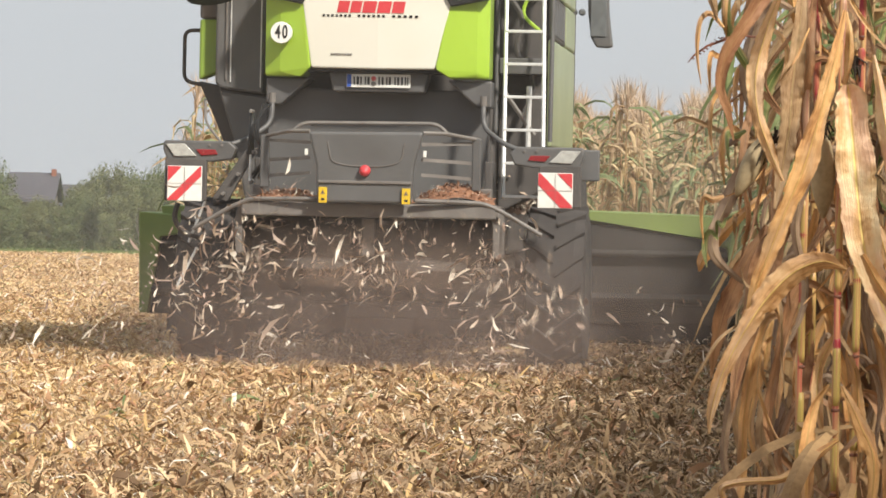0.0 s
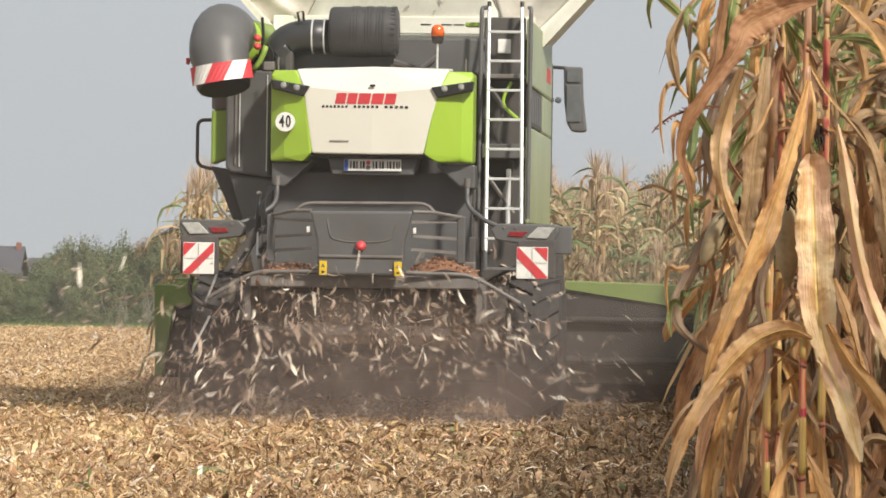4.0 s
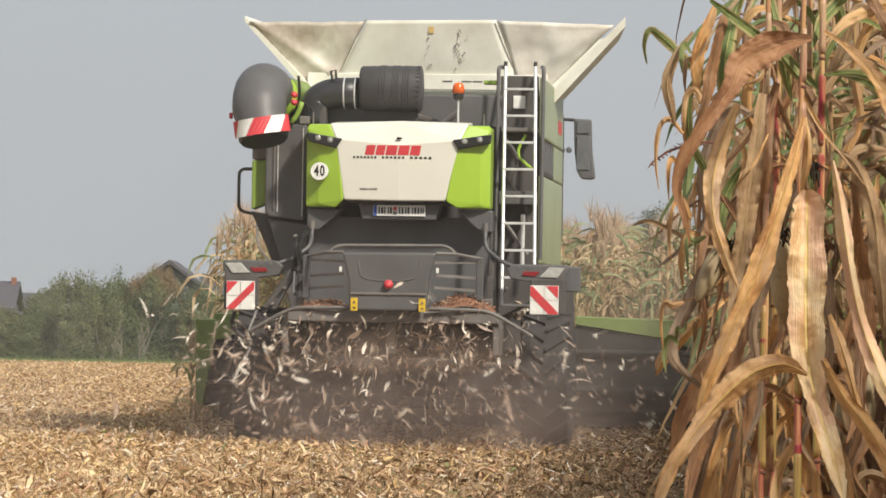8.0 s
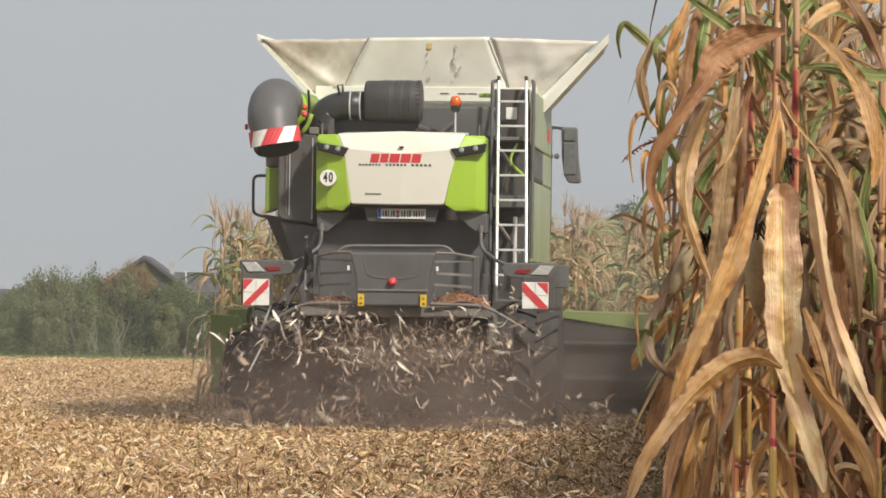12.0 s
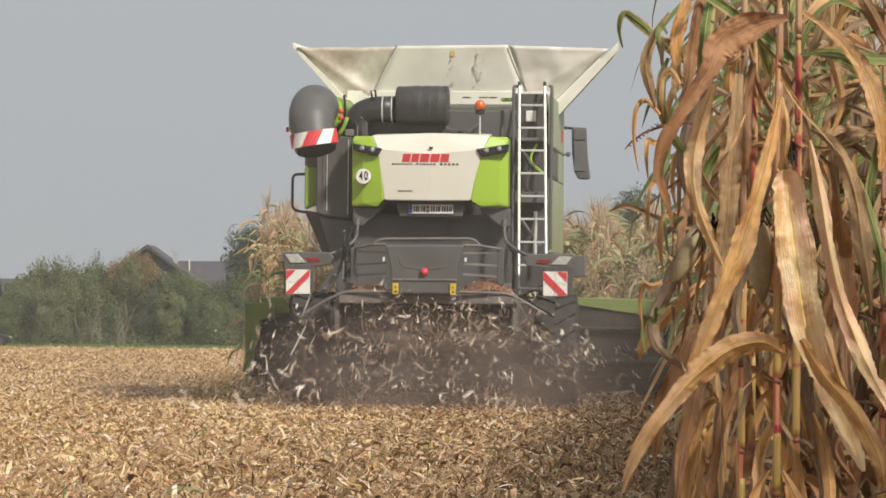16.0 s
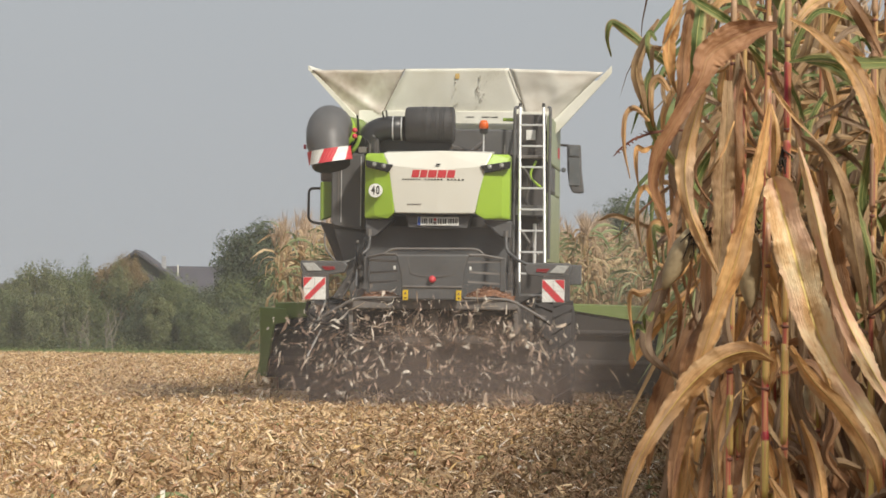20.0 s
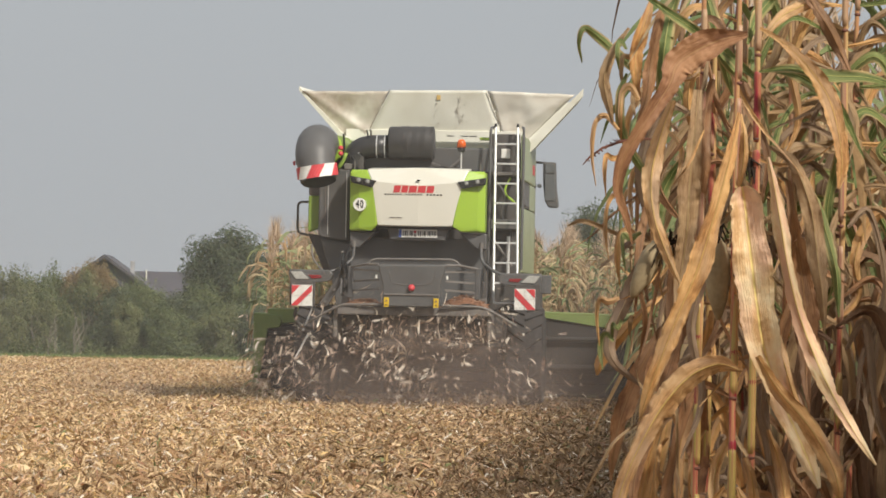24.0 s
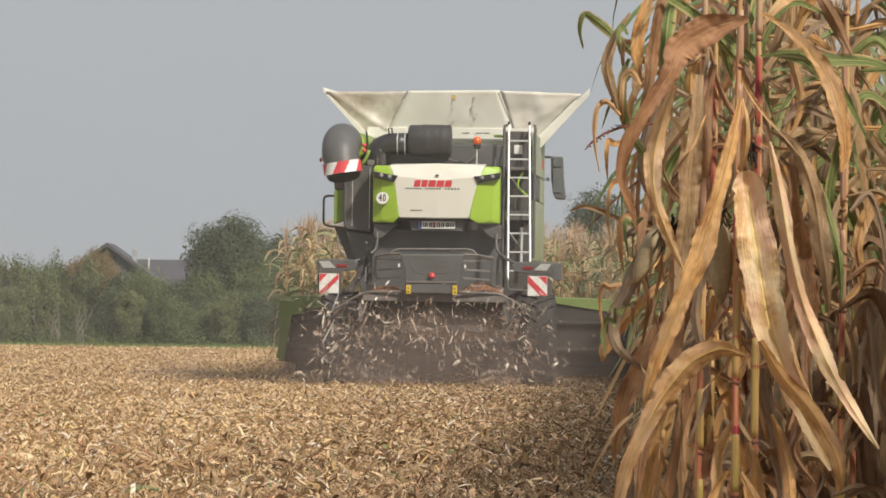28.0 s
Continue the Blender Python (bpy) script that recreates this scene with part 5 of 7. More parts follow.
            mat = (HERO_BROWN, HERO_TAUPE, HERO_DEAD, HERO_GREY, HERO_DEAD)[k % 5] if low else (HERO_GREEN, HERO_GREY, HERO_GREEN, HERO_TAUPE, HERO_DRY, HERO_GREY)[k % 6]
            hero_leaf(e, mat, rng.uniform(-0.1, 0.12), rng.uniform(0.2, 0.9), pts)
    # a drooping tassel branch
    bm = tube([(-0.12, -0.12, 1.79), (-0.18, -0.12, 1.795), (-0.23, -0.12, 1.785), (-0.27, -0.12, 1.77), (-0.30, -0.12, 1.748), (-0.315, -0.12, 1.73)], [0.0025, 0.003, 0.0035, 0.003, 0.0025, 0.0012], 5)
    for k in range(16):
        x = -0.18 - 0.008 * k
        z = 1.787 - 0.75 * max(0.0, -x - 0.235)
        tube([(x, -0.12, z), (x - 0.010, -0.12, z + 0.005)], [0.003, 0.001], 4, bm)
    part("tassel_branch", bm, NODE_DARK, d, "drooping dry tassel branch")


build_hero_plants()


# ---- the combine harvester ----
# in its own space: x to its right, y ahead, z up; the number plate hangs at x = 0, y = 0
combine = thing("combine_harvester", "lime green and cream combine harvester cutting standing maize", "combine harvester", combine_pose(0))


def bars(rects, y, depth=0.004):
    bm = bmesh.new()
    for x0, z0, x1, z1 in rects:
        add_box(bm, x0, y - depth, z0, x1, y, z1)
    return bm


def lettering(text, size, x, y, z, mat, parent, name="lettering", squeeze=1.0):
    cu = bpy.data.curves.new(name, "FONT")
    cu.body, cu.size, cu.align_x, cu.align_y, cu.extrude, cu.offset = text, size, "CENTER", "CENTER", 0.002, size * 0.025
    tmp = new("tmp", cu)
    me = bpy.data.meshes.new_from_object(tmp.evaluated_get(bpy.context.evaluated_depsgraph_get()))
    bpy.data.objects.remove(tmp)
    me.name = name
    me.materials.clear()
    me.materials.append(mat)
    me.transform(Matrix.Translation((x, y, z)) @ Matrix.Rotation(radians(90), 4, "X") @ Matrix.Diagonal((squeeze, 1, 1, 1)))
    ob = new(name, me)
    ob.parent = parent
    return ob


def build_body():
    c = combine
    # chassis and inner body
    part("chassis", box(-0.92, 0.45, 0.95, 0.92, 5.4, 2.3, 0.03), DARK, c, "dusty black chassis")
    part("body", box(-1.3, 0.9, 2.2, 1.32, 5.2, 3.56, 0.03), DARK, c)
    part("rear_wall", prism([(-0.93, 1.40), (0.88, 1.40), (0.88, 2.30), (-0.93, 2.30)], 0.28, 0.44), CHARCOAL, c, "dark grey rear wall under the bonnet")
    part("roof_panel", box(-0.95, 0.7, 3.22, 0.95, 0.95, 3.55, 0.02), CHARCOAL, c)
    # side panels
    part("side_panel", box(1.325, 0.75, 1.86, 1.37, 4.1, 2.75, 0.02), FADED_SHEEN, c, "faded green side panel with sky sheen in its colour")
    part("side_panel", box(1.325, 0.75, 3.13, 1.365, 4.2, 3.74, 0.02), FADED_SHEEN, c, "faded upper side panel with sky sheen in its colour")
    part("side_emblem", box(1.366, 3.3, 3.28, 1.369, 3.9, 3.42, 0), RED, c, "faded red side emblem")
    part("side_panel", box(1.325, 2.7, 2.76, 1.365, 4.2, 3.12, 0.02), FADED_SHEEN, c, "faded middle side panel with sky sheen in its colour")
    g = part("side_grille", box(1.325, 0.75, 2.76, 1.36, 2.69, 3.12, 0.02), DARK, c, "black side grille")
    for i in range(6):
        y = 0.9 + i * 0.29
        part("louvre", box(1.361, y, 2.80, 1.366, y + 0.2, 3.08, 0), CHARCOAL, g)
    part("side_panel", box(-1.37, 1.2, 1.86, -1.33, 4.9, 3.7, 0.02), LIME, c, "lime green side panel")
    # left service box, green flap and handrail
    b = part("service_box", prism([(-1.385, 2.33), (-1.33, 2.29), (-0.985, 2.25), (-0.97, 3.22), (-1.385, 3.22)], 0.36, 0.9, 0.02), CHARCOAL, c, "charcoal rear service box")
    part("door_seam", box(-1.012, 0.345, 2.30, -1.004, 0.37, 3.18, 0), ALU, b)
    part("edge_strip", box(-1.262, 0.347, 2.34, -1.254, 0.37, 3.18, 0), ALU, b)
    part("edge_strip", box(-1.30, 0.345, 2.36, -1.286, 0.37, 3.16, 0), GREY, b)
    part("box_flap", prism([(-1.54, 2.36), (-1.385, 2.42), (-1.385, 2.86), (-1.54, 2.86)], 0.5, 0.75, 0.02), SHADED_LIME, c, "lime green corner flap")
    part("upper_flap", prism([(-1.54, 2.865), (-1.385, 2.865), (-1.385, 3.16), (-1.54, 3.18)], 0.5, 0.75, 0.02), GREY, c)
    part("handrail", tube(rounded([(-1.57, 1.0, 2.785), (-1.735, 1.0, 2.785), (-1.735, 1.0, 2.36), (-1.58, 1.0, 2.33)], 0.07), 0.017), DARK, c, "black tubular handrail")
    part("lower_skirt", prism([(-1.55, 2.35), (-0.93, 2.25), (-0.93, 1.72), (-1.28, 1.72), (-1.40, 2.02)], 0.55, 1.1, 0.02), DARK, c)
    part("skirt_panel", prism([(-1.36, 2.28), (-0.95, 2.22), (-0.95, 1.45), (-1.12, 1.35), (-1.22, 1.85)], 0.42, 0.54, 0.015), CHARCOAL, c)
    part("lower_skirt", prism([(0.93, 2.3), (1.32, 2.3), (1.32, 1.5), (0.93, 1.3)], 0.75, 1.3, 0.02), DARK, c)


def build_bonnet():
    c = combine
    bonnet = part("bonnet", hull([(x, y, z) for x, y, z in (
        (-0.70, -0.02, 3.215), (0.68, -0.02, 3.225), (-0.62, -0.13, 3.05), (0.60, -0.13, 3.05), (-0.535, -0.10, 2.455), (0.46, -0.10, 2.455),
        (-0.70, 0.5, 3.25), (0.68, 0.5, 3.26), (-0.6, 0.5, 2.45), (0.55, 0.5, 2.45), (0, -0.05, 3.245), (0, -0.15, 3.0), (0, -0.12, 2.45))]), CREAM, c, "cream white engine bonnet")
    bmod = bonnet.modifiers.new("bevel", "BEVEL")
    bmod.width, bmod.segments, bmod.limit_method = 0.018, 3, "ANGLE"
    for s, xi, xo in ((-1, 0.0, 0.93), (1, -0.03, 0.90)):
        cor = part("bonnet_corner", hull([(s * x, y, z) for x, y, z in (
            (0.70 + xi, -0.03, 3.21), (0.60 + xi, -0.125, 3.03), (0.54 + xi * 2.5, -0.115, 2.46), (0.62 + xi, -0.08, 2.385), (xo, 0.02, 2.385), (xo, 0.0, 3.16), (xo - 0.02, 0.05, 3.21),
            (0.70 + xi, 0.4, 3.2), (xo, 0.4, 2.39), (0.6 + xi, 0.4, 2.39), (xo, 0.4, 3.19), (0.80, -0.05, 2.42), (0.80, -0.07, 3.0))]), LIME, c, "lime green bonnet corner")
        m = cor.modifiers.new("bevel", "BEVEL")
        m.width, m.segments, m.limit_method = 0.02, 3, "ANGLE"
        lamp = part("work_lamp", prism([(s * 0.915, 3.12), (s * (0.56 + xi), 3.06), (s * (0.62 + xi), 2.965), (s * 0.90, 3.03)][::s], -0.155, -0.02, 0.012), BLACK, c, "black twin work lamp")
        for x, z in ((0.80, 3.065), (0.68 + xi, 3.045)):
            part("lens", lathe([(-0.166, 0.0), (-0.165, 0.024), (-0.160, 0.030), (-0.14, 0.032)], 16, "y", at=(s * x, 0, z)), LAMP_LENS, lamp, smooth=True)
        part("hinge_corner", prism([(s * 0.92, 2.375), (s * 0.56, 2.375), (s * 0.80, 2.16), (s * 0.92, 2.16)][::s], 0.05, 0.4, 0.015), CHARCOAL, c)
    # emblem and lettering lie on the bonnet's bowed face
    def face(x, z):
        mid, side = -0.15 + (3.0 - z) / 0.55 * 0.03, -0.13 + (3.05 - z) / 0.6 * 0.03
        return mid + (side - mid) * min(1, abs(x) / 0.6)

    def glyphs(name, runs, z0, z1, slant, mat, label):
        bm = bmesh.new()
        for x0, x1 in runs:
            quad = [(x0, z0), (x1, z0), (x1 + slant, z1), (x0 + slant, z1)]
            front = [bm.verts.new((x, face(x, z) - 0.004, z)) for x, z in quad]
            back = [bm.verts.new((x, face(x, z) + 0.006, z)) for x, z in quad]
            bm.faces.new(front)
            for k in range(4):
                bm.faces.new((front[k], back[k], back[(k + 1) % 4], front[(k + 1) % 4]))
        part(name, bm, mat, bonnet, label)
    x, runs = -0.335, []
    for w in (0.105, 0.10, 0.12, 0.12, 0.11):
        runs.append((x, x + w - 0.014))
        x += w
    glyphs("emblem", runs, 2.905, 3.0, 0.018, RED, "red block emblem")
    runs = []
    for x0, x1, n in ((-0.45, -0.205, 7), (-0.165, 0.075, 6), (0.115, 0.345, 5)):
        step = (x1 - x0) / n
        runs += [(x0 + k * step, x0 + (k + 0.55) * step) for k in range(n)]
    glyphs("lettering", runs, 2.870, 2.890, 0.0, BLACK, "small dark lettering")
    glyphs("lettering", [(-0.38 + k * 0.022, -0.364 + k * 0.022) for k in range(8)], 2.560, 2.576, 0.0, GREY, "tiny serial lettering")
    part("handle", box(-0.02, -0.16, 3.06, 0.03, -0.14, 3.08, 0.004), BLACK, bonnet)
    sign = part("speed_sign", lathe([(-0.155, 0.0), (-0.155, 0.086), (-0.145, 0.088), (-0.11, 0.088)], 28, "y", at=(-0.782, 0, 2.735)), WHITE, c, "round white speed sign")
    for k, digit in enumerate("40"):
        lettering(digit, 0.145, -0.810 + 0.058 * k, -0.157, 2.735, BLACK, sign, "numeral", 0.62)
    # number plate in its dark recess
    rec = part("plate_holder", prism([(-0.42, 2.46), (0.42, 2.46), (0.37, 2.27), (-0.37, 2.27)], 0.02, 0.3, 0.015), CHARCOAL, c)
    part("bonnet_sill", box(-0.60, -0.06, 2.425, 0.56, 0.3, 2.452, 0.008), BLACK, c)
    plate = part("number_plate", box(-0.26, 0.0, 2.306, 0.26, 0.018, 2.416, 0.004), WHITE, c, "white number plate")
    part("plate_band", bars([(-0.256, 2.310, -0.222, 2.412)], 0.0), BLUE, plate)
    for x, w in ((-0.203, 0.012), (-0.178, 0.02), (-0.148, 0.012), (-0.112, 0.012), (-0.09, 0.018), (0.0, 0.012), (0.026, 0.016), (0.062, 0.012), (0.084, 0.018), (0.13, 0.012), (0.152, 0.018), (0.184, 0.016), (0.214, 0.012), (0.234, 0.010)):
        part("plate_bar", bars([(x, 2.330, x + w, 2.394)], 0.0, 0.003), BLACK, plate)
    part("plate_seal", lathe([(-0.004, 0.0), (-0.004, 0.02), (0, 0.02)], 12, "y", at=(-0.04, 0, 2.38)), RED, plate)
    part("plate_seal", lathe([(-0.004, 0.0), (-0.004, 0.02), (0, 0.02)], 12, "y", at=(-0.04, 0, 2.337)), GREY, plate)


def build_engine_deck():
    c = combine
    drum = part("air_filter_drum", lathe([(-0.470, 0.0), (-0.470, 0.185), (-0.462, 0.21), (-0.44, 0.224), (-0.2, 0.228), (0.09, 0.228), (0.135, 0.22), (0.155, 0.20), (0.160, 0.0)], 40, "x", at=(0, 0.62, 3.598)), DRUM, c, "black ribbed air filter drum", smooth=True)
    for x in (-0.255, -0.125, -0.02):
        prof = [(x - 0.012, 0.21)]
        for i in range(3):
            u = x + i * 0.027
            prof += [(u - 0.008, 0.229), (u - 0.006, 0.235), (u + 0.006, 0.235), (u + 0.008, 0.229)]
        part("rib_band", lathe(prof + [(x + 0.066, 0.21)], 40, "x", at=(0, 0.62, 3.598)), DRUM, drum)
    for x, r, n in ((0.120, 0.223, 30),):
        bm = bmesh.new()
        for i in range(n):
            a = 2 * math.pi * i / n
            q = Matrix.Translation((x, 0.62, 3.598)) @ Matrix.Rotation(a, 4, "X")
            k = len(bm.verts)
            add_box(bm, -0.022, -0.012, r - 0.03, 0.022, 0.012, r + 0.008)
            bm.verts.ensure_lookup_table()
            bmesh.ops.transform(bm, matrix=q, verts=bm.verts[k:])
        part("notched_ring", bm, DRUM, drum)
    part("intake_pipe", tube(rounded([(-0.46, 0.62, 3.55), (-0.80, 0.62, 3.55), (-0.96, 0.62, 3.41), (-0.96, 0.62, 3.2)], 0.2, 6), 0.155, 18), RUBBER, c, "fat black intake elbow", smooth=True)
    for x in (-0.515, -0.625):
        part("hose_clamp", lathe([(-0.007, 0.0), (-0.007, 0.160), (0.007, 0.160), (0.007, 0)], 18, "x", at=(x, 0.62, 3.55)), ALU, c)
    part("bracket", tube([(0.12, 0.5, 3.32), (0.35, 0.6, 3.25), (0.55, 0.75, 3.42), (0.8, 0.8, 3.48)], 0.03, 6), DARK, c)
    part("beacon_pole", tube([(0.545, 0.3, 3.24), (0.545, 0.3, 3.52)], 0.010, 6), ALU, c)
    part("beacon", lathe([(3.54, 0.0), (3.54, 0.058), (3.58, 0.061), (3.62, 0.054), (3.645, 0.035), (3.652, 0.0)], 18, "z", at=(0.545, 0.3, 0)), AMBER, c, "amber rotating beacon", smooth=True)
    part("beacon_base", lathe([(3.475, 0.0), (3.475, 0.035), (3.50, 0.052), (3.545, 0.056), (3.55, 0.0)], 18, "z", at=(0.545, 0.3, 0)), RUBBER, c, "black beacon base")
    for x in (-0.88, 0.82):
        part("grab_bar", tube([(x, 0.1, 3.2), (x, 0.1, 3.33)], 0.009, 6), GREY, c)
    part("valve_block", box(0.76, 0.75, 3.66, 0.92, 0.9, 3.70, 0.01), SHADED_LIME, c)
    part("hydraulic_block", box(-1.0, 0.5, 3.2, -0.8, 0.8, 3.42, 0.02), DARK, c)
    part("pipe_clip", tube([(-0.74, 0.5, 3.66), (-0.76, 0.5, 3.76), (-0.71, 0.5, 3.77), (-0.70, 0.5, 3.68)], 0.012, 6), BLACK, c)
    # The header's darker green stands in for lime paint lying in shade.
    part("auger_elbow", tube([(-1.22, 0.8, 3.62), (-1.08, 0.8, 3.58), (-0.98, 0.8, 3.46)], [0.085, 0.095, 0.085], 16), HEADER_GREEN, c, "green auger elbow, darkened for its shade", smooth=True)
    part("green_pipe", tube(rounded([(-1.02, 0.3, 3.44), (-1.06, 0.3, 3.32), (-1.13, 0.3, 3.22)], 0.06), 0.026, 8), SHADED_LIME, c, smooth=True)
    for x, z0, z1 in ((-0.99, 3.28, 3.46), (-0.93, 3.24, 3.40)):
        part("hydraulic_hose", tube(rounded([(x, 0.42, z0), (x + 0.03, 0.40, (z0 + z1) / 2), (x - 0.03, 0.45, z1)], 0.05), 0.012, 6), BLACK, c)
    part("turret", box(-1.05, 0.35, 3.22, -0.95, 0.6, 3.30, 0.01), GREY, c)


def build_spout():
    c = combine
    bm = bmesh.new()
    # a rubber hood: the tube bends from level to downward
    cx = -1.39
    path = [(cx + 0.05, 0.9, 3.50), (cx - 0.01, 0.45, 3.58), (cx - 0.03, 0.12, 3.525), (cx - 0.015, -0.06, 3.33), (cx + 0.045, -0.13, 3.06)]
    path = rounded(path, 0.2, 4)
    rs = [0.235 + 0.035 * min(1, i / 5) - (0.022 if i > len(path) - 4 else 0) for i in range(len(path))]
    tube(path, rs, 20, bm)
    s_hood = part("unloading_spout", bm, CHARCOAL, c, "dark rubber unloading spout hood", smooth=True)
    lo, hi = Vector((cx + 0.042, -0.125, 3.085)), Vector((cx + 0.008, -0.075, 3.26))
    for i in range(5):
        bm = bmesh.new()
        rows = []
        for k in range(5):
            for s in (0, 1):
                a = radians(186 + min(max((i + k / 4 - 0.6 * (1 - s)) * 38, 0), 168))
                c0 = lo.lerp(hi, s * 0.95) if s else lo
                rows.append(bm.verts.new(c0 + Vector((math.cos(a), math.sin(a) * 0.98, 0)) * 0.276 + Vector((0, 0, 0.045 * math.cos(a)))))
        for k in range(4):
            bm.faces.new((rows[2 * k], rows[2 * k + 2], rows[2 * k + 3], rows[2 * k + 1]))
        part("warning_stripe", bm, RED if i % 2 == 0 else WHITE, s_hood)
    part("spout_lip", tube([(cx + 0.045, -0.13, 3.08), (cx + 0.055, -0.145, 3.03)], [0.245, 0.232], 20), BLACK, s_hood, "black spout opening")
    part("auger_tube", tube([(cx + 0.06, 0.55, 3.52), (cx + 0.02, 4.4, 3.42)], 0.225, 18), LIME, c, "lime green unloading auger tube", smooth=True)
    part("side_lamp", box(-1.71, 0.0, 3.25, -1.68, 0.06, 3.31, 0.008), RED, s_hood)
    for z in (3.50, 3.425):
        part("side_lamp", lathe([(0.06, 0.0), (0.065, 0.022), (0.08, 0.032), (0.16, 0.032)], 14, "y", at=(-1.075, 0, z)), RED, c, "small round red lamp", smooth=True)
    part("hydraulic_hose", tube(rounded([(-1.06, 0.3, 3.7), (-1.04, 0.3, 3.5), (-1.1, 0.35, 3.3), (-1.0, 0.4, 3.2)], 0.1), 0.015, 6), BLACK, c)


def build_tank():
    c = combine
    # folding cover: rear flap, cloth corners, side flaps
    def sheet(name, pts, mat, label, thick=0.02):
        bm = bmesh.new()
        f = bm.faces.new([bm.verts.new(p) for p in pts])
        bmesh.ops.subdivide_edges(bm, edges=bm.edges[:], cuts=15, use_grid_fill=True)
        bm.normal_update()
        rng = random.Random(8)
        for v in bm.verts:
            v.co.y += (0.028 * noise.noise(v.co * 2.6) + 0.018 * noise.noise(v.co * 7)) if mat is not TANK_WHITE else 0.012 * noise.noise(v.co * 2)
            if mat is not TANK_WHITE:
                # the sharp fold that runs slantwise over the cloth
                side = 1 if v.co.x > 0 else -1
                ax, az = side * (1.78 if side < 0 else 1.9), 4.36
                bx, bz = side * 0.99, 3.83
                off = ((v.co.x - ax) * (bz - az) - (v.co.z - az) * (bx - ax)) / math.hypot(bx - ax, bz - az)
                v.co.y -= (0.075 if side < 0 else 0.03) * math.exp(-abs(off) / 0.06)
                v.co.z -= 0.02 * abs(noise.noise(v.co * 2.3 + Vector((5, 0, 0)))) if v.co.z > 4.35 else 0
        ob = part(name, bm, mat, c, label, smooth=True)
        m = ob.modifiers.new("thick", "SOLIDIFY")
        m.thickness = thick
        return ob
    sheet("rear_flap", [(-0.95, 2.72, 3.80), (0.98, 2.72, 3.78), (0.74, 2.56, 4.43), (-0.625, 2.56, 4.41)], TANK_WHITE, "whitish rear flap of the grain tank cover")
    sheet("corner_cloth", [(-1.28, 2.75, 3.72), (-0.955, 2.725, 3.795), (-0.64, 2.565, 4.405), (-1.86, 2.58, 4.385)], TARP_DIRTY, "creased dirty white corner cloth")
    sheet("corner_cloth", [(0.985, 2.725, 3.775), (1.28, 2.75, 3.72), (1.98, 2.58, 4.395), (0.755, 2.565, 4.425)], TARP, "creased dirty white corner cloth")
    for s, xt, xb in ((-1, -1.915, -1.22), (1, 2.095, 1.30)):
        zt, zb = (4.45, 3.72) if s < 0 else (4.48, 3.66)
        t = 0.05 if s < 0 else 0.085
        pts = [(xb, zb), (xt, zt), (xt, zt - t * 1.2), (xb + s * t * 0.8, zb - t * 1.0)]
        bm = hull([(x, 2.56, z) for x, z in pts] + [(x - s * 0.17, 4.9, z) for x, z in pts])
        part("side_flap", bm, TANK_WHITE, c, "white side flap of the grain tank cover")
    part("front_flap", prism([(-1.2, 3.75), (1.2, 3.75), (1.9, 4.40), (-1.8, 4.40)], 4.95, 5.0, 0.0), TANK_WHITE, c)
    part("tank_rim", box(-1.25, 2.67, 3.70, 1.28, 2.76, 3.865, 0.008), TANK_WHITE, c, "white tank rim")
    bm = bmesh.new()
    for x in (0.18, 0.38, 0.50):
        add_box(bm, x, 2.664, 3.785, x + 0.10, 2.67, 3.795)
    part("rim_slots", bm, BLACK, c)
    for x0, x1 in ((-0.955, -0.632), (0.983, 0.748)):
        part("cloth_seam", tube([(x0, 2.712, 3.80), (x1, 2.548, 4.42)], 0.0045, 6), GRIME, c, "dirty seam of the tank cover")
    # spatters of chaff stuck to the rear flap
    rng = random.Random(6)
    bm = bmesh.new()
    for k in range(24):
        x, z = rng.choice((0.02, 0.33, 0.40, 0.36)) + rng.gauss(0, 0.03), rng.uniform(3.86, 4.36)
        y = 2.72 - (z - 3.8) / 0.62 * 0.16 - 0.022
        h, w = rng.uniform(0.004, 0.016), rng.uniform(0.002, 0.005)
        add_box(bm, x - w, y - 0.004, z - h, x + w, y + 0.004, z + h)
    tagged(part("spatter", bm, GRIME, c, "dark spatters on the tank flap"), kind="stuff")
    part("warning_sticker", box(0.03, 2.570, 4.29, 0.085, 2.576, 4.39, 0.001), STICKER, c)
    part("tank_wall", box(-1.28, 2.95, 3.2, 1.28, 4.9, 3.71, 0.02), TANK_WHITE, c)


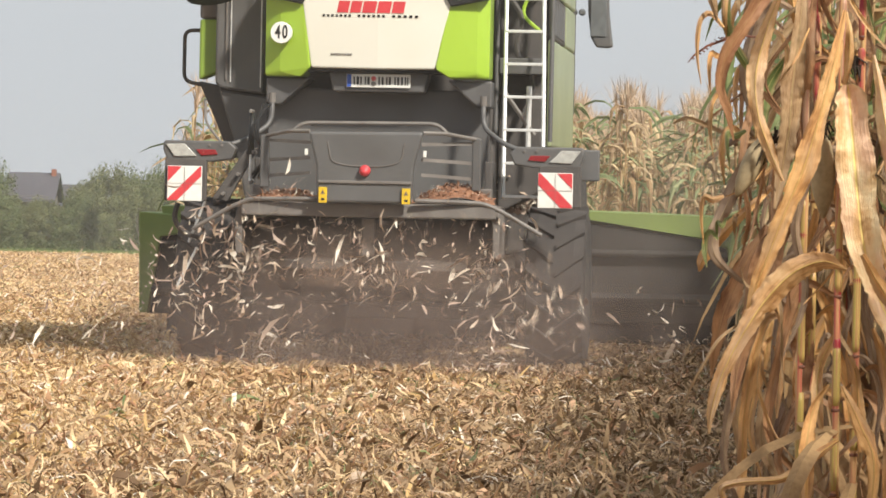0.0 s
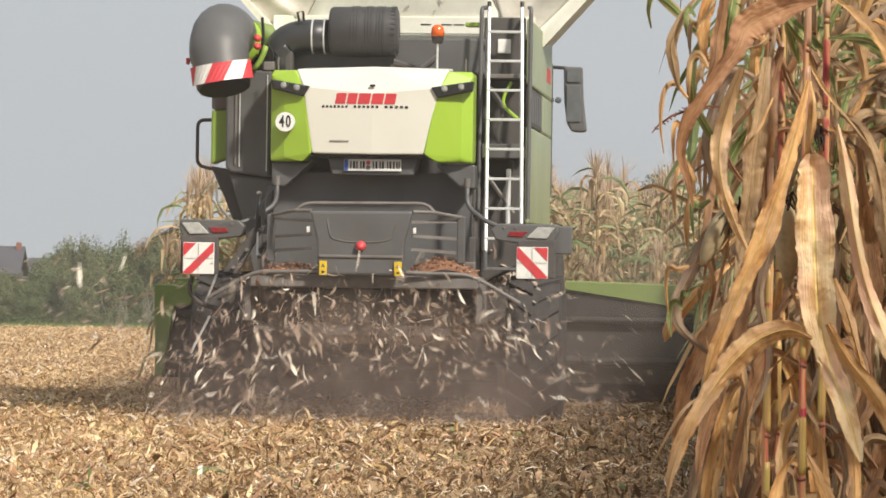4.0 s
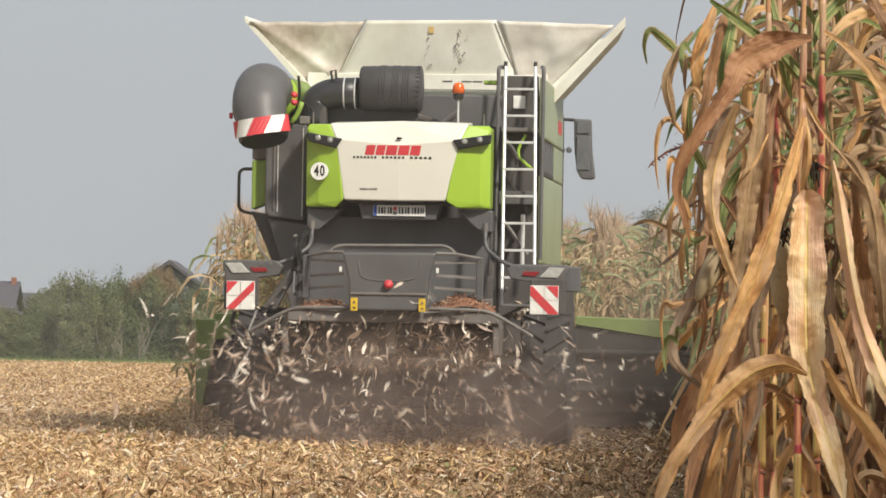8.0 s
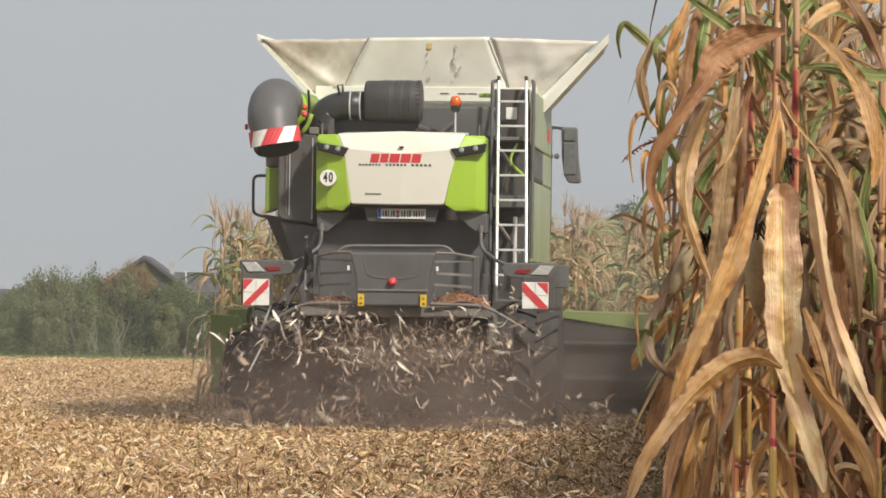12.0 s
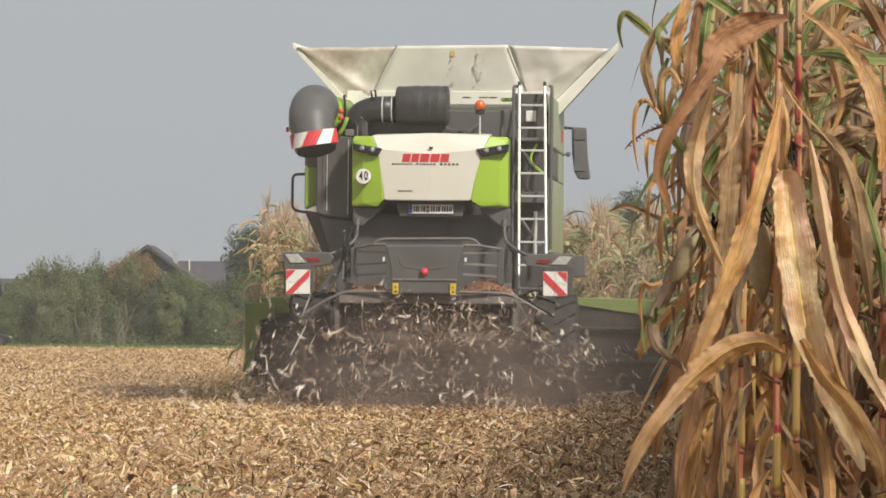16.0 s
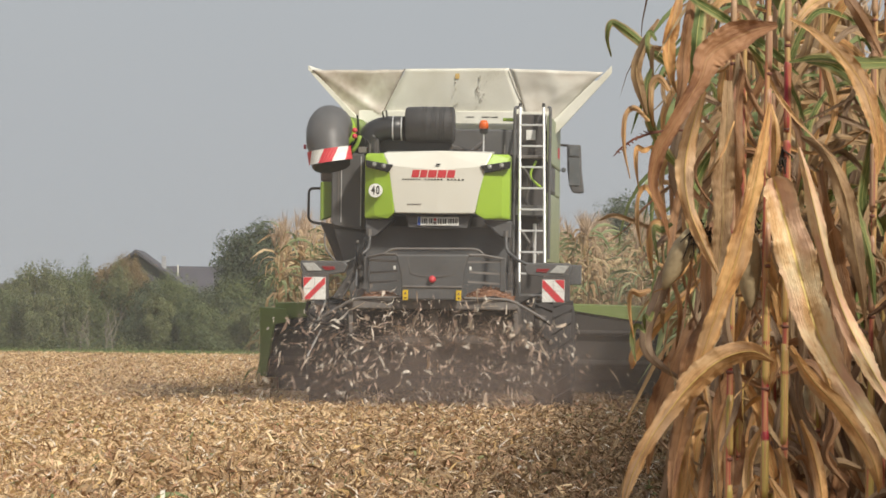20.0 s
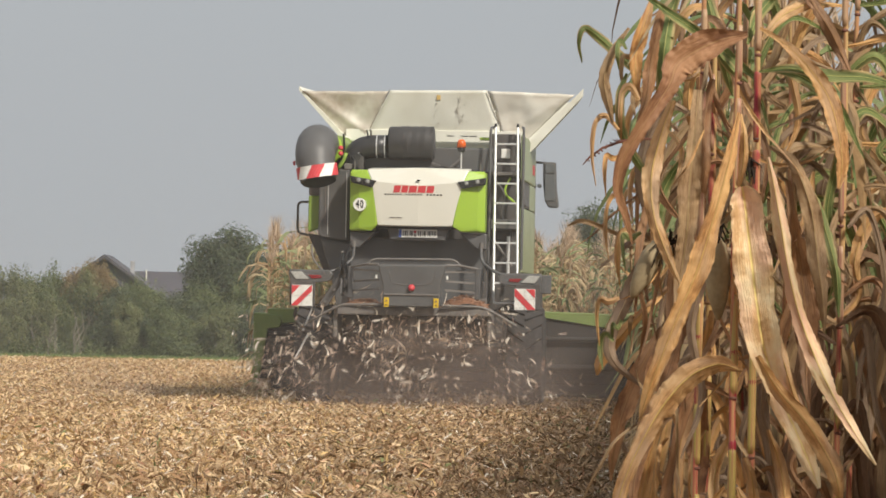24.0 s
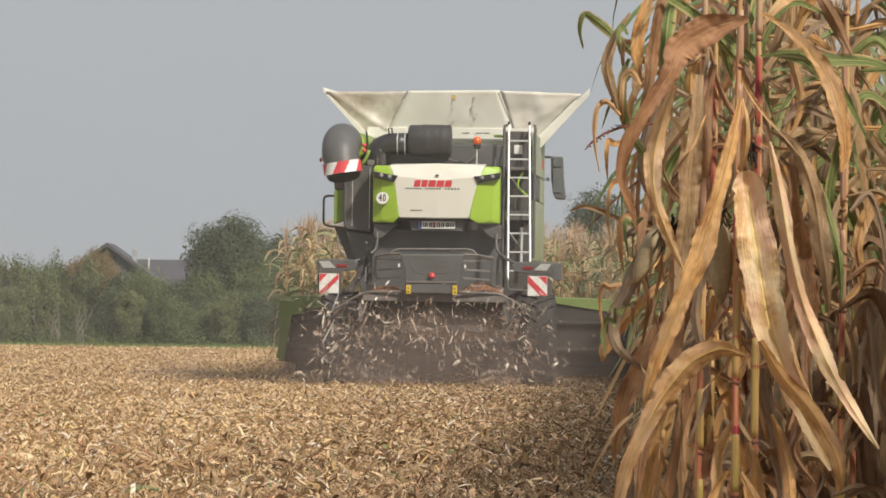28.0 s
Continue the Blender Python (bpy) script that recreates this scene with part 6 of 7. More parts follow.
def build_ladder():
    c = combine
    lad = part("ladder", tube([(1.035, -0.07, 1.43), (0.985, 0.66, 3.85)], 0.017, 8), ALU, c, "bare aluminium rear access ladder")
    part("stringer", tube([(1.345, 0.05, 1.85), (1.285, 0.66, 3.85)], 0.017, 8), ALU, lad)
    for i in range(9):
        z = 1.445 + i * 0.27
        s = (z - 1.43) / 2.42
        y = -0.07 + 0.73 * s
        xl, xr = 1.035 - 0.05 * s, 1.36 - 0.075 * s
        part("rung", box(xl, y - 0.02, z - 0.012, xr, y + 0.02, z + 0.012, 0.004), ALU, lad)
    for x in (0.985, 1.285):
        part("end_cap", tube([(x, 0.655, 3.835), (x, 0.665, 3.885)], 0.019, 8), BLACK, lad)
    for x in (0.925, 1.375):
        part("ladder_rail", tube(rounded([(x, 0.45, 1.9), (x, 0.55, 3.82), (x + 0.03 * (1 if x < 1 else -1), 0.8, 3.84)], 0.05), 0.02, 8), CHARCOAL, c, "dark ladder guard rail")
    back = part("ladder_recess", box(0.93, 0.78, 1.9, 1.31, 0.88, 3.75, 0.01), DARK, c)
    part("type_plate", box(1.06, 0.765, 3.42, 1.18, 0.78, 3.55, 0.004), WHITE, c, "pale type plate")
    part("recess_shelf", box(0.95, 0.55, 3.18, 1.32, 0.8, 3.22, 0.008), GREY, c)
    part("recess_shelf", box(0.95, 0.45, 2.45, 1.32, 0.8, 2.58, 0.008), CHARCOAL, c)
    part("hose", tube(rounded([(1.0, 0.6, 3.1), (1.15, 0.6, 2.9), (1.05, 0.6, 2.65), (1.25, 0.6, 2.4), (1.1, 0.6, 2.0)], 0.12), 0.025, 6), DARK, c)
    part("hose", tube(rounded([(1.2, 0.62, 3.15), (1.1, 0.6, 2.95), (1.28, 0.6, 2.8)], 0.1), 0.016, 6), LIME, c)
    part("damper", tube([(1.2, 0.4, 1.75), (1.2, 0.4, 2.35)], 0.022, 8), ALU, c)
    part("damper", tube([(1.0, 0.4, 2.3), (1.25, 0.4, 1.95)], 0.02, 6), GREY, c)


def build_rear_gate():
    c = combine
    # folding straw gate with a red knob
    gate = part("straw_gate", prism([(-0.455, 1.925), (0.455, 1.935), (0.385, 1.66), (0.37, 1.37), (-0.38, 1.37), (-0.39, 1.66)], -0.93, -0.85, 0.02), CHARCOAL, c, "charcoal straw gate panel")
    part("gate_pocket", tube(rounded([(-0.30, -0.935, 1.85), (-0.27, -0.935, 1.69), (-0.12, -0.935, 1.66), (0.14, -0.935, 1.66), (0.28, -0.935, 1.69), (0.31, -0.935, 1.85)], 0.05), 0.004, 6), GREY, gate)
    part("gate_edge", box(-0.37, -0.945, 1.52, 0.37, -0.925, 1.545, 0.006), GREY, gate)
    part("red_knob", lathe([(-0.985, 0.0), (-0.98, 0.035), (-0.95, 0.045), (-0.93, 0.045)], 18, "y", at=(0.0, 0, 1.625)), RED, gate, "round red knob", smooth=True)
    for s in (-1, 1):
        part("warning_label", box(s * 0.33 - 0.033, -0.955, 1.365, s * 0.33 + 0.033, -0.94, 1.49, 0.003), YELLOW, c, "yellow warning label")
        part("label_print", box(s * 0.33 - 0.012, -0.958, 1.385, s * 0.33 + 0.014, -0.954, 1.402, 0), BLACK, c)
        part("label_print", prism([(s * 0.33 - 0.018, 1.435), (s * 0.33 + 0.018, 1.435), (s * 0.33, 1.468)], -0.958, -0.954, 0), GRIME, c)
        part("gate_rail", tube(rounded([(s * 0.45, -0.88, 1.93), (s * 0.62, -0.8, 1.93), (s * 0.86, -0.5, 1.89)], 0.04), 0.016, 8), GREY, c)
        for z, zo in ((1.84, 1.86), (1.72, 1.70), (1.60, 1.575)):
            part("gate_slat", hull([(s * 0.44, -0.88, z - 0.013), (s * 0.44, -0.88, z + 0.013), (s * 0.84, -0.5, zo - 0.014), (s * 0.84, -0.5, zo + 0.014), (s * 0.44, -0.86, z), (s * 0.84, -0.48, zo)]), GREY, c)
        part("gate_post", box(s * 0.85 - 0.035, -0.54, 1.48, s * 0.85 + 0.035, -0.46, 1.90, 0.01), CHARCOAL, c)
        part("gate_bolt", box(s * 0.47 - 0.012, -0.94, 1.74, s * 0.47 + 0.012, -0.9, 1.79, 0.004), WHITE, c)
        part("lamp_arm", tube(rounded([(s * 0.86, -0.02, 2.22), (s * 0.86, -0.04, 2.0), (s * 1.05, -0.2, 1.86), (s * 1.22, -0.3, 1.80)], 0.09), 0.021, 10), CHARCOAL, c, "bent tubular lamp arm", smooth=True)
        part("arm_collar", lathe([(2.17, 0), (2.17, 0.028), (2.25, 0.028), (2.25, 0)], 12, "z", at=(s * 0.86, -0.02, 0)), GREY, c)
        part("side_lever", box(s * 0.93 - 0.03, -0.3, 1.42, s * 0.93 + 0.03, 0.1, 1.72, 0.01), DARK, c)
        part("lower_tube", tube(rounded([(s * 0.39, -0.84, 1.395), (s * 0.93, -0.78, 1.385), (s * 1.08, -0.76, 1.32), (s * 1.39, -0.7, 1.14)], 0.07), 0.018, 8), GREY, c, "bent tube below the gate")
        part("end_plate", prism([(s * 0.96, 1.37), (s * 1.03, 1.36), (s * 1.06, 1.22), (s * 1.05, 0.95), (s * 1.0, 0.95), (s * 1.0, 1.2)][::s], -0.7, 0.2, 0.01), GREY, c, "dusty end plate of the spreader")
        part("hinge_box", box(s * 0.92 - 0.05, -0.45, 1.35, s * 0.92 + 0.05, -0.3, 1.50, 0.012), GREY, c)
    # linkage beside the gate
    part("lever_plate", prism([(-0.93, 1.80), (-1.03, 1.78), (-1.30, 1.38), (-1.17, 1.36)], -0.34, -0.26, 0.01), DARK, c, "black linkage plate")
    part("cylinder", tube([(-0.985, -0.3, 2.08), (-0.985, -0.36, 1.74)], 0.024, 10), BLACK, c, "small black hydraulic cylinder", smooth=True)
    part("piston_rod", tube([(-0.985, -0.36, 1.75), (-0.985, -0.4, 1.52)], 0.010, 8), ALU, c)
    for x, z in ((-0.985, 2.09), (-0.985, 1.52), (-1.2, 1.42), (-0.96, 1.76), (-1.08, 1.58)):
        part("bolt", lathe([(-0.42, 0.0), (-0.418, 0.014), (-0.40, 0.016), (-0.26, 0.016)], 8, "y", at=(x, 0, z)), GREY, c)
    for k in range(3):
        part("hydraulic_hose", tube(rounded([(-0.90 + 0.03 * k, -0.3, 2.15), (-0.93 - 0.03 * k, -0.42, 1.95), (-0.88 + 0.02 * k, -0.40, 1.72), (-0.92 - 0.04 * k, -0.36, 1.55)], 0.08), 0.011, 6), BLACK, c)
    part("top_tube", tube(rounded([(-0.62, -0.6, 1.93), (-0.54, -0.6, 2.0), (0.54, -0.6, 2.01), (0.62, -0.6, 1.93)], 0.08), 0.016, 8), GREY, c)
    part("rear_beam", box(-1.0, -0.78, 1.255, 1.03, -0.52, 1.37, 0.015), GREY, c, "dusty grey rear beam")
    part("sieve_pan", box(-0.95, -0.55, 1.30, 0.98, 0.3, 1.372, 0.01), DARK, c)
    # heaps of spilled chaff on the pan
    for x0, x1, h in ((-0.93, -0.42, 0.085), (-0.36, 0.36, 0.05), (0.37, 1.0, 0.15)):
        bm = bmesh.new()
        nx, ny = 26, 8
        grid = []
        for j in range(ny):
            for i in range(nx):
                u, w = i / (nx - 1), j / (ny - 1)
                z = h * math.sin(math.pi * u) ** 0.7 * (0.35 + 0.65 * math.sin(math.pi * min(1, w * 1.2) * 0.5)) + 0.02 * noise.noise((x0 + u * 4, w * 3, h * 50))
                grid.append(bm.verts.new((x0 + (x1 - x0) * u, -0.77 + 0.5 * w, 1.372 + max(0, z))))
        for j in range(ny - 1):
            for i in range(nx - 1):
                bm.faces.new((grid[j * nx + i], grid[j * nx + i + 1], grid[(j + 1) * nx + i + 1], grid[(j + 1) * nx + i]))
        heap = part("spilled_chaff", bm, GRAIN, c, "heap of reddish spilled chaff", smooth=True)
        rng = np.random.default_rng(int(h * 1000))
        n = int(900 * (x1 - x0))
        u, w = rng.uniform(0.03, 0.97, n), rng.uniform(0, 1, n)
        z = 1.378 + h * np.sin(np.pi * u) ** 0.7 * (0.35 + 0.65 * np.sin(np.pi * np.minimum(1, w * 1.2) * 0.5))
        v, f = flake_batch(rng, x0 + (x1 - x0) * u, -0.77 + 0.5 * w, z, 0.03, 0.01, 0.5)
        bits = new("chaff_litter", mesh_from("chaff_litter", v.tolist(), f.tolist(), [GRAIN, CHIP], (rng.random(len(f)) < 0.12).astype(int).tolist()))
        bits.parent = heap
        tagged(bits, kind="stuff")
    part("chopper_housing", prism([(-0.97, 1.25), (0.99, 1.25), (0.99, 1.0), (0.7, 0.86), (-0.7, 0.86), (-0.97, 1.0)], -0.35, 0.4, 0.02), DARK, c, "black straw chopper housing")
    for s in (-0.42, 0.42):
        part("spreader_disc", lathe([(0.84, 0.0), (0.84, 0.36), (0.90, 0.36), (0.93, 0.1), (0.95, 0)], 24, "z", at=(s, -0.35, 0)), DARK, c)
    part("centre_plate", box(-0.05, -0.62, 0.95, 0.05, -0.55, 1.25, 0.01), GREY, c)


def build_lights():
    c = combine
    for s in (-1, 1):
        bar = part("lamp_bar", prism([(s * 1.69, 1.845), (s * 1.16, 1.845), (s * 1.10, 1.79), (s * 1.14, 1.70), (s * 1.30, 1.675), (s * 1.665, 1.685), (s * 1.70, 1.78)][::s], -0.36, -0.22, 0.014), CHARCOAL, c, "charcoal rear lamp bar")
        part("lamp_lens", prism([(s * 1.675, 1.815), (s * 1.52, 1.82), (s * 1.42, 1.72), (s * 1.60, 1.715)][::s], -0.375, -0.35, 0.006), LENS, bar, "clear rear lamp glass")
        part("lamp_lens", prism([(s * 1.43, 1.775), (s * 1.27, 1.775), (s * 1.25, 1.735), (s * 1.385, 1.725)][::s], -0.372, -0.35, 0.005), RED_GLASS, bar, "dark red rear lamp glass")
        for x in (1.22, 1.32):
            part("bolt", lathe([(-0.37, 0.0), (-0.368, 0.012), (-0.355, 0.012)], 8, "y", at=(s * x, 0, 1.81)), GREY, bar)
        part("board_bracket", box(s * 1.34, -0.36, 1.36, s * 1.68, -0.30, 1.70, 0.01) if s > 0 else box(-1.68, -0.36, 1.36, -1.34, -0.30, 1.70, 0.01), DARK, c)
        x0, x1 = (-1.652, -1.372) if s < 0 else (1.335, 1.615)
        z0, z1 = 1.357, 1.640
        board = part("warning_board", box(x0, -0.40, z0, x1, -0.375, z1, 0.005), WHITE, c, "red and white striped warning board")
        def st(u, v):
            return (x0 + u * (x1 - x0), z0 + v * (z1 - z0))
        polys = ([(0, 0.0), (0.28, 0.0), (1, 0.72), (1, 1.0), (0.95, 1.0), (0, 0.05)], [(0, 0.55), (0.42, 1.0), (0, 1.0)])
        if s > 0:
            polys = ([(1, 0.0), (0.66, 0.0), (0, 0.66), (0, 1.0), (0.06, 1.0), (1, 0.06)], [(1, 0.55), (1, 1.0), (0.55, 1.0)])
        for pl in polys:
            pl = [st(u * 0.97 + 0.015, v * 0.97 + 0.015) for u, v in pl]
            part("red_stripe", prism(pl, -0.404, -0.398, 0), RED, board)
        bm = bmesh.new()
        add_box(bm, (x0 + x1) / 2 - 0.0015, -0.4055, z0 + 0.005, (x0 + x1) / 2 + 0.0015, -0.4042, z1 - 0.005)
        add_box(bm, x0 + 0.005, -0.4055, (z0 + z1) / 2 - 0.0015, x1 - 0.005, -0.4042, (z0 + z1) / 2 + 0.0015)
        part("board_seam", bm, GREY, board)
    part("side_plate", box(1.66, -0.28, 1.58, 1.82, -0.2, 1.83, 0.012), CHARCOAL, c)
    part("support_rod", tube([(-1.41, 0.1, 1.36), (-1.54, 0.1, 1.02)], 0.011, 8), ALU, c, "thin bright rod")
    part("support_rod", tube([(-1.47, 0.1, 0.98), (-1.64, 0.1, 0.64)], 0.011, 8), ALU, c, "thin bright rod")
    part("hose", tube(rounded([(-1.62, 0.0, 1.34), (-1.66, 0.0, 1.2), (-1.55, 0.0, 1.08), (-1.4, 0.1, 1.05)], 0.1), 0.022, 8), DARK, c)
    part("cable", tube(rounded([(-1.3, 0.2, 1.84), (-1.45, 0.3, 2.0), (-1.48, 0.5, 2.2)], 0.1), 0.012, 6), GREY, c)


def tyre_mesh(r, w, lug_h=0.035):
    prof = [(-w / 2, r * 0.55), (-w / 2, r * 0.82), (-w * 0.46, r - lug_h * 1.6), (-w * 0.30, r - lug_h), (w * 0.30, r - lug_h), (w * 0.46, r - lug_h * 1.6), (w / 2, r * 0.82), (w / 2, r * 0.55)]
    return lathe(prof, 40, "x")


def lug_mesh(r, w, s, lug_h=0.035):
    pts = []
    for u, da in ((0.02, 0.0), (0.47, -0.26)):
        for e in (-0.035, 0.035):
            for rr in (r - lug_h * 1.8, r - (0.012 if u > 0.3 else 0)):
                pts.append((s * u * w, rr * math.cos(da + e), rr * math.sin(da + e)))
    return hull(pts)


def make_wheel(x, y, r, w, lugs):
    wh = part("wheel", lathe([(-w * 0.25, 0), (-w * 0.25, r * 0.2), (-w * 0.1, r * 0.5), (w * 0.1, r * 0.5), (w * 0.25, r * 0.2), (w * 0.25, 0)], 24, "x"), GREY, combine, "dusty wheel disc")
    wh.matrix_basis = pose(x, y, r)
    part("tyre", tyre_mesh(r, w), TYRE, wh, "dusty black lugged tyre")
    for s in (-1, 1):
        first = part("lug", lug_mesh(r, w, s), TYRE, wh)
        for i in range(lugs):
            lug = first if i == 0 else new("lug", first.data)
            lug.parent = wh
            lug.matrix_basis = pose(0, 0, 0, 360 * (i + (0.5 if s > 0 else 0)) / lugs)
    part("rim", lathe([(-w * 0.42, r * 0.50), (-w * 0.42, r * 0.57), (w * 0.42, r * 0.57), (w * 0.42, r * 0.50)], 24, "x"), CREAM, wh)
    return wh


def build_header():
    c = combine
    part("feeder_house", prism([(-0.7, 0.7), (0.7, 0.7), (0.75, 1.5), (-0.75, 1.5)], 5.2, 6.7, 0.02), HEADER_DARK, c)
    h = part("maize_header", prism([(-2.85, 0.42), (2.95, 0.42), (2.95, 1.02), (1.4, 1.22), (-1.4, 1.22), (-2.85, 1.02)], 6.66, 6.8, 0.02), HEADER_DARK, c, "eight-row maize header with green end panels")
    part("header_floor", box(-2.9, 6.7, 0.25, 2.98, 7.9, 0.45, 0.02), HEADER_DARK, h)
    # Unseen beam, added to keep the gap below the header dark.
    part("skid_beam", box(-2.7, 6.75, 0.06, 2.8, 7.3, 0.26, 0.03), HEADER_DARK, h)
    for z, r in ((0.50, 0.05), (0.93, 0.035)):
        part("frame_pipe", tube([(-2.85, 6.6, z), (2.95, 6.6, z)], r, 8), HEADER_DARK, h)
    for s in (-1, 1):
        part("top_wing", hull([(s * x, y, z) for x, y, z in ((1.40, 6.62, 1.325), (2.75, 6.62, 1.295), (2.72, 6.62, 1.06), (1.40, 6.62, 1.25), (1.4, 6.9, 1.34), (2.75, 6.9, 1.31), (1.4, 6.9, 1.2), (2.72, 6.9, 1.05))]), HEADER_GREEN, h, "green sloping top plate")
        pts = [(2.96, 1.24), (2.60, 1.22), (2.53, 1.13), (2.56, 1.03), (2.74, 1.0), (2.86, 0.26), (2.94, 0.26)]
        part("end_panel", prism([(s * x, z) for x, z in pts][::s], 6.55, 7.9, 0.015), HEADER_GREEN, h, "green header end panel")
    for i in range(9):
        x = -2.9 + i * 0.735
        part("row_divider", hull([(x - 0.2, 7.6, 0.3), (x + 0.2, 7.6, 0.3), (x - 0.12, 7.6, 0.75), (x + 0.12, 7.6, 0.75), (x, 8.9, 0.16), (x, 8.5, 0.4)]), HEADER_GREEN, h)
    part("auger", tube([(-2.8, 7.2, 0.72), (2.85, 7.2, 0.72)], 0.22, 14), CHARCOAL, h)


def build_cab():
    c = combine
    cab = part("cab", prism([(-0.95, 1.9), (0.95, 1.9), (1.0, 3.6), (-1.0, 3.6)], 5.25, 6.9, 0.05), GLASS, c, "dark glazed driver cab")
    part("cab_roof", box(-1.05, 5.15, 3.55, 1.05, 7.1, 3.72, 0.04), CREAM, c)
    m = part("mirror", prism([(1.39, 3.555), (1.585, 3.55), (1.60, 3.2), (1.64, 2.89), (1.60, 2.872), (1.48, 2.88), (1.43, 2.97), (1.40, 3.2)], 5.80, 5.92, 0.02), CHARCOAL, c, "dark wide-angle side mirror")
    part("mirror_face", box(1.425, 5.785, 2.98, 1.575, 5.80, 3.36, 0.006), MIRROR_GLASS, m, "mirror glass")
    part("mirror_face", box(1.425, 5.785, 3.39, 1.56, 5.80, 3.52, 0.006), MIRROR_GLASS, m, "mirror glass")
    part("mirror_arm", tube([(1.05, 5.85, 3.56), (1.42, 5.85, 3.54)], 0.018, 8), HEADER_DARK, c)
    for x in (1.30, 1.375):
        part("side_lamp", lathe([(-0.03, 0.0), (-0.03, 0.022), (0.0, 0.034), (0.03, 0.03)], 14, "y", at=(x, 5.2, 3.18)), MIRROR_GLASS, c)


build_body()
build_bonnet()
build_engine_deck()
build_spout()
build_tank()
build_ladder()
build_rear_gate()
build_lights()
part("front_axle", box(-1.0, 5.05, 0.6, 1.0, 5.5, 1.2, 0.04), HEADER_DARK, combine)
# Unseen pan, added so that the view between the wheels stays dark.
part("belly_pan", box(-0.85, 2.4, 0.48, 0.85, 5.0, 0.96, 0.05), HEADER_DARK, combine, "dark pan added to close the gap under the body")
part("rear_axle", box(-1.2, 0.75, 0.55, 1.2, 1.05, 0.85, 0.03), HEADER_DARK, combine)
rolling = [(make_wheel(1.44, 0.95, 0.70, 0.50, 18), 0.70), (make_wheel(-1.44, 0.95, 0.70, 0.50, 18), 0.70),
           (make_wheel(1.12, 5.3, 0.95, 0.6, 22), 0.95), (make_wheel(-1.12, 5.3, 0.95, 0.6, 22), 0.95)]
build_header()
build_cab()


# ---- the car on the road behind the field ----
# in its own space: x ahead, y to its left, z up
def build_car():
    car = thing("car", "dark blue estate car driving along the road by the hedge", "car")
    prof = [(-2.24, 0.42), (-2.26, 0.92), (-2.1, 1.04), (-1.0, 1.03), (1.0, 1.0), (1.7, 0.93), (2.12, 0.80), (2.27, 0.62), (2.26, 0.40), (2.1, 0.30), (-2.1, 0.30)]
    body = part("body", prism(prof, -0.88, 0.88, 0.07), CARPAINT, car, "dark blue car body")
    cabin = part("cabin", hull([(x, y, z) for x, w, z in ((-2.12, 0.80, 1.02), (1.05, 0.82, 0.99), (0.28, 0.66, 1.44), (-0.5, 0.68, 1.50), (-1.75, 0.64, 1.44)) for y in (-w, w)]), GLASS, car, "dark glazed cabin")
    part("roof", hull([(x, y, z) for x, w, z in ((0.26, 0.64, 1.44), (-0.5, 0.67, 1.50), (-1.82, 0.62, 1.44), (0.15, 0.62, 1.475), (-0.5, 0.65, 1.545), (-1.85, 0.60, 1.485)) for y in (-w, w)]), CARPAINT, car, "dark car roof")
    for s in (-1, 1):
        part("roof_rail", tube([(0.15, s * 0.62, 1.50), (-0.5, s * 0.65, 1.57), (-1.7, s * 0.6, 1.51)], 0.032, 6), ALU, car, "bright roof rail")
        part("headlight", hull([(x, s * y, z) for x, y, z in ((2.24, 0.55, 0.70), (2.20, 0.55, 0.79), (1.85, 0.86, 0.86), (1.86, 0.88, 0.76), (2.05, 0.86, 0.72))]), LENS, car, "clear headlight")
        part("tail_light", box(-2.28, s * 0.72 - 0.12, 0.82, -2.1, s * 0.72 + 0.14, 0.98, 0.03), RED_GLASS, car, "red tail light")
        part("wing_mirror", box(0.72, s * 0.96 - 0.08, 1.02, 0.90, s * 0.96 + 0.08, 1.14, 0.03), CARPAINT, car)
        for x in (0.15, -0.95):
            part("door_handle", box(x - 0.1, s * 0.885 - 0.015, 0.86, x + 0.1, s * 0.885 + 0.015, 0.90, 0.006), CARPAINT, car)
        for x, z in ((-0.45, 1.50), (-1.35, 1.47)):
            part("pillar", hull([(x + dx, s * w, zz) for dx, w, zz in ((-0.06, 0.815, 1.02), (0.06, 0.815, 1.02), (-0.05, 0.69, z), (0.05, 0.69, z), (0, 0.77, 1.02), (0, 0.65, z))]), CARPAINT, cabin)
    part("grille", box(2.20, -0.5, 0.45, 2.275, 0.5, 0.66, 0.02), BLACK, car)
    wheels = []
    for x in (-1.38, 1.36):
        for s in (-1, 1):
            wh = part("wheel", lathe([(-0.11, 0), (-0.115, 0.09), (-0.10, 0.22), (0.10, 0.22), (0.115, 0.09), (0.11, 0)], 20, "y"), GREY, car)
            wh.matrix_basis = pose(x, s * 0.80, 0.34)
            part("tyre", lathe([(-0.11, 0.215), (-0.11, 0.32), (-0.08, 0.34), (0.08, 0.34), (0.11, 0.32), (0.11, 0.215)], 24, "y"), TYRE, wh)
            wheels.append(wh)
    return car, wheels


car, car_wheels = build_car()
car.matrix_basis = pose(-122, 303, ground_height(0, 303) + 0.02)


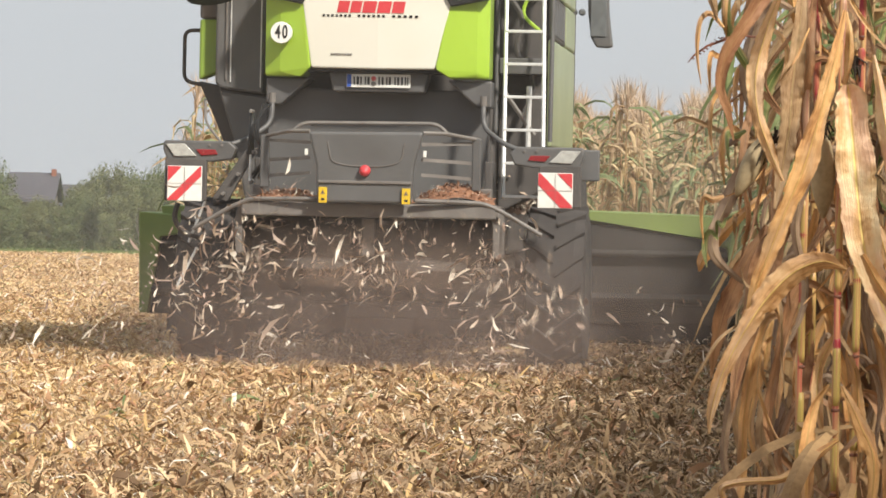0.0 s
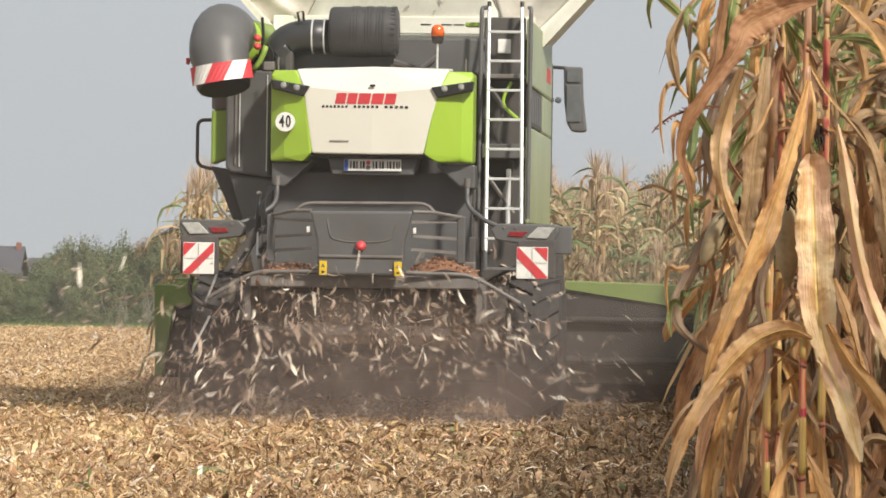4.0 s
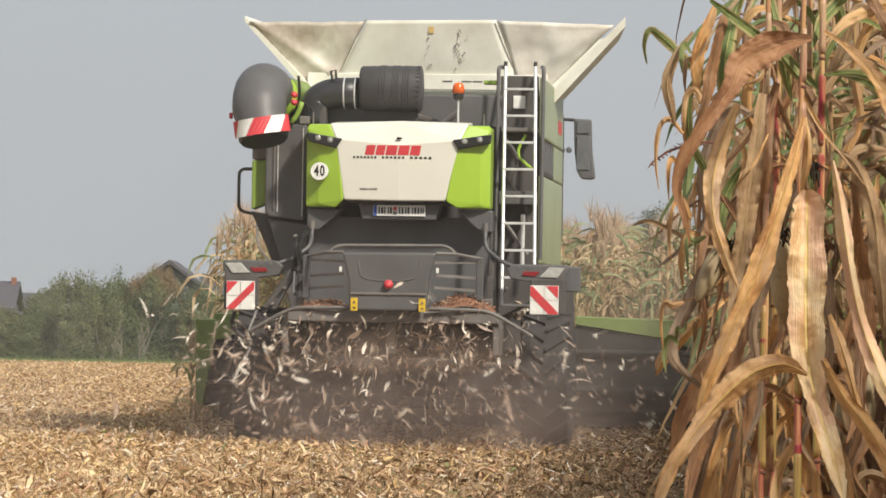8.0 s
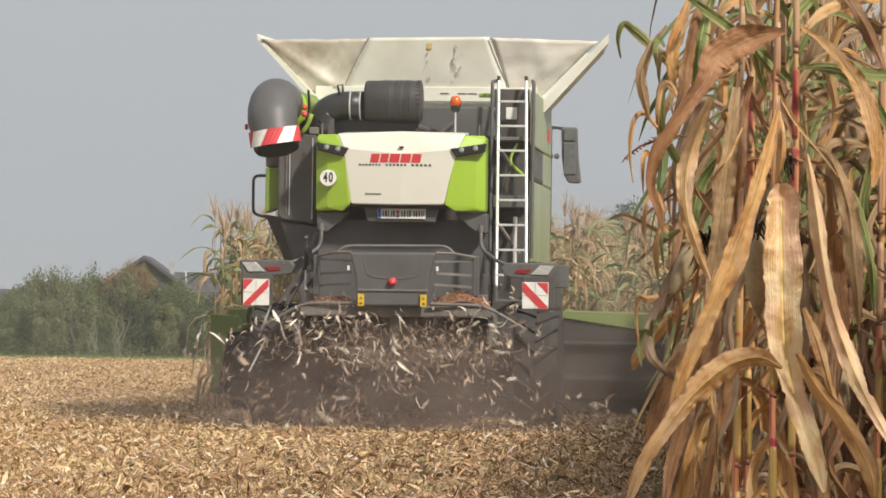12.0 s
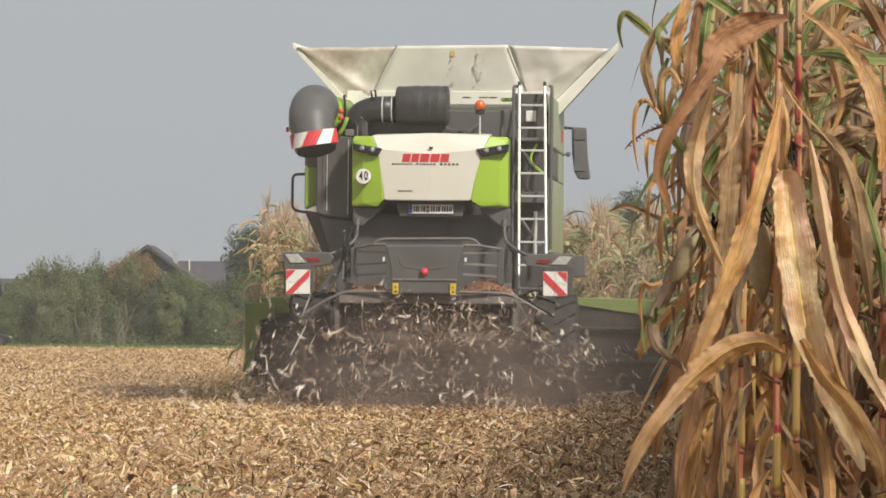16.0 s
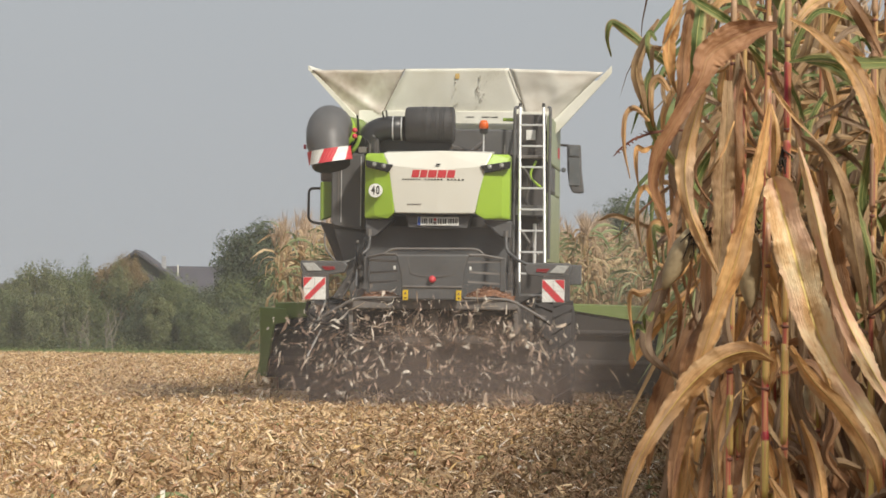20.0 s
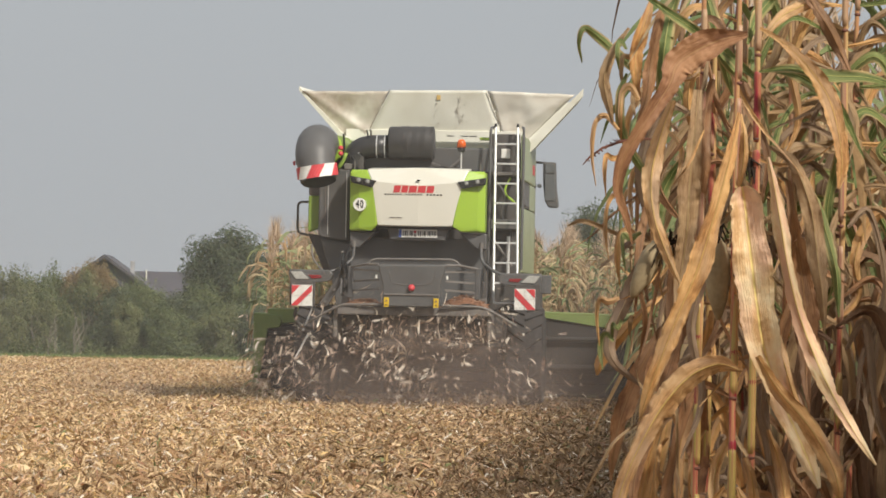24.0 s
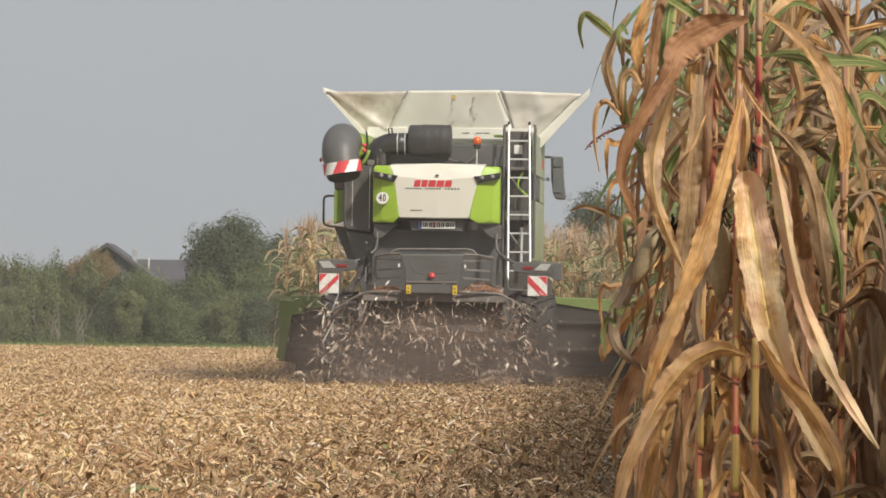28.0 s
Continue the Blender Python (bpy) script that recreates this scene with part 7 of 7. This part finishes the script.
# ---- what moves ----
def chaff_mesh(seed, count, sx, sy, sz):
    """Loose flakes of husk and leaf in a small cloud."""
    rng = np.random.default_rng(seed)
    x, y, z = rng.normal(0, sx, count), rng.normal(0, sy, count), rng.uniform(-sz, sz, count)
    kind = rng.random(count)
    big, tiny = kind < 0.10, kind > 0.58
    mid = ~big & ~tiny
    v, f = flake_batch(rng, x[mid], y[mid], z[mid], 0.11, 0.017, 0.9)
    v2, f2 = flake_batch(rng, x[big], y[big], z[big], 0.15, 0.028, 0.9)
    v3, f3 = flake_batch(rng, x[tiny], y[tiny], z[tiny], 0.05, 0.011, 0.9)
    v, f = np.concatenate([v, v2, v3]), np.concatenate([f, f2 + len(v), f3 + len(v) + len(v2)])
    return mesh_from("flying_chaff", v.tolist(), f.tolist(), [CHIP, CHAFF_BROWN], np.where(rng.random(len(f) // 3) < 0.5, 1, 0).repeat(3).tolist())


def build_chaff():
    rng = random.Random(31)
    meshes = [chaff_mesh(100 + k, 80, 0.34, 0.25, 0.26) for k in range(12)]
    bursts = []
    n = 1000
    for i in range(n):
        t0 = -0.9 + 28.8 * i / n
        ob = new("flying_chaff", meshes[i % 12])
        tagged(ob, "chopped husk flakes thrown by the straw chopper", "chaff", kind="stuff")
        bursts.append((ob, t0, (i * 0.618034) % 1 * 2 - 1, rng.uniform(0, 360)))
    return bursts


bursts = build_chaff()


def build_dust():
    """Brown dust behind the chopper in hanging sheets, and pale dust with imitated haze over the header."""
    clouds = []
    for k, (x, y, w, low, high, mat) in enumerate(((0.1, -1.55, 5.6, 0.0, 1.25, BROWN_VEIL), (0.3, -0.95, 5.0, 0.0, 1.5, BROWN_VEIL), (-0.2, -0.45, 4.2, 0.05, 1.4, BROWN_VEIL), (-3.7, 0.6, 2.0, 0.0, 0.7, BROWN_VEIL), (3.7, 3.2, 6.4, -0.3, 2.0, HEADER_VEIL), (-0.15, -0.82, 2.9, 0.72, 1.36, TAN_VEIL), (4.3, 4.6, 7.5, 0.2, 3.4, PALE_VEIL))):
        ob = veil("dust", "pale header dust and imitated haze over the stand" if mat is PALE_VEIL else "brown dust hanging behind the straw chopper", mat, w, low, high, 3.3 * k + 1, 0.3, 0.3)
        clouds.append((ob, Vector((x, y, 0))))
    return clouds


BROWN_VEIL = veil_material("brown_dust", (0.40, 0.33, 0.30), 0.36, 0.9)
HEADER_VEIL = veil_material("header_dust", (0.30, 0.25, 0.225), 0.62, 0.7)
TAN_VEIL = veil_material("chaff_stream", (0.52, 0.38, 0.29), 0.3, 4.0)
# Header dust that also stands in for haze paling the stand beyond.
PALE_VEIL = veil_material("pale_dust", (0.52, 0.48, 0.43), 0.30, 0.4)
dust_clouds = build_dust()


def motions():
    times = [0.5 * k for k in range(57)]
    walk(combine, [(t, combine_pose(t)) for t in times])
    start = combine_pose(0).translation
    for wheel, r in rolling:
        at = wheel.matrix_basis.translation.copy()
        walk(wheel, [(t, Matrix.Translation(at) @ Matrix.Rotation(-(combine_pose(t).translation - start).length / r, 4, "X")) for t in times])
    # flakes ride in the machine, fly out behind it and fall to the ground
    rng = random.Random(77)
    for ob, t0, u, spin in bursts:
        vx, vy, vz = u * 2.8 + rng.gauss(0, 0.65), rng.uniform(-2.6, -0.4), rng.uniform(-1.2, 0.8)
        rows = []
        inside = pose(u * 0.6, 1.6, 1.55, 0, 0, spin)
        if t0 > 0:
            rows = [(t, combine_pose(t) @ inside) for t in times if t < t0 - 0.2]
            rows.append((t0 - 0.1, combine_pose(t0 - 0.1) @ inside))
        axis = Vector((rng.gauss(0, 1), rng.gauss(0, 1), rng.gauss(0, 1))).normalized()
        base = combine_pose(t0)
        rot = base.to_3x3()
        p0 = base @ Vector((u * 0.95 - 0.12, -0.6, 1.12))
        t = 0.0
        while True:
            p = p0 + rot @ Vector((vx * t, (vy + 0.9) * t, vz * t - 3.4 * t * t))
            if t0 + t >= 0:
                rows.append((t0 + t, Matrix.Translation(p) @ Matrix.Rotation(2.2 * t, 4, axis) @ pose(0, 0, 0, 0, 0, spin)))
            if p.z < -0.95 or t0 + t > 28:
                break
            t += 0.1
        rows = rows or [(0.0, Matrix.Translation(p))]
        if rows[-1][0] < 28:
            rows.append((28.0, rows[-1][1]))
        if rows[0][0] > 0:
            rows.insert(0, (0.0, rows[0][1]))
        walk(ob, rows)
    walk(car, [(t, pose(-22.7 + 5.85 * (t - 17), 303, ground_height(0, 303) + 0.02, 0, 0, 0)) for t in times])
    for wheel in car_wheels:
        at = wheel.matrix_basis.translation.copy()
        walk(wheel, [(t, Matrix.Translation(at) @ Matrix.Rotation(5.85 * t / 0.34, 4, "Y")) for t in [0.08 * k for k in range(351)]])
    # dust trails along with the machine, drifting and settling
    for k, (ob, at) in enumerate(dust_clouds):
        rows = []
        for t in times:
            a = t * (0.9 + 0.13 * k) + k * 1.7
            rows.append((t, combine_pose(t) @ pose(at.x + 0.35 * math.sin(a), at.y + 0.12 * math.cos(a * 0.8), 0.04 * math.sin(a * 1.3), 0, 0, 3 * math.sin(a * 0.6))))
        walk(ob, rows)
    # leaves stir in the breeze
    def gust(t):
        return float(np.interp(t, (0, 3, 8, 11, 14, 17, 18, 19.5, 21, 22, 23.5, 25, 26, 28), (-1, 2, 5, 5, 2, -5, -3, -7, -18, -11, -4, 0, 0, -4)))

    for k, ob in enumerate(swaying):
        at = ob.matrix_basis.copy()
        rows = []
        for i in range(57):
            t = 0.5 * i
            a = 0.9 * noise.noise((t * 0.55, k * 3.1, 0)) + 0.35 * noise.noise((t * 1.7, k * 2.3, 5))
            swing = 1.8 * a + 0.3 * gust(t)
            if k == 0:
                # the broad pale leaf is blown aside and falls back
                swing = gust(t) + 0.5 * a
            if k == 1:
                # the long arching leaf swings out and back in the gusts
                swing = float(np.interp(t, (0, 3, 8, 10, 12, 15, 18, 21, 25, 28), (-3, -1, 3, 1, 4, 7, 8, 0, -8, -6))) + 0.6 * a
            rows.append((t, at @ pose(0, 0, 0, 0.5 * a, swing, 1.5 * a)))
        walk(ob, rows)
    # the stalks are drawn down as the header reaches them
    ts = [0.1 * k for k in range(281)]
    reach = [(combine_pose(t) @ Vector((0, 7.7, 0))).dot(ALONG) for t in ts]
    for along, ob in standing_strip:
        here = along + SLICE / 2
        if here > reach[-1] + 0.5:
            continue
        m = ob.matrix_basis.copy()
        down = Matrix.Translation((0, 0, -2.9)) @ m
        t = float(np.interp(here, reach, ts))
        if here < reach[0]:
            ob.matrix_basis = down
            continue
        rows = [(0.0, m)] if t > 0.3 else []
        rows += [(max(t - 0.1, 0.0), m), (min(t + 1.1, 28.0), down)]
        if t + 1.1 < 28:
            rows.append((28.0, down))
        walk(ob, rows)


motions()
